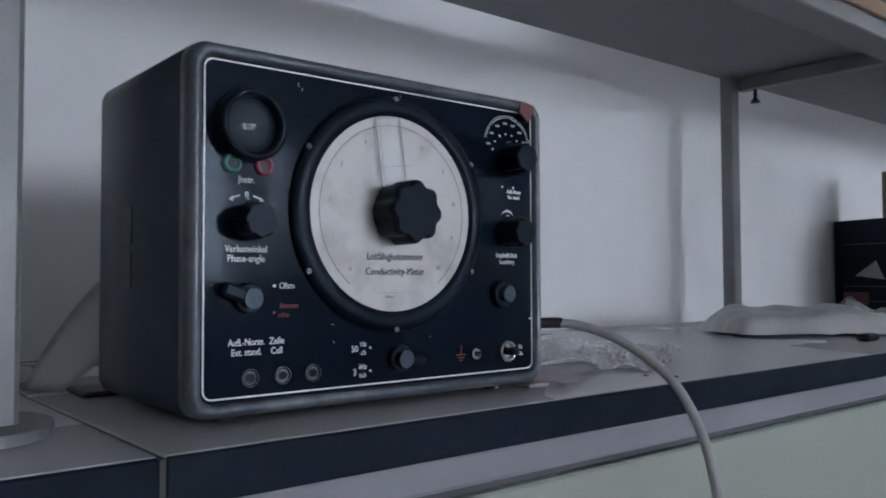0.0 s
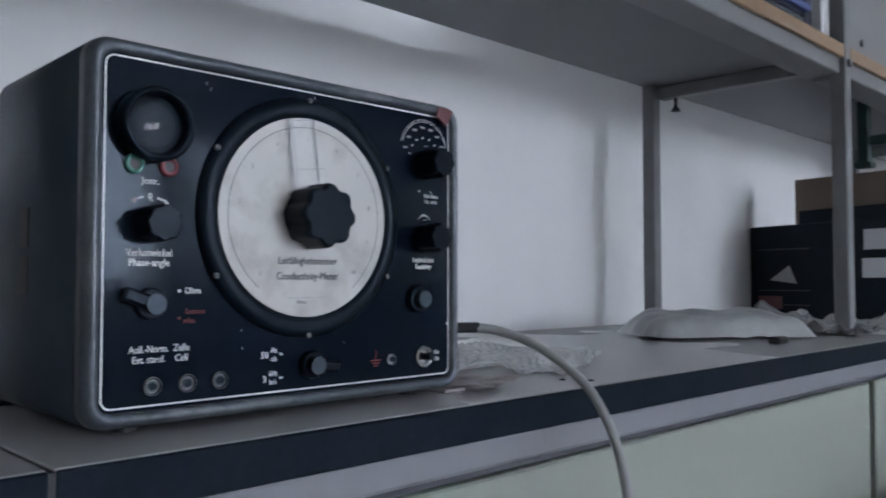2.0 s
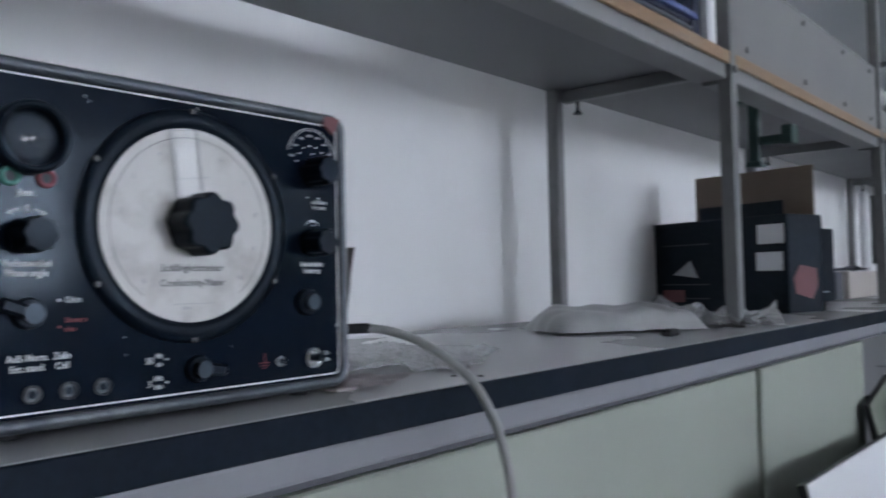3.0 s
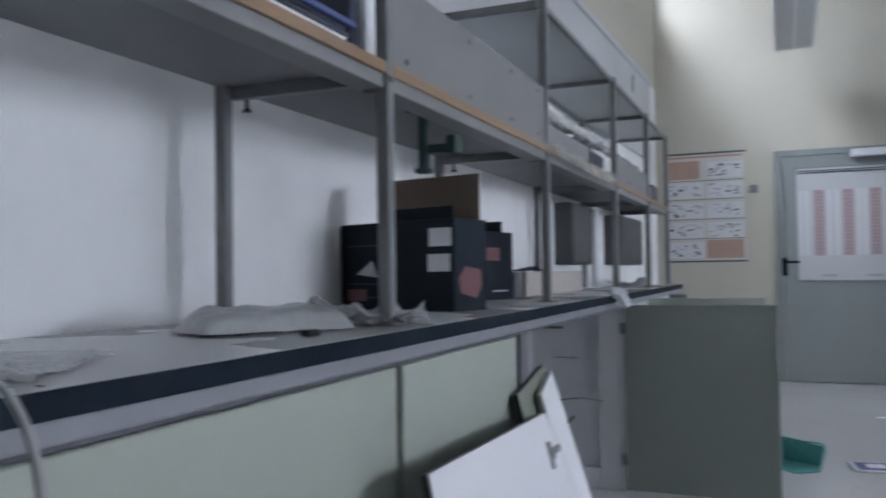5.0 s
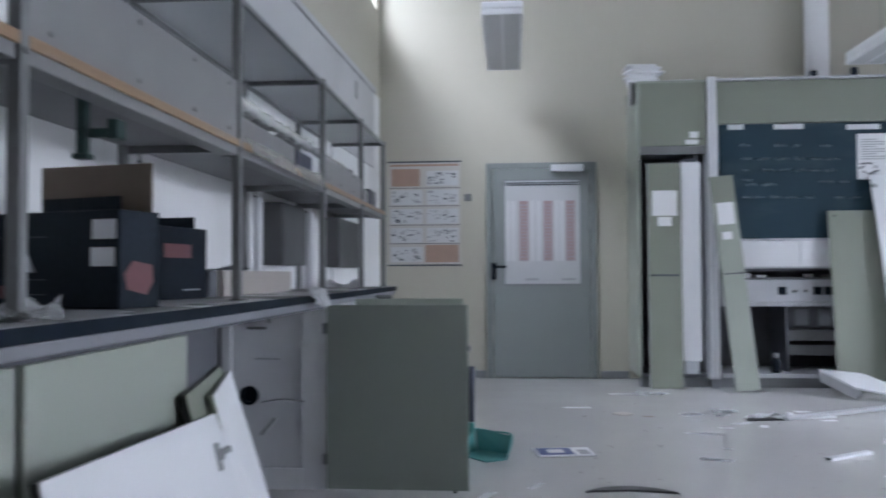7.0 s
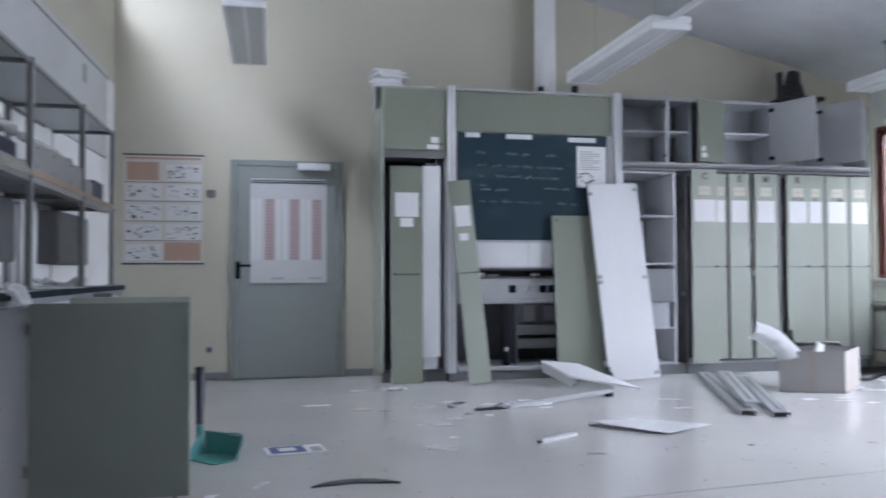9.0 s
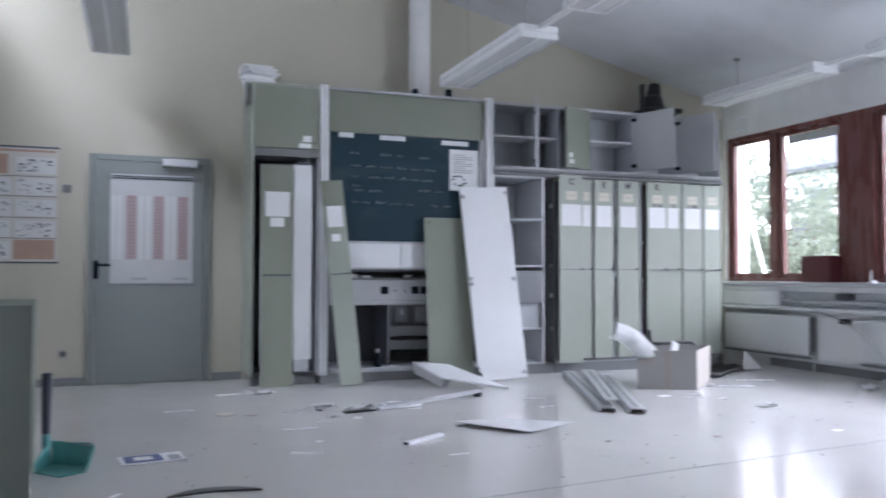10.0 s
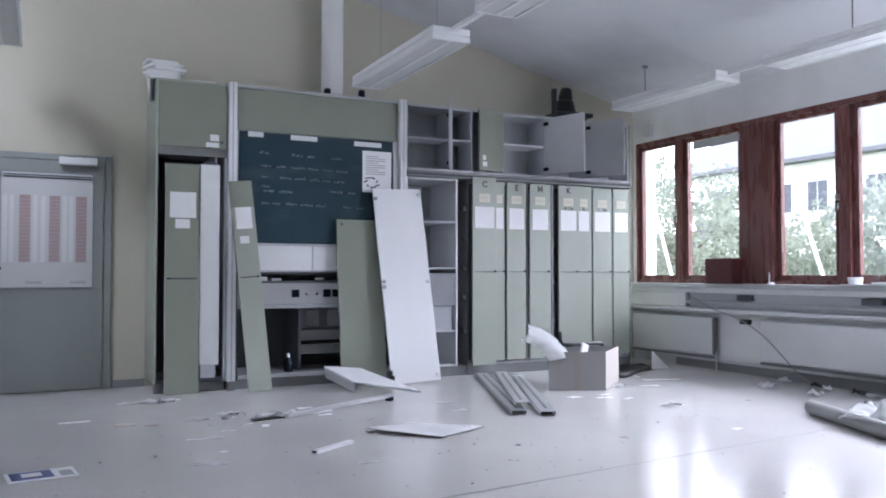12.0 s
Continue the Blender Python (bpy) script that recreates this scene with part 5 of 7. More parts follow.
write("Leitfähigkeitsmesser", DC.y, 1.0275, 0.0062, DARKINK, "dial_lettering", dial, x=XD, squeeze=0.80)
write("Conductivity-Meter", DC.y, 1.0155, 0.0062, DARKINK, "dial_lettering", dial, x=XD, squeeze=0.86)
write("Ohm", DC.y - 0.006, 0.9955, 0.003, PRINT, "dial_lettering", dial, x=XD)
part("fraction_bar", box(XD, XD + 0.0003, DC.y - 0.018, DC.y + 0.018, 0.9985, 0.9990), PRINT, dial)
# clear cursor with its hairline, turned a little
TILT = Matrix.Translation(DC) @ Matrix.Rotation(radians(7), 4, 'X') @ Matrix.Translation(-DC)
cur = part("cursor", box(XD + 0.001, XD + 0.0022, DC.y - 0.0120, DC.y + 0.0120, 1.068, 1.1385, 0.0004, m=TILT), PERSPEX, dial, "clear plastic cursor")
cur.visible_shadow = False
for y, w_ in ((-0.0118, 0.0006), (0.0118, 0.0006), (-0.0085, 0.0003)):
    part("cursor_edge", box(XD + 0.0023, XD + 0.0026, DC.y + y - w_, DC.y + y + w_, 1.068, 1.138, m=TILT), PRINT, cur)
part("hairline", box(XD + 0.0023, XD + 0.0026, DC.y - 0.014, DC.y + 0.018, 1.0995, 1.1001, m=TILT @ Matrix.Rotation(0, 4, 'X')), PRINT, cur)
# stray scratches on the enamel
rng = random.Random(14)
for k in range(9):
    y, z = rng.uniform(0.30, 0.50), rng.choice((rng.uniform(1.145, 1.158), rng.uniform(0.955, 0.975)))
    part("scratch", box(IX + 0.0003, IX + 0.0005, -0.0003, 0.0003, 0, rng.uniform(0.001, 0.003), m=Matrix.Translation((0, y, z)) @ Matrix.Rotation(rng.uniform(-1, 1), 4, 'X')), PRINT, meter)


def fluted(center, r, depth, lobes, amp, seg=84, taper=0.93):
    """A knob with rounded lobes, its axis along +x."""
    own = bmesh.new()
    rows = []
    for h, k in ((0, 1.0), (depth * 0.82, taper + 0.03), (depth * 0.94, taper), (depth, taper - 0.07)):
        row = []
        for i in range(seg):
            a = 2 * math.pi * i / seg
            q = r * k * (1 - amp * (0.5 - 0.5 * math.cos(lobes * a + 0.5)) ** 1.25)
            row.append(own.verts.new((center[0] + h, center[1] + q * math.cos(a), center[2] + q * math.sin(a))))
        rows.append(row)
    for a, b in zip(rows, rows[1:]):
        for i in range(seg):
            j = (i + 1) % seg
            own.faces.new((a[i], a[j], b[j], b[i]))
    own.faces.new(rows[-1])
    bmesh.ops.recalc_face_normals(own, faces=own.faces[:])
    return own


kn = part("dial_knob", fluted((XD + 0.004, DC.y, DC.z), 0.0255, 0.026, 8, 0.13, seg=112, taper=0.96), BLACKPL, meter, "black fluted main knob")
part("skirt", ring((XD, DC.y, DC.z), AX, [(0.022, 0), (0.022, 0.006)], 40), BLACKPL, kn)


def small_knob(y, z, r=0.0128, depth=0.022):
    k = part("knob", fluted((IX + 0.003, y, z), r, depth, 8, 0.10, taper=0.96), BLACKPL, meter, "black fluted knob")
    part("skirt", ring((IX, y, z), AX, [(r * 0.85, 0), (r * 0.85, 0.004)], 32), BLACKPL, k)
    part("index_dot", rod((IX + 0.004, y, z + r * 1.25), (IX + 0.0008, y, z + r * 1.25), 0.0006, seg=6), WHITEINK, k)
    return k


def pointer_knob(y, z, turn, r=0.0112, depth=0.010):
    k = part("selector", rod((IX, y, z), (IX + depth * 0.6, y, z), r, r * 0.92, seg=32, bevel=0.001), BLACKPL, meter, "black pointer knob")
    part("bar", box(-r * 0.5, r * 2.0, -r * 0.42, r * 0.42, 0, depth, 0.002, m=Matrix.Translation((IX + 0.001, y, z)) @ FACE @ pose(0, 0, 0, 0, 0, turn)), BLACKPL, k)
    part("cap", rod((IX + depth + 0.0012, y, z), (IX + depth + 0.0022, y, z), r * 0.62, seg=24), CASE, k)
    return k


# indicator eye
ey = part("indicator_eye", ring((IX, 0.281, 1.118), AX, [(0.0255, 0), (0.0255, 0.012), (0.024, 0.0145), (0.0215, 0.0145), (0.020, 0.012), (0.0195, 0.002)], 48), BLACKPL, meter, "round black magic-eye hood", smooth=True)
part("eye_screen", ring((IX + 0.0005, 0.281, 1.118), AX, [(0.0194, 0.0015), (0.015, 0.004), (0.008, 0.0055), (0.0001, 0.006)], 40), CASE, ey, smooth=True)
part("eye_lens", ring((IX, 0.281, 1.118), AX, [(0.0195, 0.006), (0.016, 0.0095), (0.009, 0.0115), (0.0001, 0.012)], 40), LENSG, ey, "domed glass lens", smooth=True)
# terminals
for y, m_ in ((0.269, GREENPL), (0.2935, REDPL)):
    j = part("terminal", ring((IX, y, 1.091), AX, [(0.0070, 0), (0.0070, 0.0022), (0.0062, 0.0036), (0.0042, 0.0036), (0.0039, 0.0008), (0.0001, 0.0008)], 28), m_, meter, "coloured banana terminal", smooth=True)
    part("hole", rod((IX + 0.0009, y, 1.091), (IX + 0.0015, y, 1.091), 0.0037, seg=16), DARKIN, j)
write("Jnstr.", 0.2805, 1.0800, 0.0048, WHITEINK)
write("0", 0.2805, 1.0695, 0.0048, WHITEINK)
for s in (-1, 1):
    part("arrow", shell([(IX + 0.0005, [(0.2805 + s * 0.005, 1.0695), (0.2805 + s * 0.012, 1.0672), (0.2805 + s * 0.0118, 1.0660), (0.2805 + s * 0.005, 1.0684)]), (IX + 0.0007, [(0.2805 + s * 0.005, 1.0695), (0.2805 + s * 0.012, 1.0672), (0.2805 + s * 0.0118, 1.0660), (0.2805 + s * 0.005, 1.0684)])]), WHITEINK, meter)
    part("arrow_head", shell([(IX + 0.0005, [(0.2805 + s * 0.0135, 1.0655), (0.2805 + s * 0.0105, 1.0685), (0.2805 + s * 0.0102, 1.0645)]), (IX + 0.0007, [(0.2805 + s * 0.0135, 1.0655), (0.2805 + s * 0.0105, 1.0685), (0.2805 + s * 0.0102, 1.0645)])]), WHITEINK, meter)
small_knob(0.2805, 1.0505)
write("Verlustwinkel", 0.2805, 1.0310, 0.0052, WHITEINK, squeeze=0.82)
write("Phase-angle", 0.2805, 1.0243, 0.0052, WHITEINK, squeeze=0.86)
pointer_knob(0.281, 0.9965, 160)
part("dot", rod((IX + 0.0003, 0.3025, 1.005), (IX + 0.0008, 0.3025, 1.005), 0.0012, seg=10), WHITEINK, meter)
write("Ohm", 0.3125, 1.005, 0.0048, WHITEINK)
part("dot", rod((IX + 0.0003, 0.3025, 0.986), (IX + 0.0008, 0.3025, 0.986), 0.001, seg=10), REDINK, meter)
write("Siemens", 0.3145, 0.9905, 0.0040, REDINK, squeeze=0.85)
write("mho", 0.310, 0.984, 0.0040, REDINK)
write("Auß.-Norm.", 0.281, 0.9655, 0.0050, WHITEINK, squeeze=0.82)
write("Ext. stand.", 0.281, 0.9585, 0.0050, WHITEINK, squeeze=0.80)
write("Zelle", 0.3045, 0.9655, 0.0050, WHITEINK, squeeze=0.85)
write("Cell", 0.3045, 0.9585, 0.0050, WHITEINK, squeeze=0.85)


def jack(y, z, r=0.0062, material=STEEL):
    j = part("jack", ring((IX, y, z), AX, [(r, 0), (r, 0.002), (r * 0.93, 0.0026), (r * 0.8, 0.002), (r * 0.78, 0.0008), (0.0001, 0.0008)], 28), BLACKPL, meter, "round socket")
    part("collar", ring((IX + 0.0012, y, z), AX, [(r * 1.02, 0), (r * 1.02, 0.0012), (r * 0.95, 0.0014), (r * 0.93, 0.0)], 28), material, j)
    part("bush", ring((IX + 0.0008, y, z), AX, [(r * 0.60, 0), (r * 0.60, 0.0014), (r * 0.50, 0.0014), (r * 0.48, 0.0003)], 20), CASE, j)
    part("hole", rod((IX + 0.0012, y, z), (IX + 0.0016, y, z), r * 0.45, seg=16), BLACKPL, j)


for y in (0.2835, 0.309, 0.334):
    jack(y, 0.9405)
write("50", 0.3715, 0.9555, 0.0052, WHITEINK)
write("Hz", 0.3795, 0.9590, 0.0040, WHITEINK)
write("c/s", 0.3795, 0.9525, 0.0038, WHITEINK)
part("dot", rod((IX + 0.0003, 0.386, 0.956), (IX + 0.0008, 0.386, 0.956), 0.0010, seg=10), WHITEINK, meter)
write("3", 0.3715, 0.9375, 0.0052, WHITEINK)
write("kHz", 0.3790, 0.9415, 0.0040, WHITEINK, squeeze=0.8)
write("kc/s", 0.3790, 0.9350, 0.0038, WHITEINK, squeeze=0.8)
part("dot", rod((IX + 0.0003, 0.386, 0.938), (IX + 0.0008, 0.386, 0.938), 0.0010, seg=10), WHITEINK, meter)
pointer_knob(0.4135, 0.946, -8)
g = box(IX + 0.0003, IX + 0.0007, 0.4797, 0.4805, 0.945, 0.953)
for w_, z in ((0.0055, 0.9446), (0.0036, 0.9422), (0.0018, 0.94)):
    box(IX + 0.0003, IX + 0.0007, 0.4801 - w_, 0.4801 + w_, z - 0.0004, z + 0.0004, bm=g)
part("earth_symbol", g, REDINK, meter)
jack(0.497, 0.9445, 0.0045, WHITEPL)
mj = part("mains_switch", ring((IX, 0.5345, 0.9445), AX, [(0.0098, 0), (0.0098, 0.003), (0.0085, 0.0045), (0.0072, 0.004), (0.0068, 0.001), (0.0001, 0.001)], 32), CHROME, meter, "chromed mains switch ring")
part("toggle", rod((IX + 0.001, 0.5345, 0.9445), (IX + 0.011, 0.5365, 0.9455), 0.0032, 0.0042), BLACKPL, mj)
write("Ein", 0.5515, 0.9475, 0.0038, WHITEINK, squeeze=0.8)
write("On", 0.5515, 0.9415, 0.0038, WHITEINK, squeeze=0.8)
bu = part("push_button", rod((IX, 0.527, 0.996), (IX + 0.007, 0.527, 0.996), 0.0125, 0.0115, seg=32, bevel=0.001), BLACKPL, meter, "black push button")
part("button_cap", rod((IX + 0.0072, 0.527, 0.996), (IX + 0.013, 0.527, 0.996), 0.0075, seg=24, bevel=0.001), CASE, bu)
small_knob(0.535, 1.0505)
small_knob(0.5365, 1.1165, 0.0135, 0.024)
write("Empfindlichkeit", 0.535, 1.0305, 0.0044, WHITEINK, squeeze=0.70)
write("Sensitivity", 0.535, 1.0245, 0.0044, WHITEINK, squeeze=0.78)
own = bmesh.new()
prev = None
for k in range(21):
    a = radians(50 + 80 * k / 20)
    w_ = 0.0004 + 0.0016 * math.sin(math.pi * k / 20)
    p = (own.verts.new((IX + 0.0005, 0.536 + 0.0195 * math.cos(a) * 0.62, 1.0535 + 0.0165 * math.sin(a))), own.verts.new((IX + 0.0005, 0.536 + 0.0195 * math.cos(a) * 0.62, 1.0535 + (0.0165 + w_) * math.sin(a))))
    if prev:
        own.faces.new((prev[0], p[0], p[1], prev[1]))
    prev = p
part("sensitivity_arc", own, WHITEINK, meter)
for r0 in (0.0270, 0.0288):
    own = bmesh.new()
    prev = None
    for k in range(25):
        a = radians(14 + 152 * k / 24)
        p = (own.verts.new((IX + 0.0005, 0.5365 + r0 * math.cos(a), 1.1285 + r0 * math.sin(a))), own.verts.new((IX + 0.0005, 0.5365 + (r0 + 0.0004) * math.cos(a), 1.1285 + (r0 + 0.0004) * math.sin(a))))
        if prev:
            own.faces.new((prev[0], p[0], p[1], prev[1]))
        prev = p
    part("range_arc", own, WHITEINK, meter)
for k in range(8):
    a = radians(168 - 24 * k)
    part("range_mark", box(IX + 0.0004, IX + 0.0007, -0.0024, 0.0024, -0.0009, 0.0009, m=Matrix.Translation((0, 0.5365 + 0.0238 * math.cos(a), 1.125 + 0.0255 * math.sin(a)))), PRINT, meter)
    part("range_dot", rod((IX + 0.0003, 0.5365 + 0.0185 * math.cos(a), 1.1215 + 0.0195 * math.sin(a)), (IX + 0.0008, 0.5365 + 0.0185 * math.cos(a), 1.1215 + 0.0195 * math.sin(a)), 0.0008, seg=8), WHITEINK, meter)
for dy in (-0.006, 0.008):
    part("range_dot", rod((IX + 0.0003, 0.536 + dy, 1.0925), (IX + 0.0008, 0.536 + dy, 1.0925), 0.0008, seg=8), WHITEINK, meter)
write("Auß.-Norm", 0.5445, 1.0885, 0.0036, WHITEINK, squeeze=0.75)
write("Ext. stand.", 0.5445, 1.0835, 0.0036, WHITEINK, squeeze=0.72)
part("dot", rod((IX + 0.0003, 0.5645, 0.973), (IX + 0.0008, 0.5645, 0.973), 0.0010, seg=8), WHITEINK, meter)

# mains cable leaving the side of the meter and hanging over the bench edge
mc = thing("mains_cable", (0.03, 0.68, BENCH), "grey mains cable hanging from the meter over the bench edge", "cable")
part("strain_relief", tube([(-0.086, 0.5785, 0.966), (-0.078, 0.594, 0.967), (-0.068, 0.611, 0.967)], 0.0052, 14), BLACKRUB, mc, "black rubber sleeve")
part("cord", tube([(-0.070, 0.607, 0.967), (-0.055, 0.624, 0.964), (-0.026, 0.640, 0.953), (0.003, 0.652, 0.934), (0.030, 0.658, 0.910), (0.052, 0.660, 0.873), (0.066, 0.658, 0.831), (0.074, 0.655, 0.78), (0.078, 0.652, 0.70)], 0.0045, 14), CABLEM, mc, smooth=True)

# ---- loose things on the bench ----
own = bmesh.new()
rows = []
for i in range(9):
    t_ = i / 8
    a = Vector((-0.362, 0.203, 0.9095)).lerp(Vector((-0.300, 0.262, 1.020)), t_)
    b = Vector((-0.315, 0.226, 0.9095)).lerp(Vector((-0.272, 0.300, 0.975)), t_)
    bow = 0.010 * math.sin(math.pi * t_)
    rows.append([own.verts.new(a.lerp(b, k / 5) + Vector((-bow, 0, -bow * 0.6 * (k / 5) + 0.6 * bow))) for k in range(6)])
for a, b in zip(rows, rows[1:]):
    for k in range(5):
        own.faces.new((a[k], a[k + 1], b[k + 1], b[k]))
bmesh.ops.solidify(own, geom=own.faces[:], thickness=0.001)
single("leaning_paper_sheet", own, PAPER, "white paper sheet curling up behind the meter", "paper", smooth=True)
single("folder_spine", box(-0.33, -0.27, 0.232, 0.40, BENCH + 0.0005, BENCH + 0.005, 0.002), BLACKRUB, "dark folder edge under the meter", "folder")
own = bmesh.new()
rows = []
for i in range(9):
    lo_ = Vector((-0.33, 0.615, 0.909)).lerp(Vector((-0.205, 0.697, 0.909)), i / 8)
    hi_ = Vector((-0.37, 0.655, 1.052)).lerp(Vector((-0.238, 0.752, 1.058)), i / 8)
    rows.append([own.verts.new(lo_.lerp(hi_, k / 6) + Vector((0.010, -0.012, 0)) * noise.noise(Vector((i * 0.6, k * 0.7, 3.1)))) for k in range(7)])
for a, b in zip(rows, rows[1:]):
    for k in range(6):
        own.faces.new((a[k], a[k + 1], b[k + 1], b[k]))
bmesh.ops.solidify(own, geom=own.faces[:], thickness=0.002)
single("standing_paper_bag", own, CARDG, "grey paper bag standing behind the meter", "bag", smooth=True)
lf = crumple(14, 12, 0.085, 0.085, 0.014, 5, pose(-0.085, 0.610, BENCH + 0.003, 0, 0, 12), freq=12, thick=0.0006)
single("printed_leaflet", lf, mat("pinkish_leaflet", (0.72, 0.66, 0.67), 0.4, var=0.2, big=20, fine=90, bump=0.02), "crumpled pinkish leaflet beside the meter", "leaflet")
single("leaflet_spine", box(-0.088, -0.066, 0.565, 0.592, BENCH + 0.0005, BENCH + 0.004, 0.001, m=None), bpy.data.materials["pinkish_leaflet"], "pinkish leaflet edge under the meter", "leaflet")
own = bmesh.new()
rows = []
for i in range(73):
    row = []
    for j in range(97):
        x, y = i * 0.003, j * 0.003
        q = (((x + 0.006 * (int(y / 0.012) % 2)) % 0.012) - 0.006, (y % 0.012) - 0.006)
        dome = max(0.0, 1 - (q[0] ** 2 + q[1] ** 2) / 0.0053 ** 2)
        lie = 0.016 * max(0.0, noise.noise(Vector((x * 13, y * 13, 4.0)))) + 0.010 * max(0.0, noise.noise(Vector((x * 30, y * 30, 1.0))))
        ragged = 0.012 * noise.noise(Vector((x * 20, y * 20, 7.0)))
        row.append(own.verts.new((x - 0.108 + ragged, y - 0.144 + ragged, 0.001 + lie + 0.004 * dome ** 0.5)))
    rows.append(row)
for a, b in zip(rows, rows[1:]):
    for j in range(96):
        own.faces.new((a[j], a[j + 1], b[j + 1], b[j]))
own.transform(pose(-0.225, 0.835, BENCH + 0.0005, 0, 0, 28))
single("bubble_wrap", own, BUBBLE, "sheet of clear bubble wrap lying beside the meter", "bubble wrap", smooth=True)
for x, y in ((-0.03, 0.735), (-0.055, 0.72)):
    single("crumb", box(x, x + 0.006, y, y + 0.004, BENCH + 0.0004, BENCH + 0.002, 0.0006), BLACKRUB, "small dark crumb on the worktop", "crumb")


def bag_shape(u, v):
    return 0.041 * max(0.0, 1 - (2.0 * u) ** 8) * max(0.0, 1 - (2.0 * v) ** 10) * (1.0 - 0.25 * u) * (1 + 0.22 * noise.noise(Vector((u * 4, v * 5, 2.0))))


single("plastic_bag", crumple(44, 44, 0.18, 0.31, 0.007, 12, pose(-0.265, 1.46, BENCH + 0.003, 0, 0, -36), freq=8, sag=bag_shape), mat("grey_plastic_bag", (0.40, 0.41, 0.41), 0.35, var=0.15, big=12, fine=60, bump=0.2),
       "crumpled grey plastic bag lying on the bench", "bag", smooth=True)
single("clear_film", crumple(24, 20, 0.15, 0.24, 0.085, 31, pose(-0.15, 1.66, BENCH + 0.002, 0, 0, -50), freq=13), FOIL, "crumpled clear film in front of the cartons", "film")
pg = thing("cable_plug", (-0.10, 1.36, BENCH), "small dark plug end lying by the plastic bag", "plug")
part("body", box(-0.112, -0.09, 1.345, 1.385, BENCH + 0.0005, BENCH + 0.013, 0.006, seg=3), BLACKRUB, pg)
part("pin", rod((-0.105, 1.386, BENCH + 0.008), (-0.105, 1.40, BENCH + 0.008), 0.003), CHROME, pg)


# black printed cartons
def carton(m, w, d, h, material, label, category="carton"):
    c = thing("carton", m=m, label=label, category=category)
    t = 0.004
    part("front", box(0, w, 0, t, 0, h, 0.001), material, c, local=True)
    part("back", box(0, w, d - t, d, 0, h, 0.001), material, c, local=True)
    part("side", box(0, t, t, d - t, 0, h, 0.001), material, c, local=True)
    part("side", box(w - t, w, t, d - t, 0, h, 0.001), material, c, local=True)
    part("bottom", box(t, w - t, t, d - t, 0, t), material, c, local=True)
    return c


# carton front faces -y; its long side runs along the bench
k1 = carton(pose(-0.598, 2.340, BENCH + 0.001, 0, 0, -17), 0.45, 0.15, 0.258, BLACKCARD, "open black printed carton with red patches, flap standing up")
part("top_board", box(0.006, 0.444, 0.03, 0.144, 0.249, 0.256), BLACKCARD, k1, local=True)
part("inner_flap", box(0.12, 0.40, 0.060, 0.063, 0.257, 0.300, 0.001), BLACKCARD, k1, local=True)
part("raised_flap", box(0.10, 0.462, 0.07, 0.074, 0.257, 0.392, 0.001, m=pose(0, 0, 0, 0, 0, 6)), CARD, k1, "brown inside of the raised flap", local=True)
part("label", box(0.362, 0.442, -0.002, -0.0005, 0.182, 0.233), WHITEPL, k1, "pale square label", local=True)
part("label", box(0.357, 0.437, -0.002, -0.0005, 0.111, 0.160), WHITEPL, k1, "pale square label", local=True)
part("printed_arrow", prism([(0.07, 0.105), (0.135, 0.145), (0.16, 0.095)], -0.002, -0.0005, m=pose(0, 0, 0, 90, 0, 0) @ Matrix.Translation((0, 0, 0.0025))), PRINT, k1, local=True)
part("red_print", box(0.03, 0.11, -0.002, -0.0005, 0.025, 0.06), DULLRED, k1, local=True)
for z in (0.035, 0.075, 0.19):
    part("print_line", box(0.03, 0.20, -0.0015, -0.0004, z, z + 0.002), DARKP, k1, local=True)
part("red_print", prism([(0.03, 0.05), (0.10, 0.035), (0.125, 0.07), (0.12, 0.115), (0.05, 0.125), (0.02, 0.09)], 0, 0.0015, m=pose(0.4505, 0, 0, 90, 0, 90)), DULLRED, k1, "faded red printed figure", local=True)
k2 = carton(pose(-0.575, 2.90, BENCH + 0.001, 0, 0, -10), 0.18, 0.38, 0.262, BLACKCARD, "second black printed carton behind the first")
part("top_board", box(0.005, 0.175, 0.005, 0.375, 0.252, 0.260), BLACKCARD, k2, local=True)
part("red_print", box(0.1805, 0.182, 0.10, 0.27, 0.15, 0.20), DULLRED, k2, local=True)
part("raised_flap", box(0.01, 0.175, 0.30, 0.304, 0.2605, 0.305, 0.001), BLACKCARD, k2, local=True)
part("print_line", box(0.1805, 0.182, 0.22, 0.33, 0.03, 0.036), PRINT, k2, local=True)
k3 = carton(pose(-0.53, 3.43, BENCH + 0.001, 0, 0, 0), 0.20, 1.02, 0.10, CARDL, "low pale cardboard box beside a shelving post", "box")
part("lid", box(0.002, 0.198, 0.002, 1.018, 0.1005, 0.105), CARDL, k3, local=True)
single("folded_cloth", crumple(14, 12, 0.14, 0.3, 0.03, 17, pose(-0.42, 3.72, BENCH + 0.107, 0, 0, 0), freq=9), DARKP, "dark crumpled cloth on the low box", "cloth", smooth=True)
single("dark_block", box(-0.47, -0.345, 3.31, 3.405, BENCH + 0.0005, BENCH + 0.105, 0.004), DARKIN, "small dark brown block behind the cartons", "block")

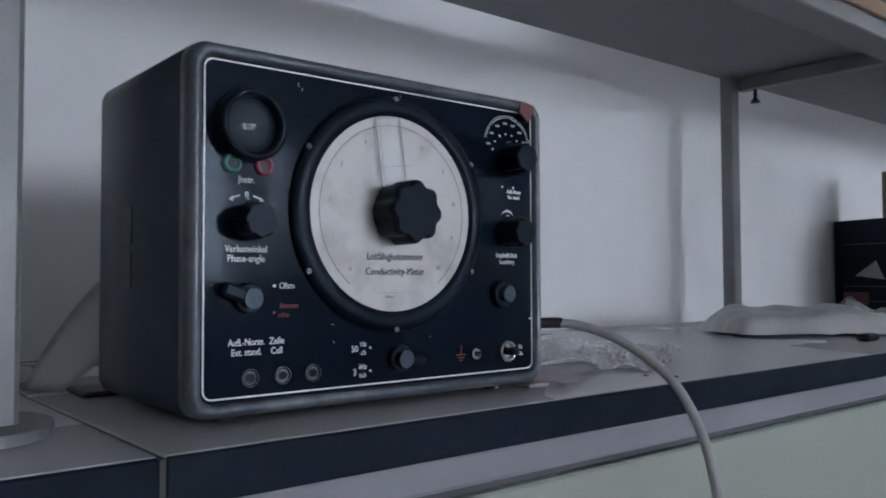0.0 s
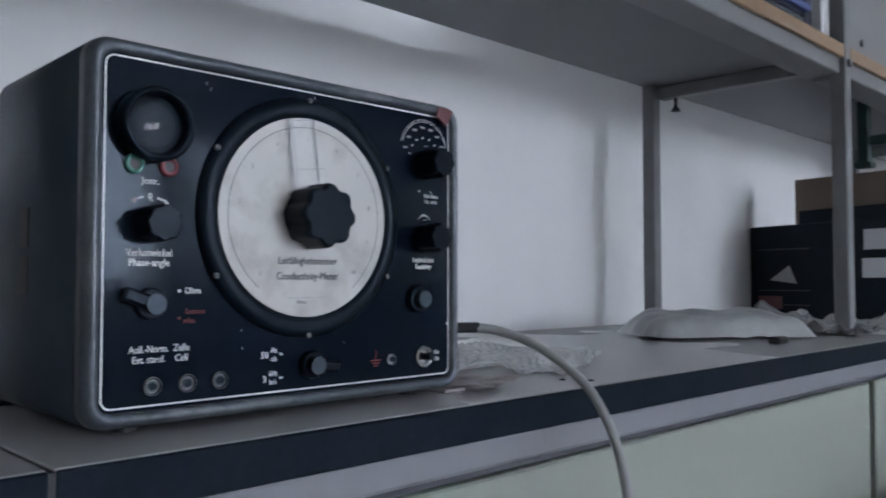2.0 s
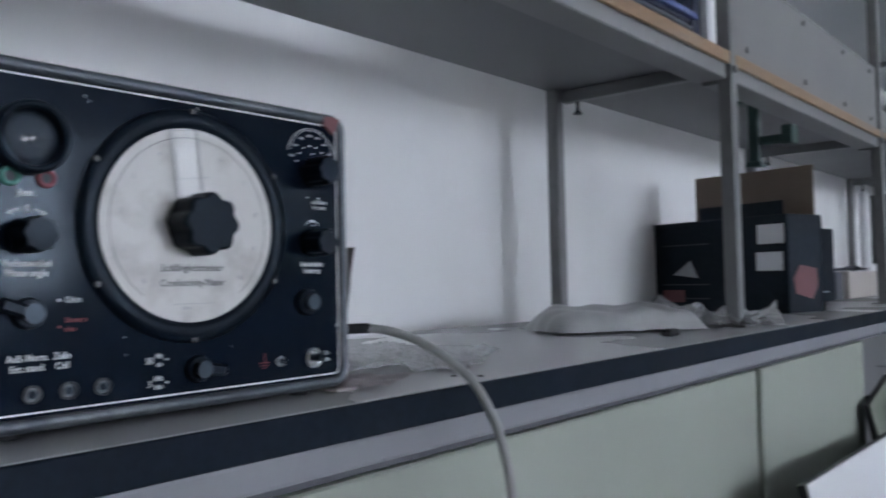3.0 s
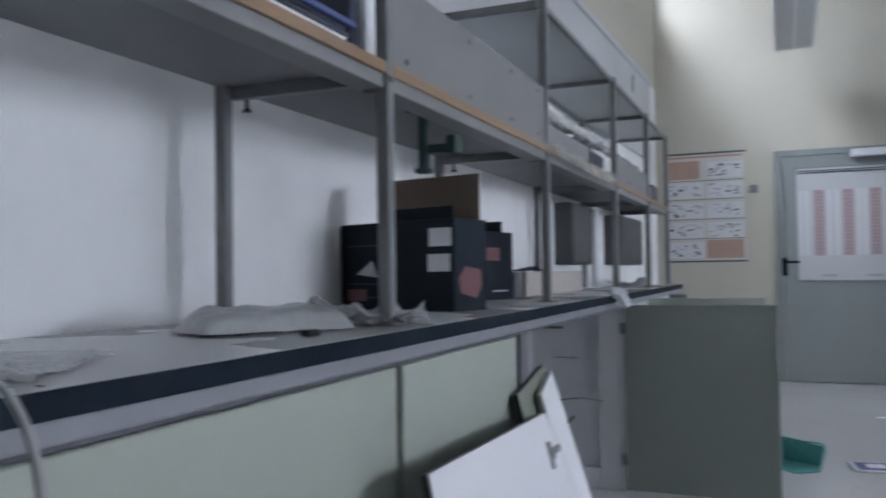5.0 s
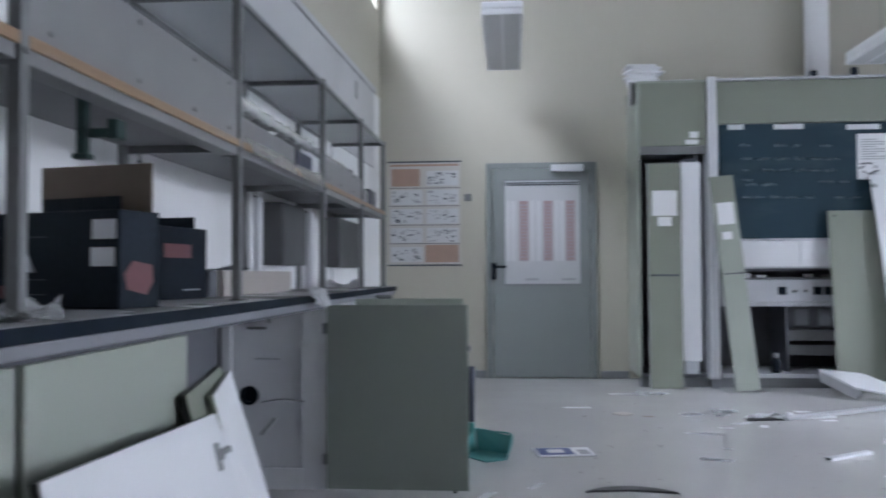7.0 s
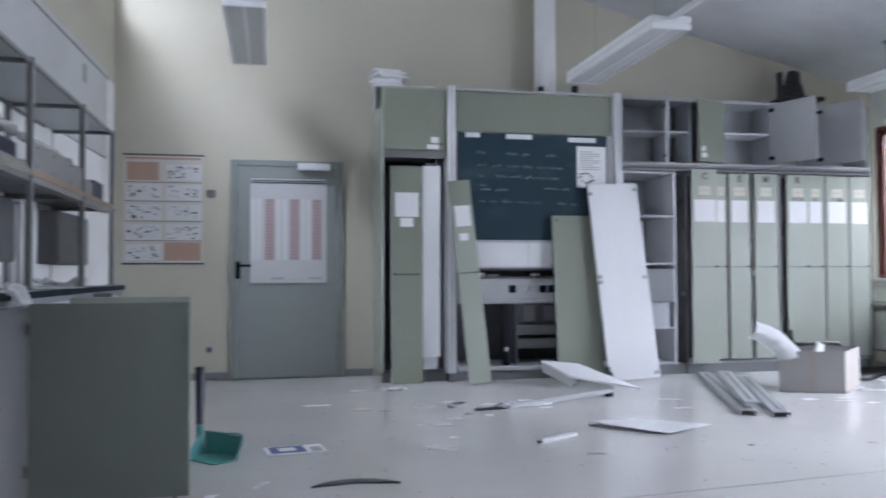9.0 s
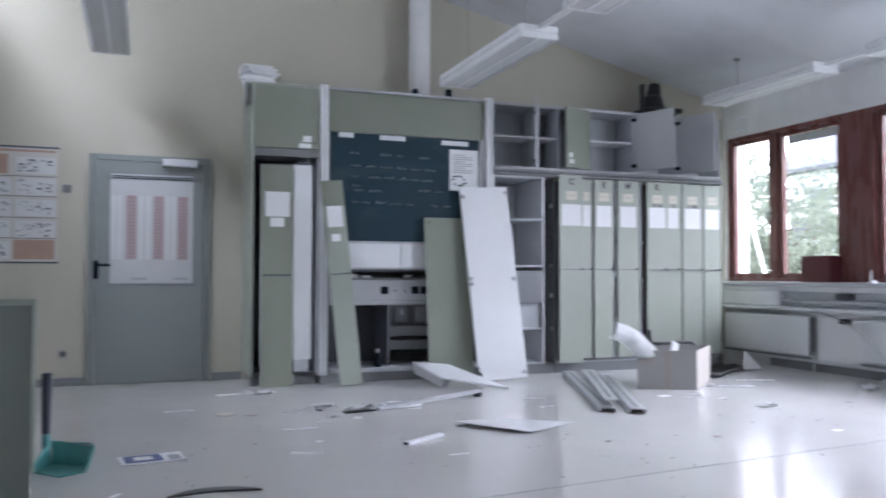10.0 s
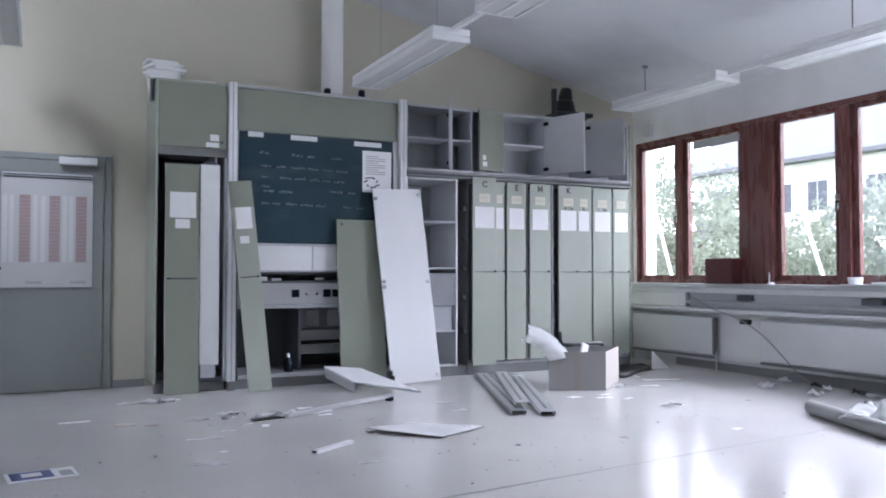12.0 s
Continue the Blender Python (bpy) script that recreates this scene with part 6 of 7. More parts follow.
# grey boards hanging down behind the shelves
for y0, y1 in ((4.60, 5.10), (5.85, 6.70)):
    x = bench_wall_x(y1) + 0.10
    g_ = thing("service_box", (x - 0.1, (y0 + y1) / 2, 1.05), "dark grey metal service box on the wall under the shelf", "box", "grey boxes under the shelf")
    part("body", box(x - 0.14, x, y0, y1, 1.05, 1.40, 0.004), SERVICE, g_)
    part("lid", box(x + 0.0005, x + 0.008, y0 + 0.01, y1 - 0.01, 1.06, 1.39, 0.003), SERVICE, g_)
    for z in (1.09, 1.36):
        part("screw", rod((x + 0.008, y1 - 0.04, z), (x + 0.012, y1 - 0.04, z), 0.008, seg=10), STEEL, g_)
for y in (4.36, 5.34):
    single("white_pipe", rod((bench_wall_x(y) + 0.06, y, BENCH), (bench_wall_x(y) + 0.06, y, 1.40), 0.025), WHITEPL, "white service pipe rising from the bench", "pipe")
single("white_rag", crumple(18, 14, 0.22, 0.5, 0.07, 41, pose(-0.28, 5.55, BENCH + 0.003, 0, 0, 0), freq=8, thick=0.001), FOAM, "white crumpled rag on the bench", "cloth", smooth=True)
single("paper_tissue", crumple(18, 16, 0.10, 0.17, 0.075, 47, pose(0.018, 3.58, BENCH - 0.018, 0, 52, 0), freq=14, thick=0.001), FOAM, "white tissue draped over the bench edge", "tissue", smooth=True)

# clamp hanging under the shelf
cl_ = thing("green_clamp", (-0.194, 2.079, 1.40), "dark green bracket clamp hanging under the shelf", "clamp")
CG = mat("dark_green_enamel", (0.015, 0.045, 0.042), 0.4, var=0.2, big=15, fine=90, bump=0.03)
part("stem", box(-0.209, -0.184, 2.069, 2.094, 1.29, 1.446, 0.003), CG, cl_)
part("top_plate", box(-0.234, -0.164, 2.049, 2.109, 1.436, 1.446, 0.002), CG, cl_)
part("arm", box(-0.184, -0.114, 2.071, 2.091, 1.33, 1.352, 0.003), CG, cl_)
part("jaw", box(-0.126, -0.099, 2.059, 2.104, 1.325, 1.372, 0.003), CG, cl_)
part("foot", box(-0.216, -0.177, 2.064, 2.099, 1.278, 1.291, 0.002), CG, cl_)

# things on the lower shelf
rng = random.Random(8)
mz = 1.4625
for k in range(6):
    h_ = rng.uniform(0.008, 0.016)
    single("magazine", box(-0.37 + rng.uniform(-0.01, 0.01), -0.125 + rng.uniform(-0.012, 0.008), 1.22 + rng.uniform(-0.02, 0.02), 1.58 + rng.uniform(-0.02, 0.02), mz, mz + h_, 0.002), (DARKP, BLUEP, PAPER, DARKP, NAVY, BLUEP)[k],
           "printed magazine lying in a stack on the shelf", "magazine", "magazines on the shelf")
    mz += h_ + 0.0005
single("book_end", box(-0.34, -0.115, 1.615, 1.635, 1.4625, 1.66, 0.003), WHITEPL, "white book end beside the magazines", "book end")
single("dark_binder", box(-0.36, -0.13, 1.57, 1.61, 1.4625, 1.70, 0.004), NAVY, "dark blue binder standing on the shelf", "binder")
for y0, y1, r in ((4.3, 5.2, 0.032),):
    single("rolled_drawing", rod((-0.30, y0, 1.4625 + r), (-0.28, y1, 1.4625 + r), r, seg=20), PAPER, "rolled white drawing lying along the shelf", "roll")
for y0, y1, z1, m_ in ((3.0, 3.86, 1.585, SHELFL), (3.92, 4.18, 1.58, NAVY), (5.32, 5.8, 1.58, SHELFL), (5.85, 6.12, 1.60, NAVY)):
    single("storage_tray", box(-0.42, -0.15, y0, y1, 1.4625, z1, 0.004), m_, "flat storage tray on the shelf", "tray", "trays on the shelf")
for y0 in (1.85, 2.4, 3.1, 3.6, 4.5):
    single("crumpled_foil", crumple(16, 8, 0.16, 0.42, 0.05, y0 * 3, pose(-0.22, y0 + 0.2, 1.588 if 3 < y0 < 4 else 1.4635, 0, 0, 0), freq=12), FOIL, "crumpled clear film on the shelf", "film")


def film_roll(y0, y1, x, z, rad, seed):
    """A loosely rolled length of clear film: a bumpy, uneven tube along the shelf."""
    own = bmesh.new()
    n_, k_ = 44, 12
    rows = []
    for i in range(n_ + 1):
        t = i / n_
        ring_ = []
        for k in range(k_):
            a = 2 * math.pi * k / k_
            q = rad * (0.85 + 0.4 * noise.noise(Vector((t * 16 + seed, math.cos(a) * 1.4, math.sin(a) * 1.4))))
            ring_.append(own.verts.new((x + q * math.cos(a), y0 + (y1 - y0) * t, z + rad * 0.3 * noise.noise(Vector((t * 7, seed, 0))) + q * math.sin(a))))
        rows.append(ring_)
    for a_, b_2 in zip(rows, rows[1:]):
        for k in range(k_):
            own.faces.new((a_[k], a_[(k + 1) % k_], b_2[(k + 1) % k_], b_2[k]))
    own.faces.new(rows[0][::-1])
    own.faces.new(rows[-1])
    return single("film_roll", own, BUBBLE, "loosely rolled clear film lying along the shelf", "film", smooth=True)


film_roll(2.05, 2.90, -0.17, 1.676, 0.026, 1)
film_roll(2.98, 4.16, -0.16, 1.632, 0.030, 2)
film_roll(4.28, 5.22, -0.16, 1.628, 0.024, 3)
for y0, y1 in ((2.99, 3.62), (3.66, 4.14)):
    ds = crumple(8, 26, 0.075, y1 - y0, 0.016, y0 * 2, pose(-0.083, (y0 + y1) / 2, 1.451, 0, 62, 0), freq=13, thick=0.0008)
    single("hanging_film", ds, FOIL, "frayed clear film hanging over the shelf edge", "film", "film over the shelf edge")

# ---- loose doors leaning in front of the open bench bay ----
def slab4(corners, thick):
    """A flat board between four corners, thickened away from its face."""
    own = bmesh.new()
    own.faces.new([own.verts.new(c) for c in corners])
    n_ = (Vector(corners[1]) - Vector(corners[0])).cross(Vector(corners[3]) - Vector(corners[0])).normalized() * thick
    back = [own.verts.new(Vector(c) + n_) for c in corners]
    own.verts.ensure_lookup_table()
    front = own.verts[:4]
    own.faces.new(back[::-1])
    for a in range(4):
        b = (a + 1) % 4
        own.faces.new((front[a], front[b], back[b], back[a]))
    bmesh.ops.recalc_face_normals(own, faces=own.faces[:])
    return own


def taken_off(corners, label, face, rear):
    """A cabinet door leaning on the bench: corners from top near, top far, bottom far, bottom near."""
    mid = sum((Vector(c) for c in corners), Vector()) / 4
    d = thing("removed_cabinet_door", (mid.x, mid.y, 0.0), label, "cabinet door", "cabinet doors taken off")
    part("face", slab4(corners, 0.004), face, d)
    n_ = (Vector(corners[1]) - Vector(corners[0])).cross(Vector(corners[3]) - Vector(corners[0])).normalized()
    part("core", slab4([Vector(c) + n_ * 0.0042 for c in corners], 0.014), rear, d)
    return d, n_


c1 = [(0.100, 1.42, 0.672), (0.065, 2.275, 0.634), (0.225, 2.44, 0.004), (0.27, 1.36, 0.004)]
n1, nv = taken_off(c1, "white cabinet door taken off and leaning askew against the bench", WHITELAM, BLACKRUB)
n2, _ = taken_off([(0.045, 2.315, 0.676), (0.015, 2.53, 0.716), (0.215, 2.60, 0.004), (0.18, 2.452, 0.004)], "narrow white cabinet door leaning behind the other one", WHITELAM, GREEN)
n3, _ = taken_off([(0.012, 2.21, 0.690), (-0.002, 2.50, 0.735), (0.155, 2.56, 0.004), (0.15, 2.28, 0.004)], "narrow grey-green cabinet door leaning on the bench edge", GREEN, BLACKRUB)
ex, ez = (Vector(c1[1]) - Vector(c1[0])).normalized(), (Vector(c1[3]) - Vector(c1[0])).normalized()
for u, v in ((0.80, 0.10), (0.06, 0.10)):
    o = Vector(c1[0]) + ex * u + ez * v
    fr_ = Matrix((ex, -nv, -ez)).transposed().to_4x4()
    fr_.translation = o
    hg = part("hinge", box(-0.011, 0.011, -0.001, 0.009, -0.04, 0.03, 0.002, m=fr_), SKIRT, n1, "dark cup hinge")
    part("hinge_cup", box(-0.004, 0.03, 0.001, 0.012, -0.018, 0.012, 0.004, m=fr_), STEEL, hg)
    part("hinge_arm", box(0.03, 0.085, 0.002, 0.014, -0.008, 0.010, 0.003, m=fr_), SKIRT, hg)

# ---- on the floor ----
dp = thing("dustpan", (0.72, 4.58, 0.0), "teal plastic dustpan with a dark handle leaning on the bench wing", "dustpan")
pan = prism([(0.575, 4.645), (0.70, 4.505), (0.805, 4.575), (0.815, 4.70), (0.64, 4.80)], 0.002, 0.008, bevel=0.001)
for c in ([(0.635, 4.81, 0.118), (0.835, 4.71, 0.105), (0.815, 4.70, 0.004), (0.64, 4.80, 0.004)], [(0.835, 4.71, 0.105), (0.812, 4.57, 0.022), (0.805, 4.575, 0.004), (0.815, 4.70, 0.004)],
          [(0.565, 4.65, 0.025), (0.625, 4.81, 0.118), (0.64, 4.80, 0.004), (0.575, 4.645, 0.004)]):
    merge(pan, slab4(c, 0.004))
part("pan", pan, TEAL, dp)
part("rim", tube([(0.565, 4.65, 0.026), (0.60, 4.735, 0.085), (0.632, 4.812, 0.119), (0.735, 4.765, 0.114), (0.836, 4.712, 0.106), (0.813, 4.57, 0.024)], 0.005, 8), TEAL, dp)
part("socket", rod((0.612, 4.80, 0.09), (0.609, 4.80, 0.16), 0.022, 0.02, seg=16), TEAL, dp)
part("handle", rod((0.609, 4.80, 0.161), (0.606, 4.84, 0.47), 0.019, 0.026, seg=18, bevel=0.004), NAVY, dp)

mg = thing("magazine_on_floor", (1.12, 4.78, 0.0), "blue and white printed magazine lying on the floor", "magazine")
mm = pose(1.12, 4.77, 0.002, 0, 0, 8)
part("pages", box(-0.16, 0.16, -0.10, 0.10, 0, 0.008, 0.002, m=mm), PAPER, mg)
part("cover_print", box(-0.14, 0.05, -0.085, 0.085, 0.0085, 0.0095, m=mm), BLUEP, mg)
part("cover_field", box(-0.09, 0.0, -0.04, 0.04, 0.0098, 0.0106, m=mm), PAPER, mg)
part("cover_print", box(0.08, 0.14, -0.085, 0.03, 0.0085, 0.0095, m=mm), PRINT, mg)
arc = [(1.375 + 0.25 * math.cos(radians(145 - 110 * k / 16)), 3.80 + 0.25 * math.sin(radians(145 - 110 * k / 16))) for k in range(17)]
single("rubber_strip", prism([(x, y) for x, y in arc] + [(1.56, 3.955), (1.375, 3.985), (1.19, 3.955)], 0.001, 0.010), SERVICE, "flat dark crescent of rubber lying on the floor", "strip")

# cardboard box with foam wrap
cb = thing("cardboard_box", (5.6, 6.2, 0.0), "open greyish cardboard box with white foam wrap sticking out", "cardboard box")
A, B_, C_ = Vector((5.07, 6.17)), Vector((5.52, 5.95)), Vector((6.00, 6.38))
D_ = A + (C_ - B_)
HB = 0.335


def wall_strip(p, q, t=0.006, z1=HB):
    d = (q - p).normalized()
    n_ = Vector((-d.y, d.x)) * t
    return prism([tuple(p), tuple(q), tuple(q + n_), tuple(p + n_)], 0.001, z1)


part("front_wall", wall_strip(A, B_), CARDG, cb)
# window-facing wall in paler card: its lit side is put into the colour
part("side_wall", wall_strip(B_, C_), CARDL, cb)
part("back_wall", wall_strip(C_, D_), CARDG, cb)
part("side_wall", wall_strip(D_, A), CARDG, cb)
part("bottom", prism([tuple(A), tuple(B_), tuple(C_), tuple(D_)], 0.0005, 0.006), CARDG, cb)
mid = (A + B_) / 2
dd = (B_ - A).normalized()
nn = Vector((dd.y, -dd.x)) * 0.002
part("tape", prism([tuple(mid - dd * 0.03), tuple(mid + dd * 0.03), tuple(mid + dd * 0.03 + nn), tuple(mid - dd * 0.03 + nn)], 0.002, HB - 0.001), TAPE, cb, "dull grey-brown parcel tape")
pc = Vector((*(A + dd * 0.09 + nn), 0.26))
part("printed_mark", ring(pc, (nn.x, nn.y, 0), [(0.04, 0.0), (0.04, 0.0008), (0.030, 0.0008), (0.030, 0.0)], 24), TAPE, cb)
own = bmesh.new()
rows = []
for i in range(9):
    f_ = i / 8
    hi_ = Vector((5.30, 6.16, 0.30)).lerp(Vector((4.835, 6.12, 0.585)), f_) + Vector((0, 0, 0.055 * math.sin(math.pi * f_)))
    lo_ = Vector((5.06, 6.13, 0.26)).lerp(Vector((4.74, 6.08, 0.455)), f_) + Vector((0, 0, 0.03 * math.sin(math.pi * f_)))
    rows.append([own.verts.new(hi_.lerp(lo_, k / 5) + Vector((0, -0.05 * math.sin(math.pi * k / 5) + 0.02 * noise.noise(Vector((i * 0.9, k * 0.8, 5.0))), 0))) for k in range(6)])
for a, b in zip(rows, rows[1:]):
    for k in range(5):
        own.faces.new((a[k], a[k + 1], b[k + 1], b[k]))
bmesh.ops.solidify(own, geom=own.faces[:], thickness=0.03)
bmesh.ops.subdivide_edges(own, edges=own.edges[:], cuts=1, use_grid_fill=True)
single("foam_wrap", own, FOAM, "curled white foam wrap sticking out of the box", "packing foam", smooth=True)
single("foam_scrap", box(-0.05, 0.05, -0.01, 0.01, 0, 0.10, 0.004, m=pose(5.48, 6.22, 0.29, 0, 18, 20)), FOAM, "small white foam scrap in the box", "packing foam")
bh = thing("black_hose", (6.2, 6.7, 0.0), "black hose looped round the box and across the floor", "hose")
part("hose", tube([(5.50, 6.62, 0.47), (5.51, 6.60, 0.36), (5.62, 6.58, 0.345), (5.95, 6.66, 0.34), (6.06, 6.70, 0.30), (6.08, 6.66, 0.08), (6.22, 6.58, 0.014), (6.62, 6.85, 0.019), (7.0, 7.0, 0.019)], 0.018, 10), BLACKRUB, bh, smooth=True)
bs = crumple(12, 10, 0.8, 0.5, 0.03, 61, pose(6.75, 7.25, 0.002, 0, 0, 12), freq=5, thick=0.002)
single("black_film", bs, BLACKRUB, "black plastic film spread on the floor by the wall", "film", smooth=True)
single("white_wedge", prism([(0, 0), (0.26, 0), (0.0, 0.20)], 0, 0.012, m=pose(6.86, 6.93, 0.014, 90, 0, 8)), FOAM, "white wedge-shaped foam scrap by the hose", "packing foam")

# aluminium channels
for k, (p, q) in enumerate((((4.19, 5.22), (5.02, 7.28)), ((4.36, 5.10), (5.26, 7.00)), ((4.27, 5.30), (5.13, 7.12)))):
    p, q = Vector(p), Vector(q)
    L_ = (q - p).length * (0.93 if k == 2 else 1)
    ang = math.degrees(math.atan2(q.y - p.y, q.x - p.x))
    ch = thing("metal_channel", m=pose(p.x, p.y, 0.002 + 0.042 * (k == 2), 0, 0, ang), label="grey galvanised U-channel lying on the floor", category="channel", group="loose metal channels")
    part("web", box(0, L_, -0.055, 0.055, 0.030, 0.034, 0.001), ALU, ch, local=True)
    part("flange", box(0, L_, -0.055, -0.051, 0, 0.0295, 0.001), ALU, ch, local=True)
    part("flange", box(0, L_, 0.051, 0.055, 0, 0.0295, 0.001), ALU, ch, local=True)
    part("slot", box(0.12, L_ - 0.12, -0.012, 0.012, 0.0343, 0.0352), SKIRT, ch, local=True)

# broken board: a sloping sheet with its edge strip still on
vb2 = thing("broken_board", (3.6, 6.8, 0.0), "white melamine board with a grey edge strip propped on the floor", "board")
part("sheet", slab4([(3.36, 7.15, 0.200), (3.68, 7.09, 0.172), (4.00, 6.50, 0.022), (3.50, 6.80, 0.098)], 0.016), WHITELAM, vb2)
part("edge_strip", slab4([(3.362, 7.145, 0.180), (3.502, 6.798, 0.078), (3.512, 6.80, 0.002), (3.372, 7.147, 0.095)], 0.016), GREYLAM, vb2)
part("rear_leg", box(3.60, 3.63, 6.98, 7.06, 0.002, 0.150), GREYLAM, vb2)
ls = thing("long_slat", (3.1, 6.1, 0.0), "long pale grey slat with a dark end lying on the floor", "slat")
p, q = Vector((2.66, 5.84)), Vector((3.63, 6.25))
ang = math.degrees(math.atan2(q.y - p.y, q.x - p.x))
part("slat", box(0, (q - p).length, -0.025, 0.025, 0, 0.024, 0.002, m=pose(p.x, p.y, 0.004, 0, -1.6, ang)), GREYLAM, ls)
part("end_block", box(-0.05, 0.0, -0.025, 0.025, 0, 0.04, 0.004, m=pose(q.x, q.y, 0.001, 0, 0, ang)), BLACKPL, ls)
s2 = thing("short_slat", (2.7, 5.9, 0.0), "short pale slat broken off beside the long one", "slat")
part("slat", box(0, 0.42, -0.045, 0.045, 0, 0.014, 0.002, m=pose(2.62, 5.90, 0.002, 0, 0, 14)), WHITELAM, s2)
part("dark_strip", box(0, 0.30, -0.03, 0.03, 0, 0.01, 0.002, m=pose(2.42, 5.84, 0.001, 0, 0, 10)), BLACKRUB, s2)
own = prism([(2.98, 5.12), (3.32, 4.70), (3.74, 4.92), (3.35, 5.22)], 0.02, 0.024)
for v in own.verts:
    v.co.z += 0.012 * math.sin(v.co.x * 3)
single("thin_white_board", own, WHITELAM, "thin white board lying on the floor", "board")
for x, y, z in ((2.98, 5.10, 0.02), (3.6, 4.95, 0.012)):
    single("board_prop", box(x, x + 0.05, y - 0.02, y + 0.02, 0.0005, 0.018, 0.003), PAPER, "scrap under the thin board", "scrap")
tr = thing("trunking_piece", (2.64, 4.75, 0.0), "short piece of white plastic trunking on the floor", "trunking")
part("trunking", box(0, 0.34, -0.02, 0.02, 0, 0.018, 0.002, m=pose(2.50, 4.66, 0.001, 0, 0, 33)), WHITEPL, tr)
part("open_end", box(-0.001, 0.001, -0.015, 0.015, 0.003, 0.015, m=pose(2.499, 4.66, 0.001, 0, 0, 33)), BLACKPL, tr)
# roll with film, and scraps under the window
rl = thing("white_roll", (5.8, 3.8, 0.0), "long white roll of sheeting lying on the floor", "roll")
part("roll", rod((6.10, 4.32, 0.054), (5.56, 3.03, 0.054), 0.051, seg=28), CABLEM, rl, smooth=False)
part("core", rod((6.104, 4.33, 0.054), (6.099, 4.318, 0.054), 0.035, seg=20), DARKP, rl)
single("draped_film", crumple(26, 22, 0.42, 0.7, 0.15, 71, pose(6.17, 3.80, 0.03, 0, 8, -66), freq=6, thick=0.001), FOAM, "white plastic film draped by the roll", "film", smooth=True)
rng = random.Random(21)
for k in range(7):
    single("debris_lump", crumple(8, 8, rng.uniform(0.08, 0.22), rng.uniform(0.06, 0.16), 0.07, 80 + k, pose(7.0 + rng.uniform(-0.1, 0.35), 4.6 + k * 0.17, 0.002, 0, 0, rng.uniform(0, 180)), freq=14, thick=0.001), (FOAM, DARKP, PAPER)[k % 3], "crumpled scrap under the radiator", "debris", "scraps under the radiator")
# papers and flakes; two long strips by the box paint sun patches
for x, y, a, w, d, m_ in ((1.92, 4.64, -20, 0.17, 0.06, PAPER), (2.02, 5.35, -5, 0.22, 0.05, PAPER), (2.10, 6.05, 20, 0.16, 0.10, PAPER), (2.70, 4.33, 5, 0.12, 0.03, PAPER),
                          (2.05, 4.92, 30, 0.05, 0.03, PAPER), (1.78, 5.95, 10, 0.08, 0.04, CARD), (1.75, 7.0, 8, 0.22, 0.08, PAPER), (2.05, 7.05, -15, 0.14, 0.09, PAPER), (2.95, 5.85, 0, 0.10, 0.04, PAPER),
                          (5.05, 5.75, 10, 0.12, 0.07, PAPER), (5.25, 5.62, -12, 0.13, 0.06, PAPER), (5.4, 5.5, 20, 0.10, 0.06, PAPER), (5.95, 6.05, -22, 0.42, 0.10, PAPER), (6.45, 6.3, -18, 0.36, 0.09, PAPER),
                          (5.45, 5.05, 15, 0.16, 0.12, FOAM), (5.72, 6.02, 40, 0.12, 0.09, FOAM), (6.35, 6.55, 60, 0.06, 0.05, FOAM), (3.9, 5.6, 12, 0.14, 0.05, PAPER), (4.0, 6.0, -20, 0.16, 0.07, PAPER), (1.32, 6.3, 0, 0.2, 0.05, PAPER),
                          (5.2, 4.15, 10, 0.07, 0.05, PAPER), (2.35, 5.72, 35, 0.14, 0.07, PAPER), (2.50, 5.95, -30, 0.12, 0.06, PAPER), (2.28, 5.95, 10, 0.10, 0.05, FOAM), (2.46, 5.62, 70, 0.09, 0.05, PAPER), (2.2, 5.55, -12, 0.09, 0.03, PAPER), (5.35, 5.75, 5, 0.10, 0.05, PAPER), (2.9, 6.2, 15, 0.12, 0.05, PAPER), (4.35, 4.25, 10, 0.06, 0.03, CARD), (6.2, 5.0, 10, 0.05, 0.04, DARKP), (0.95, 4.05, 60, 0.12, 0.03, PAPER), (0.72, 3.86, 70, 0.13, 0.05, PAPER), (3.65, 4.35, 50, 0.05, 0.03, DARKP)):
    lump = m_ is FOAM
    single("paper_scrap_or_sun_patch" if not lump else "foam_lump", crumple(7, 5, w, d, 0.05 if lump else 0.008, x * 5 + y, pose(x, y, 0.0015, 0, 0, a), freq=9, thick=0.0012), m_, "torn paper scrap on the floor; two long ones stand in for sun patches" if not lump else "crumpled white foam lump on the floor", "scrap", "paper scraps on the floor")
for x, y, a, w, d in ((1.95, 6.95, 12, 0.24, 0.10), (2.33, 6.12, 24, 0.18, 0.09), (2.62, 5.98, 10, 0.30, 0.10)):
    single("crumpled_paper", crumple(12, 9, w, d, 0.045, x * 3 + y, pose(x, y, 0.0015, 0, 0, a), freq=11, thick=0.001), PAPER, "crumpled torn white paper lying on the floor", "paper", "crumpled papers on the floor")
single("tan_disc", rod((1.62, 6.05, 0.0008), (1.62, 6.05, 0.006), 0.07, 0.066, seg=24), CARDL, "flat tan cardboard disc on the floor", "disc")
# fine dirt
own = bmesh.new()
rng = random.Random(5)
for k in range(300):
    x, y = rng.uniform(0.7, 7.2), rng.uniform(2.5, 7.3)
    s_ = rng.uniform(0.002, 0.006)
    box(-s_, s_, -s_ * 0.6, s_ * 0.6, 0, s_ * 0.5, m=pose(x, y, 0.0005, 0, 0, rng.uniform(0, 180)), bm=own)
tagged(part("floor_grit", own, mat("grit", (0.33, 0.31, 0.30), 0.9, var=0.4, big=9, fine=60, bump=0)), "fine grit and plaster crumbs on the floor", "grit", kind="stuff")

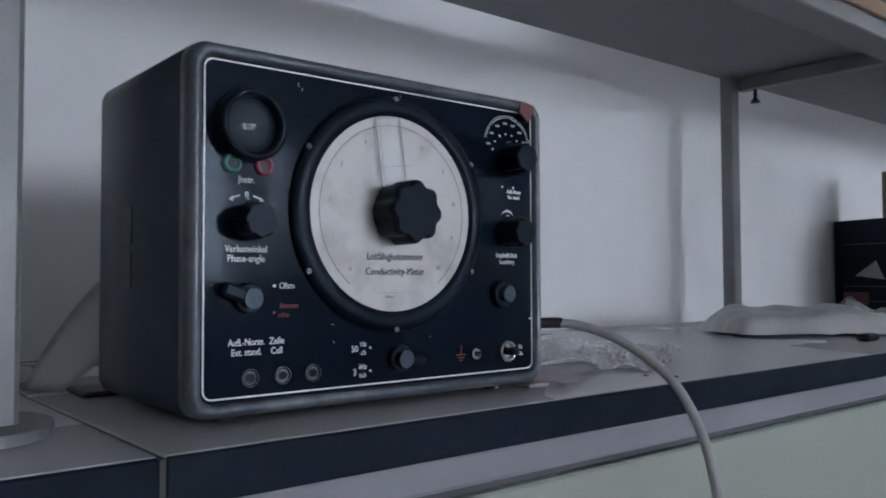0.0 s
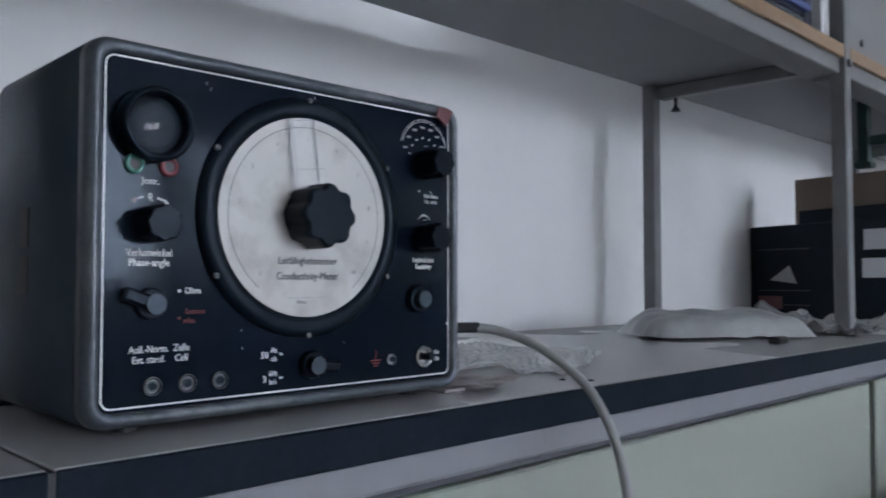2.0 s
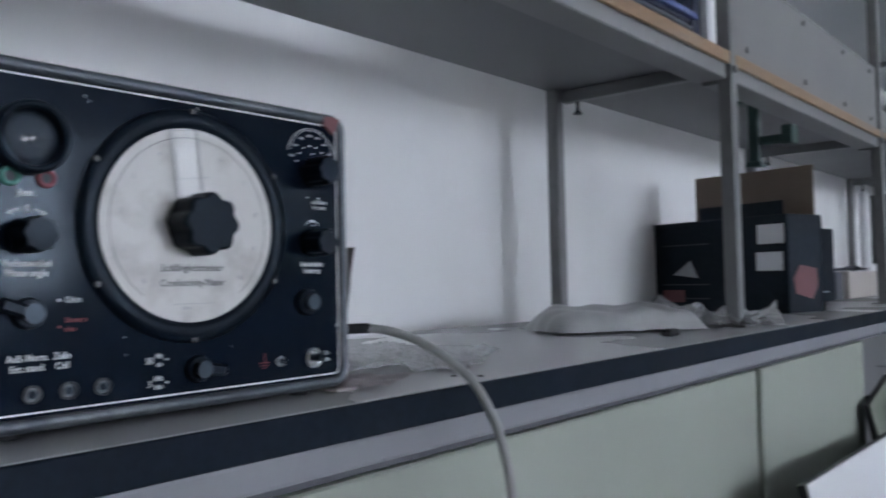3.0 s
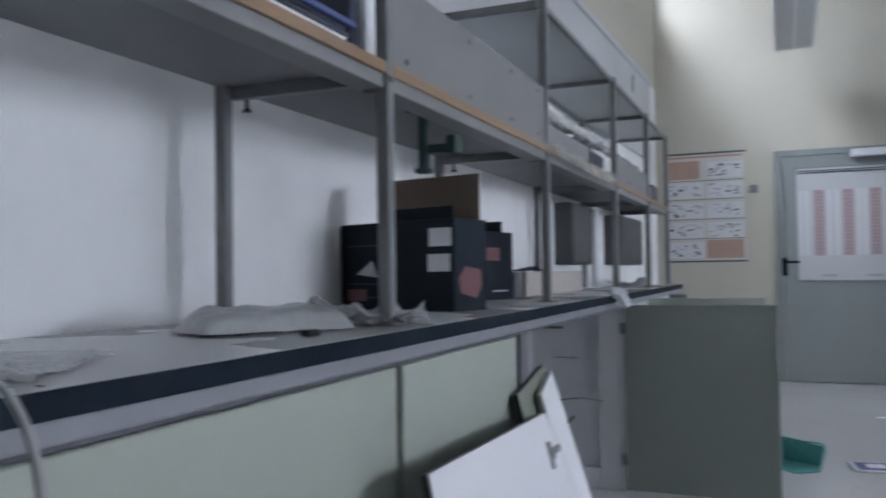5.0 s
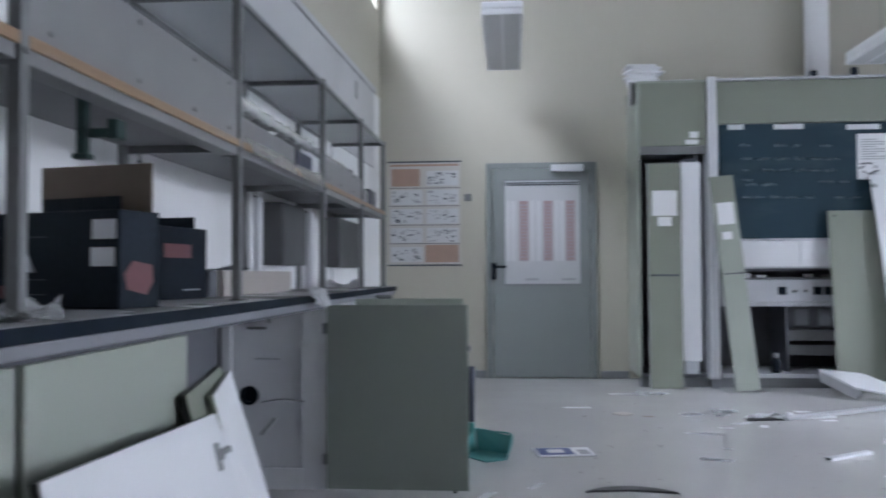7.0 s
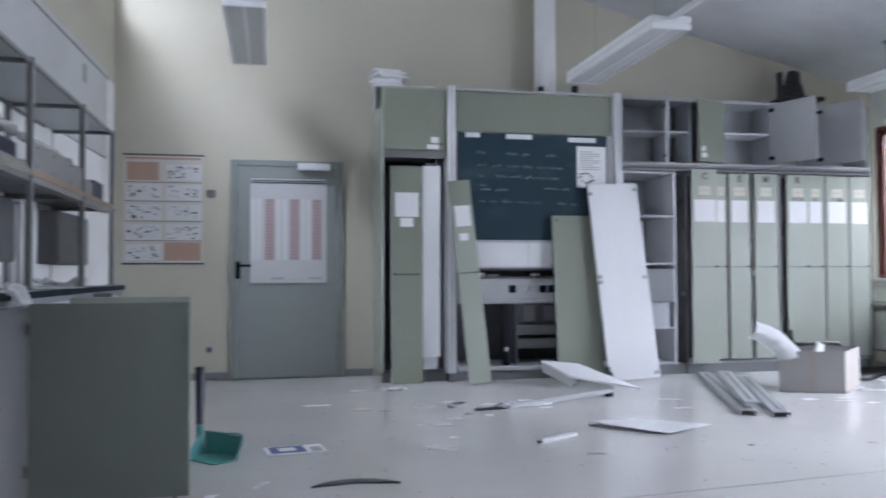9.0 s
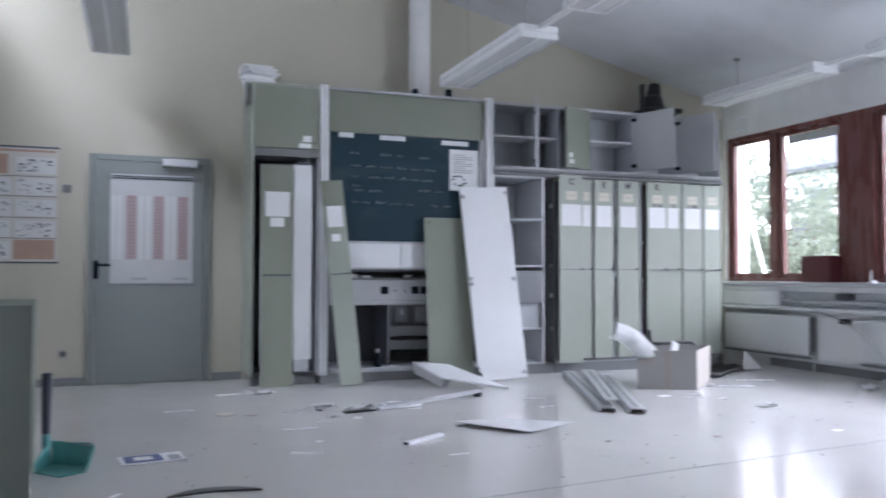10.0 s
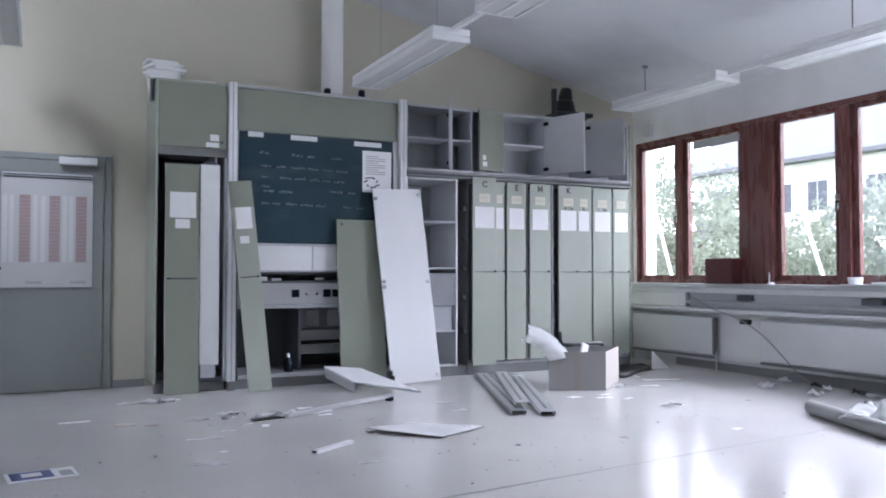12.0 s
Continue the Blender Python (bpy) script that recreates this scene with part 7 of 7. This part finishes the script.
# ---- window sill things ----
rbx = thing("maroon_box", (7.42, 6.42, 0.912), "dark red cardboard box standing on the window sill", "box")
part("body", box(7.36, 7.50, 6.30, 6.66, 0.913, 1.17, 0.003), MAROON, rbx)
part("lid_edge", box(7.359, 7.501, 6.30, 6.66, 1.171, 1.176, 0.001), MAROON, rbx)
part("side_sheet", box(7.37, 7.50, 6.288, 6.2985, 0.913, 1.165), MAROON, rbx)
sc = thing("small_stand", (7.42, 5.85, 0.912), "small white stand with a thin rod on the sill", "stand")
part("base", rod((7.42, 5.85, 0.913), (7.42, 5.85, 0.935), 0.04, 0.025), WHITEPL, sc)
part("rod", rod((7.42, 5.87, 0.93), (7.42, 5.87, 1.03), 0.006, seg=8), WHITEPL, sc)
single("sill_pebble", rod((7.42, 5.33, 0.913), (7.42, 5.33, 0.928), 0.016, 0.01), STEEL, "small dark knob on the sill", "knob")
cupp = thing("white_cup", (7.43, 4.92, 0.912), "white bowl and dish on the window sill", "crockery")
part("dish", rod((7.43, 4.92, 0.913), (7.43, 4.92, 0.925), 0.13, 0.15, seg=28), WHITEPL, cupp)
part("bowl", rod((7.43, 4.95, 0.9255), (7.43, 4.95, 0.985), 0.055, 0.065, seg=24), WHITEPL, cupp)
part("lid", box(7.36, 7.50, 4.55, 4.75, 0.913, 0.945, 0.006), WHITEPL, cupp)
wc = thing("loose_wire", (7.38, 6.2, 0.5), "thin grey wire running down the wall from a dark plug", "wire")
part("wire", tube([(7.41, 6.98, 0.80), (7.38, 6.6, 0.66), (7.40, 6.22, 0.55), (7.38, 5.9, 0.40), (7.36, 5.5, 0.10), (7.34, 5.3, 0.012)], 0.005, 8), CABLEM, wc)
part("plug", box(7.40, 7.455, 6.12, 6.24, 0.51, 0.56, 0.012, seg=2), BLACKRUB, wc)

# ---- the garden outside ----
gr = box(XW + 0.3, 900, -500, 500, -0.72, -0.7)
box(-900, -1.2, -500, 500, -0.72, -0.7, bm=gr)
tagged(part("ground", gr, GRASS), "lawn and ground outside the windows", "ground", kind="structure")


def foliage_tree(x, y, h, spread, seed, leaf, label, trunk_h=0.3):
    rng = random.Random(seed)
    t = thing("tree", (x, y, -0.7), label, "tree", "garden trees")
    tr_ = rod((x, y, -0.7), (x + rng.uniform(-0.2, 0.2), y, -0.7 + h * 0.7), 0.13, 0.05, seg=8)
    for k in range(6):
        a = rng.uniform(0, 6.28)
        z = -0.7 + h * rng.uniform(0.3, 0.6)
        rod((x, y, z), (x + math.cos(a) * spread * 0.7, y + math.sin(a) * spread * 0.7, z + h * 0.22), 0.05, 0.015, seg=6, bm=tr_)
    part("trunk", tr_, BARK, t)
    own = bmesh.new()
    clumps = [(rng.gauss(0, 0.42) * spread, rng.gauss(0, 0.42) * spread, -0.7 + h * (trunk_h + (1 - trunk_h) * rng.random() ** 0.8), rng.uniform(0.25, 0.6)) for _ in range(34)]
    for cx, cy, cz2, cr in clumps:
        for _ in range(90):
            d = Vector((rng.gauss(0, 1), rng.gauss(0, 1), rng.gauss(0, 0.8)))
            p_ = Vector((x + cx, y + cy, cz2)) + d * cr * 0.55
            u = Vector((rng.gauss(0, 1), rng.gauss(0, 1), rng.gauss(0, 1))).normalized() * rng.uniform(0.035, 0.085)
            v = u.cross(Vector((rng.gauss(0, 1), rng.gauss(0, 1), rng.gauss(0, 1)))).normalized() * u.length * 0.6
            own.faces.new([own.verts.new(p_ + u), own.verts.new(p_ + v), own.verts.new(p_ - u), own.verts.new(p_ - v)])
    part("crown", own, leaf, t, "ragged leafy crown")


tree_label = "leafy garden tree with an uneven crown"
for x, y, h, s_, sd, lf_ in ((14.0, 14.0, 3.7, 1.5, 1, LEAF), (15.5, 15.6, 4.0, 1.6, 2, LEAFB), (13.5, 12.3, 2.6, 1.3, 3, LEAF), (15.5, 11.9, 2.7, 1.4, 4, LEAF), (15.0, 9.6, 3.1, 1.4, 5, LEAFB), (13.0, 10.2, 2.2, 1.2, 6, LEAF), (13.5, 8.2, 3.0, 1.4, 7, LEAFB), (17.0, 18.5, 5.0, 1.8, 8, LEAF)):
    foliage_tree(x, y, h, s_, sd, lf_, tree_label)
ho = thing("house", (31, 20.5, -0.7), "white neighbouring house with a dark pitched roof", "house")
part("wall", box(27, 35, 15.0, 27.5, -0.7, 5.4), RENDERW, ho)
part("roof", prism([(26.4, 5.4), (31, 8.6), (35.6, 5.4), (35.6, 5.25), (26.4, 5.25)], 0, 13.7, m=Matrix.Translation((0, 28.1, 0)) @ pose(0, 0, 0, 90, 0, 0)), ROOF, ho)
for y in (16.3, 18.2, 20.6, 22.2, 25.2):
    for z in (0.6, 3.3):
        w_ = part("window", box(26.93, 26.99, y, y + 1.0, z, z + 1.3), RENDERW, ho)
        part("pane", box(26.90, 26.925, y + 0.08, y + 0.47, z + 0.1, z + 1.2), DARKP, w_)
        part("pane", box(26.90, 26.925, y + 0.53, y + 0.92, z + 0.1, z + 1.2), DARKP, w_)
part("balcony", box(26.1, 26.9, 22.6, 26.5, 2.5, 3.3), ROOF, ho)
for x, y0, z0, y1, z1 in ((9.6, 9.42, 0.55, 9.9, 2.2), (9.6, 6.75, 0.6, 7.1, 1.7)):
    single("white_stake", rod((x, y0 - 0.35, -0.7), (x, y1 + 0.35, z1 + 0.5), 0.022, seg=10), WHITEPL, "slanting white garden stake", "stake")
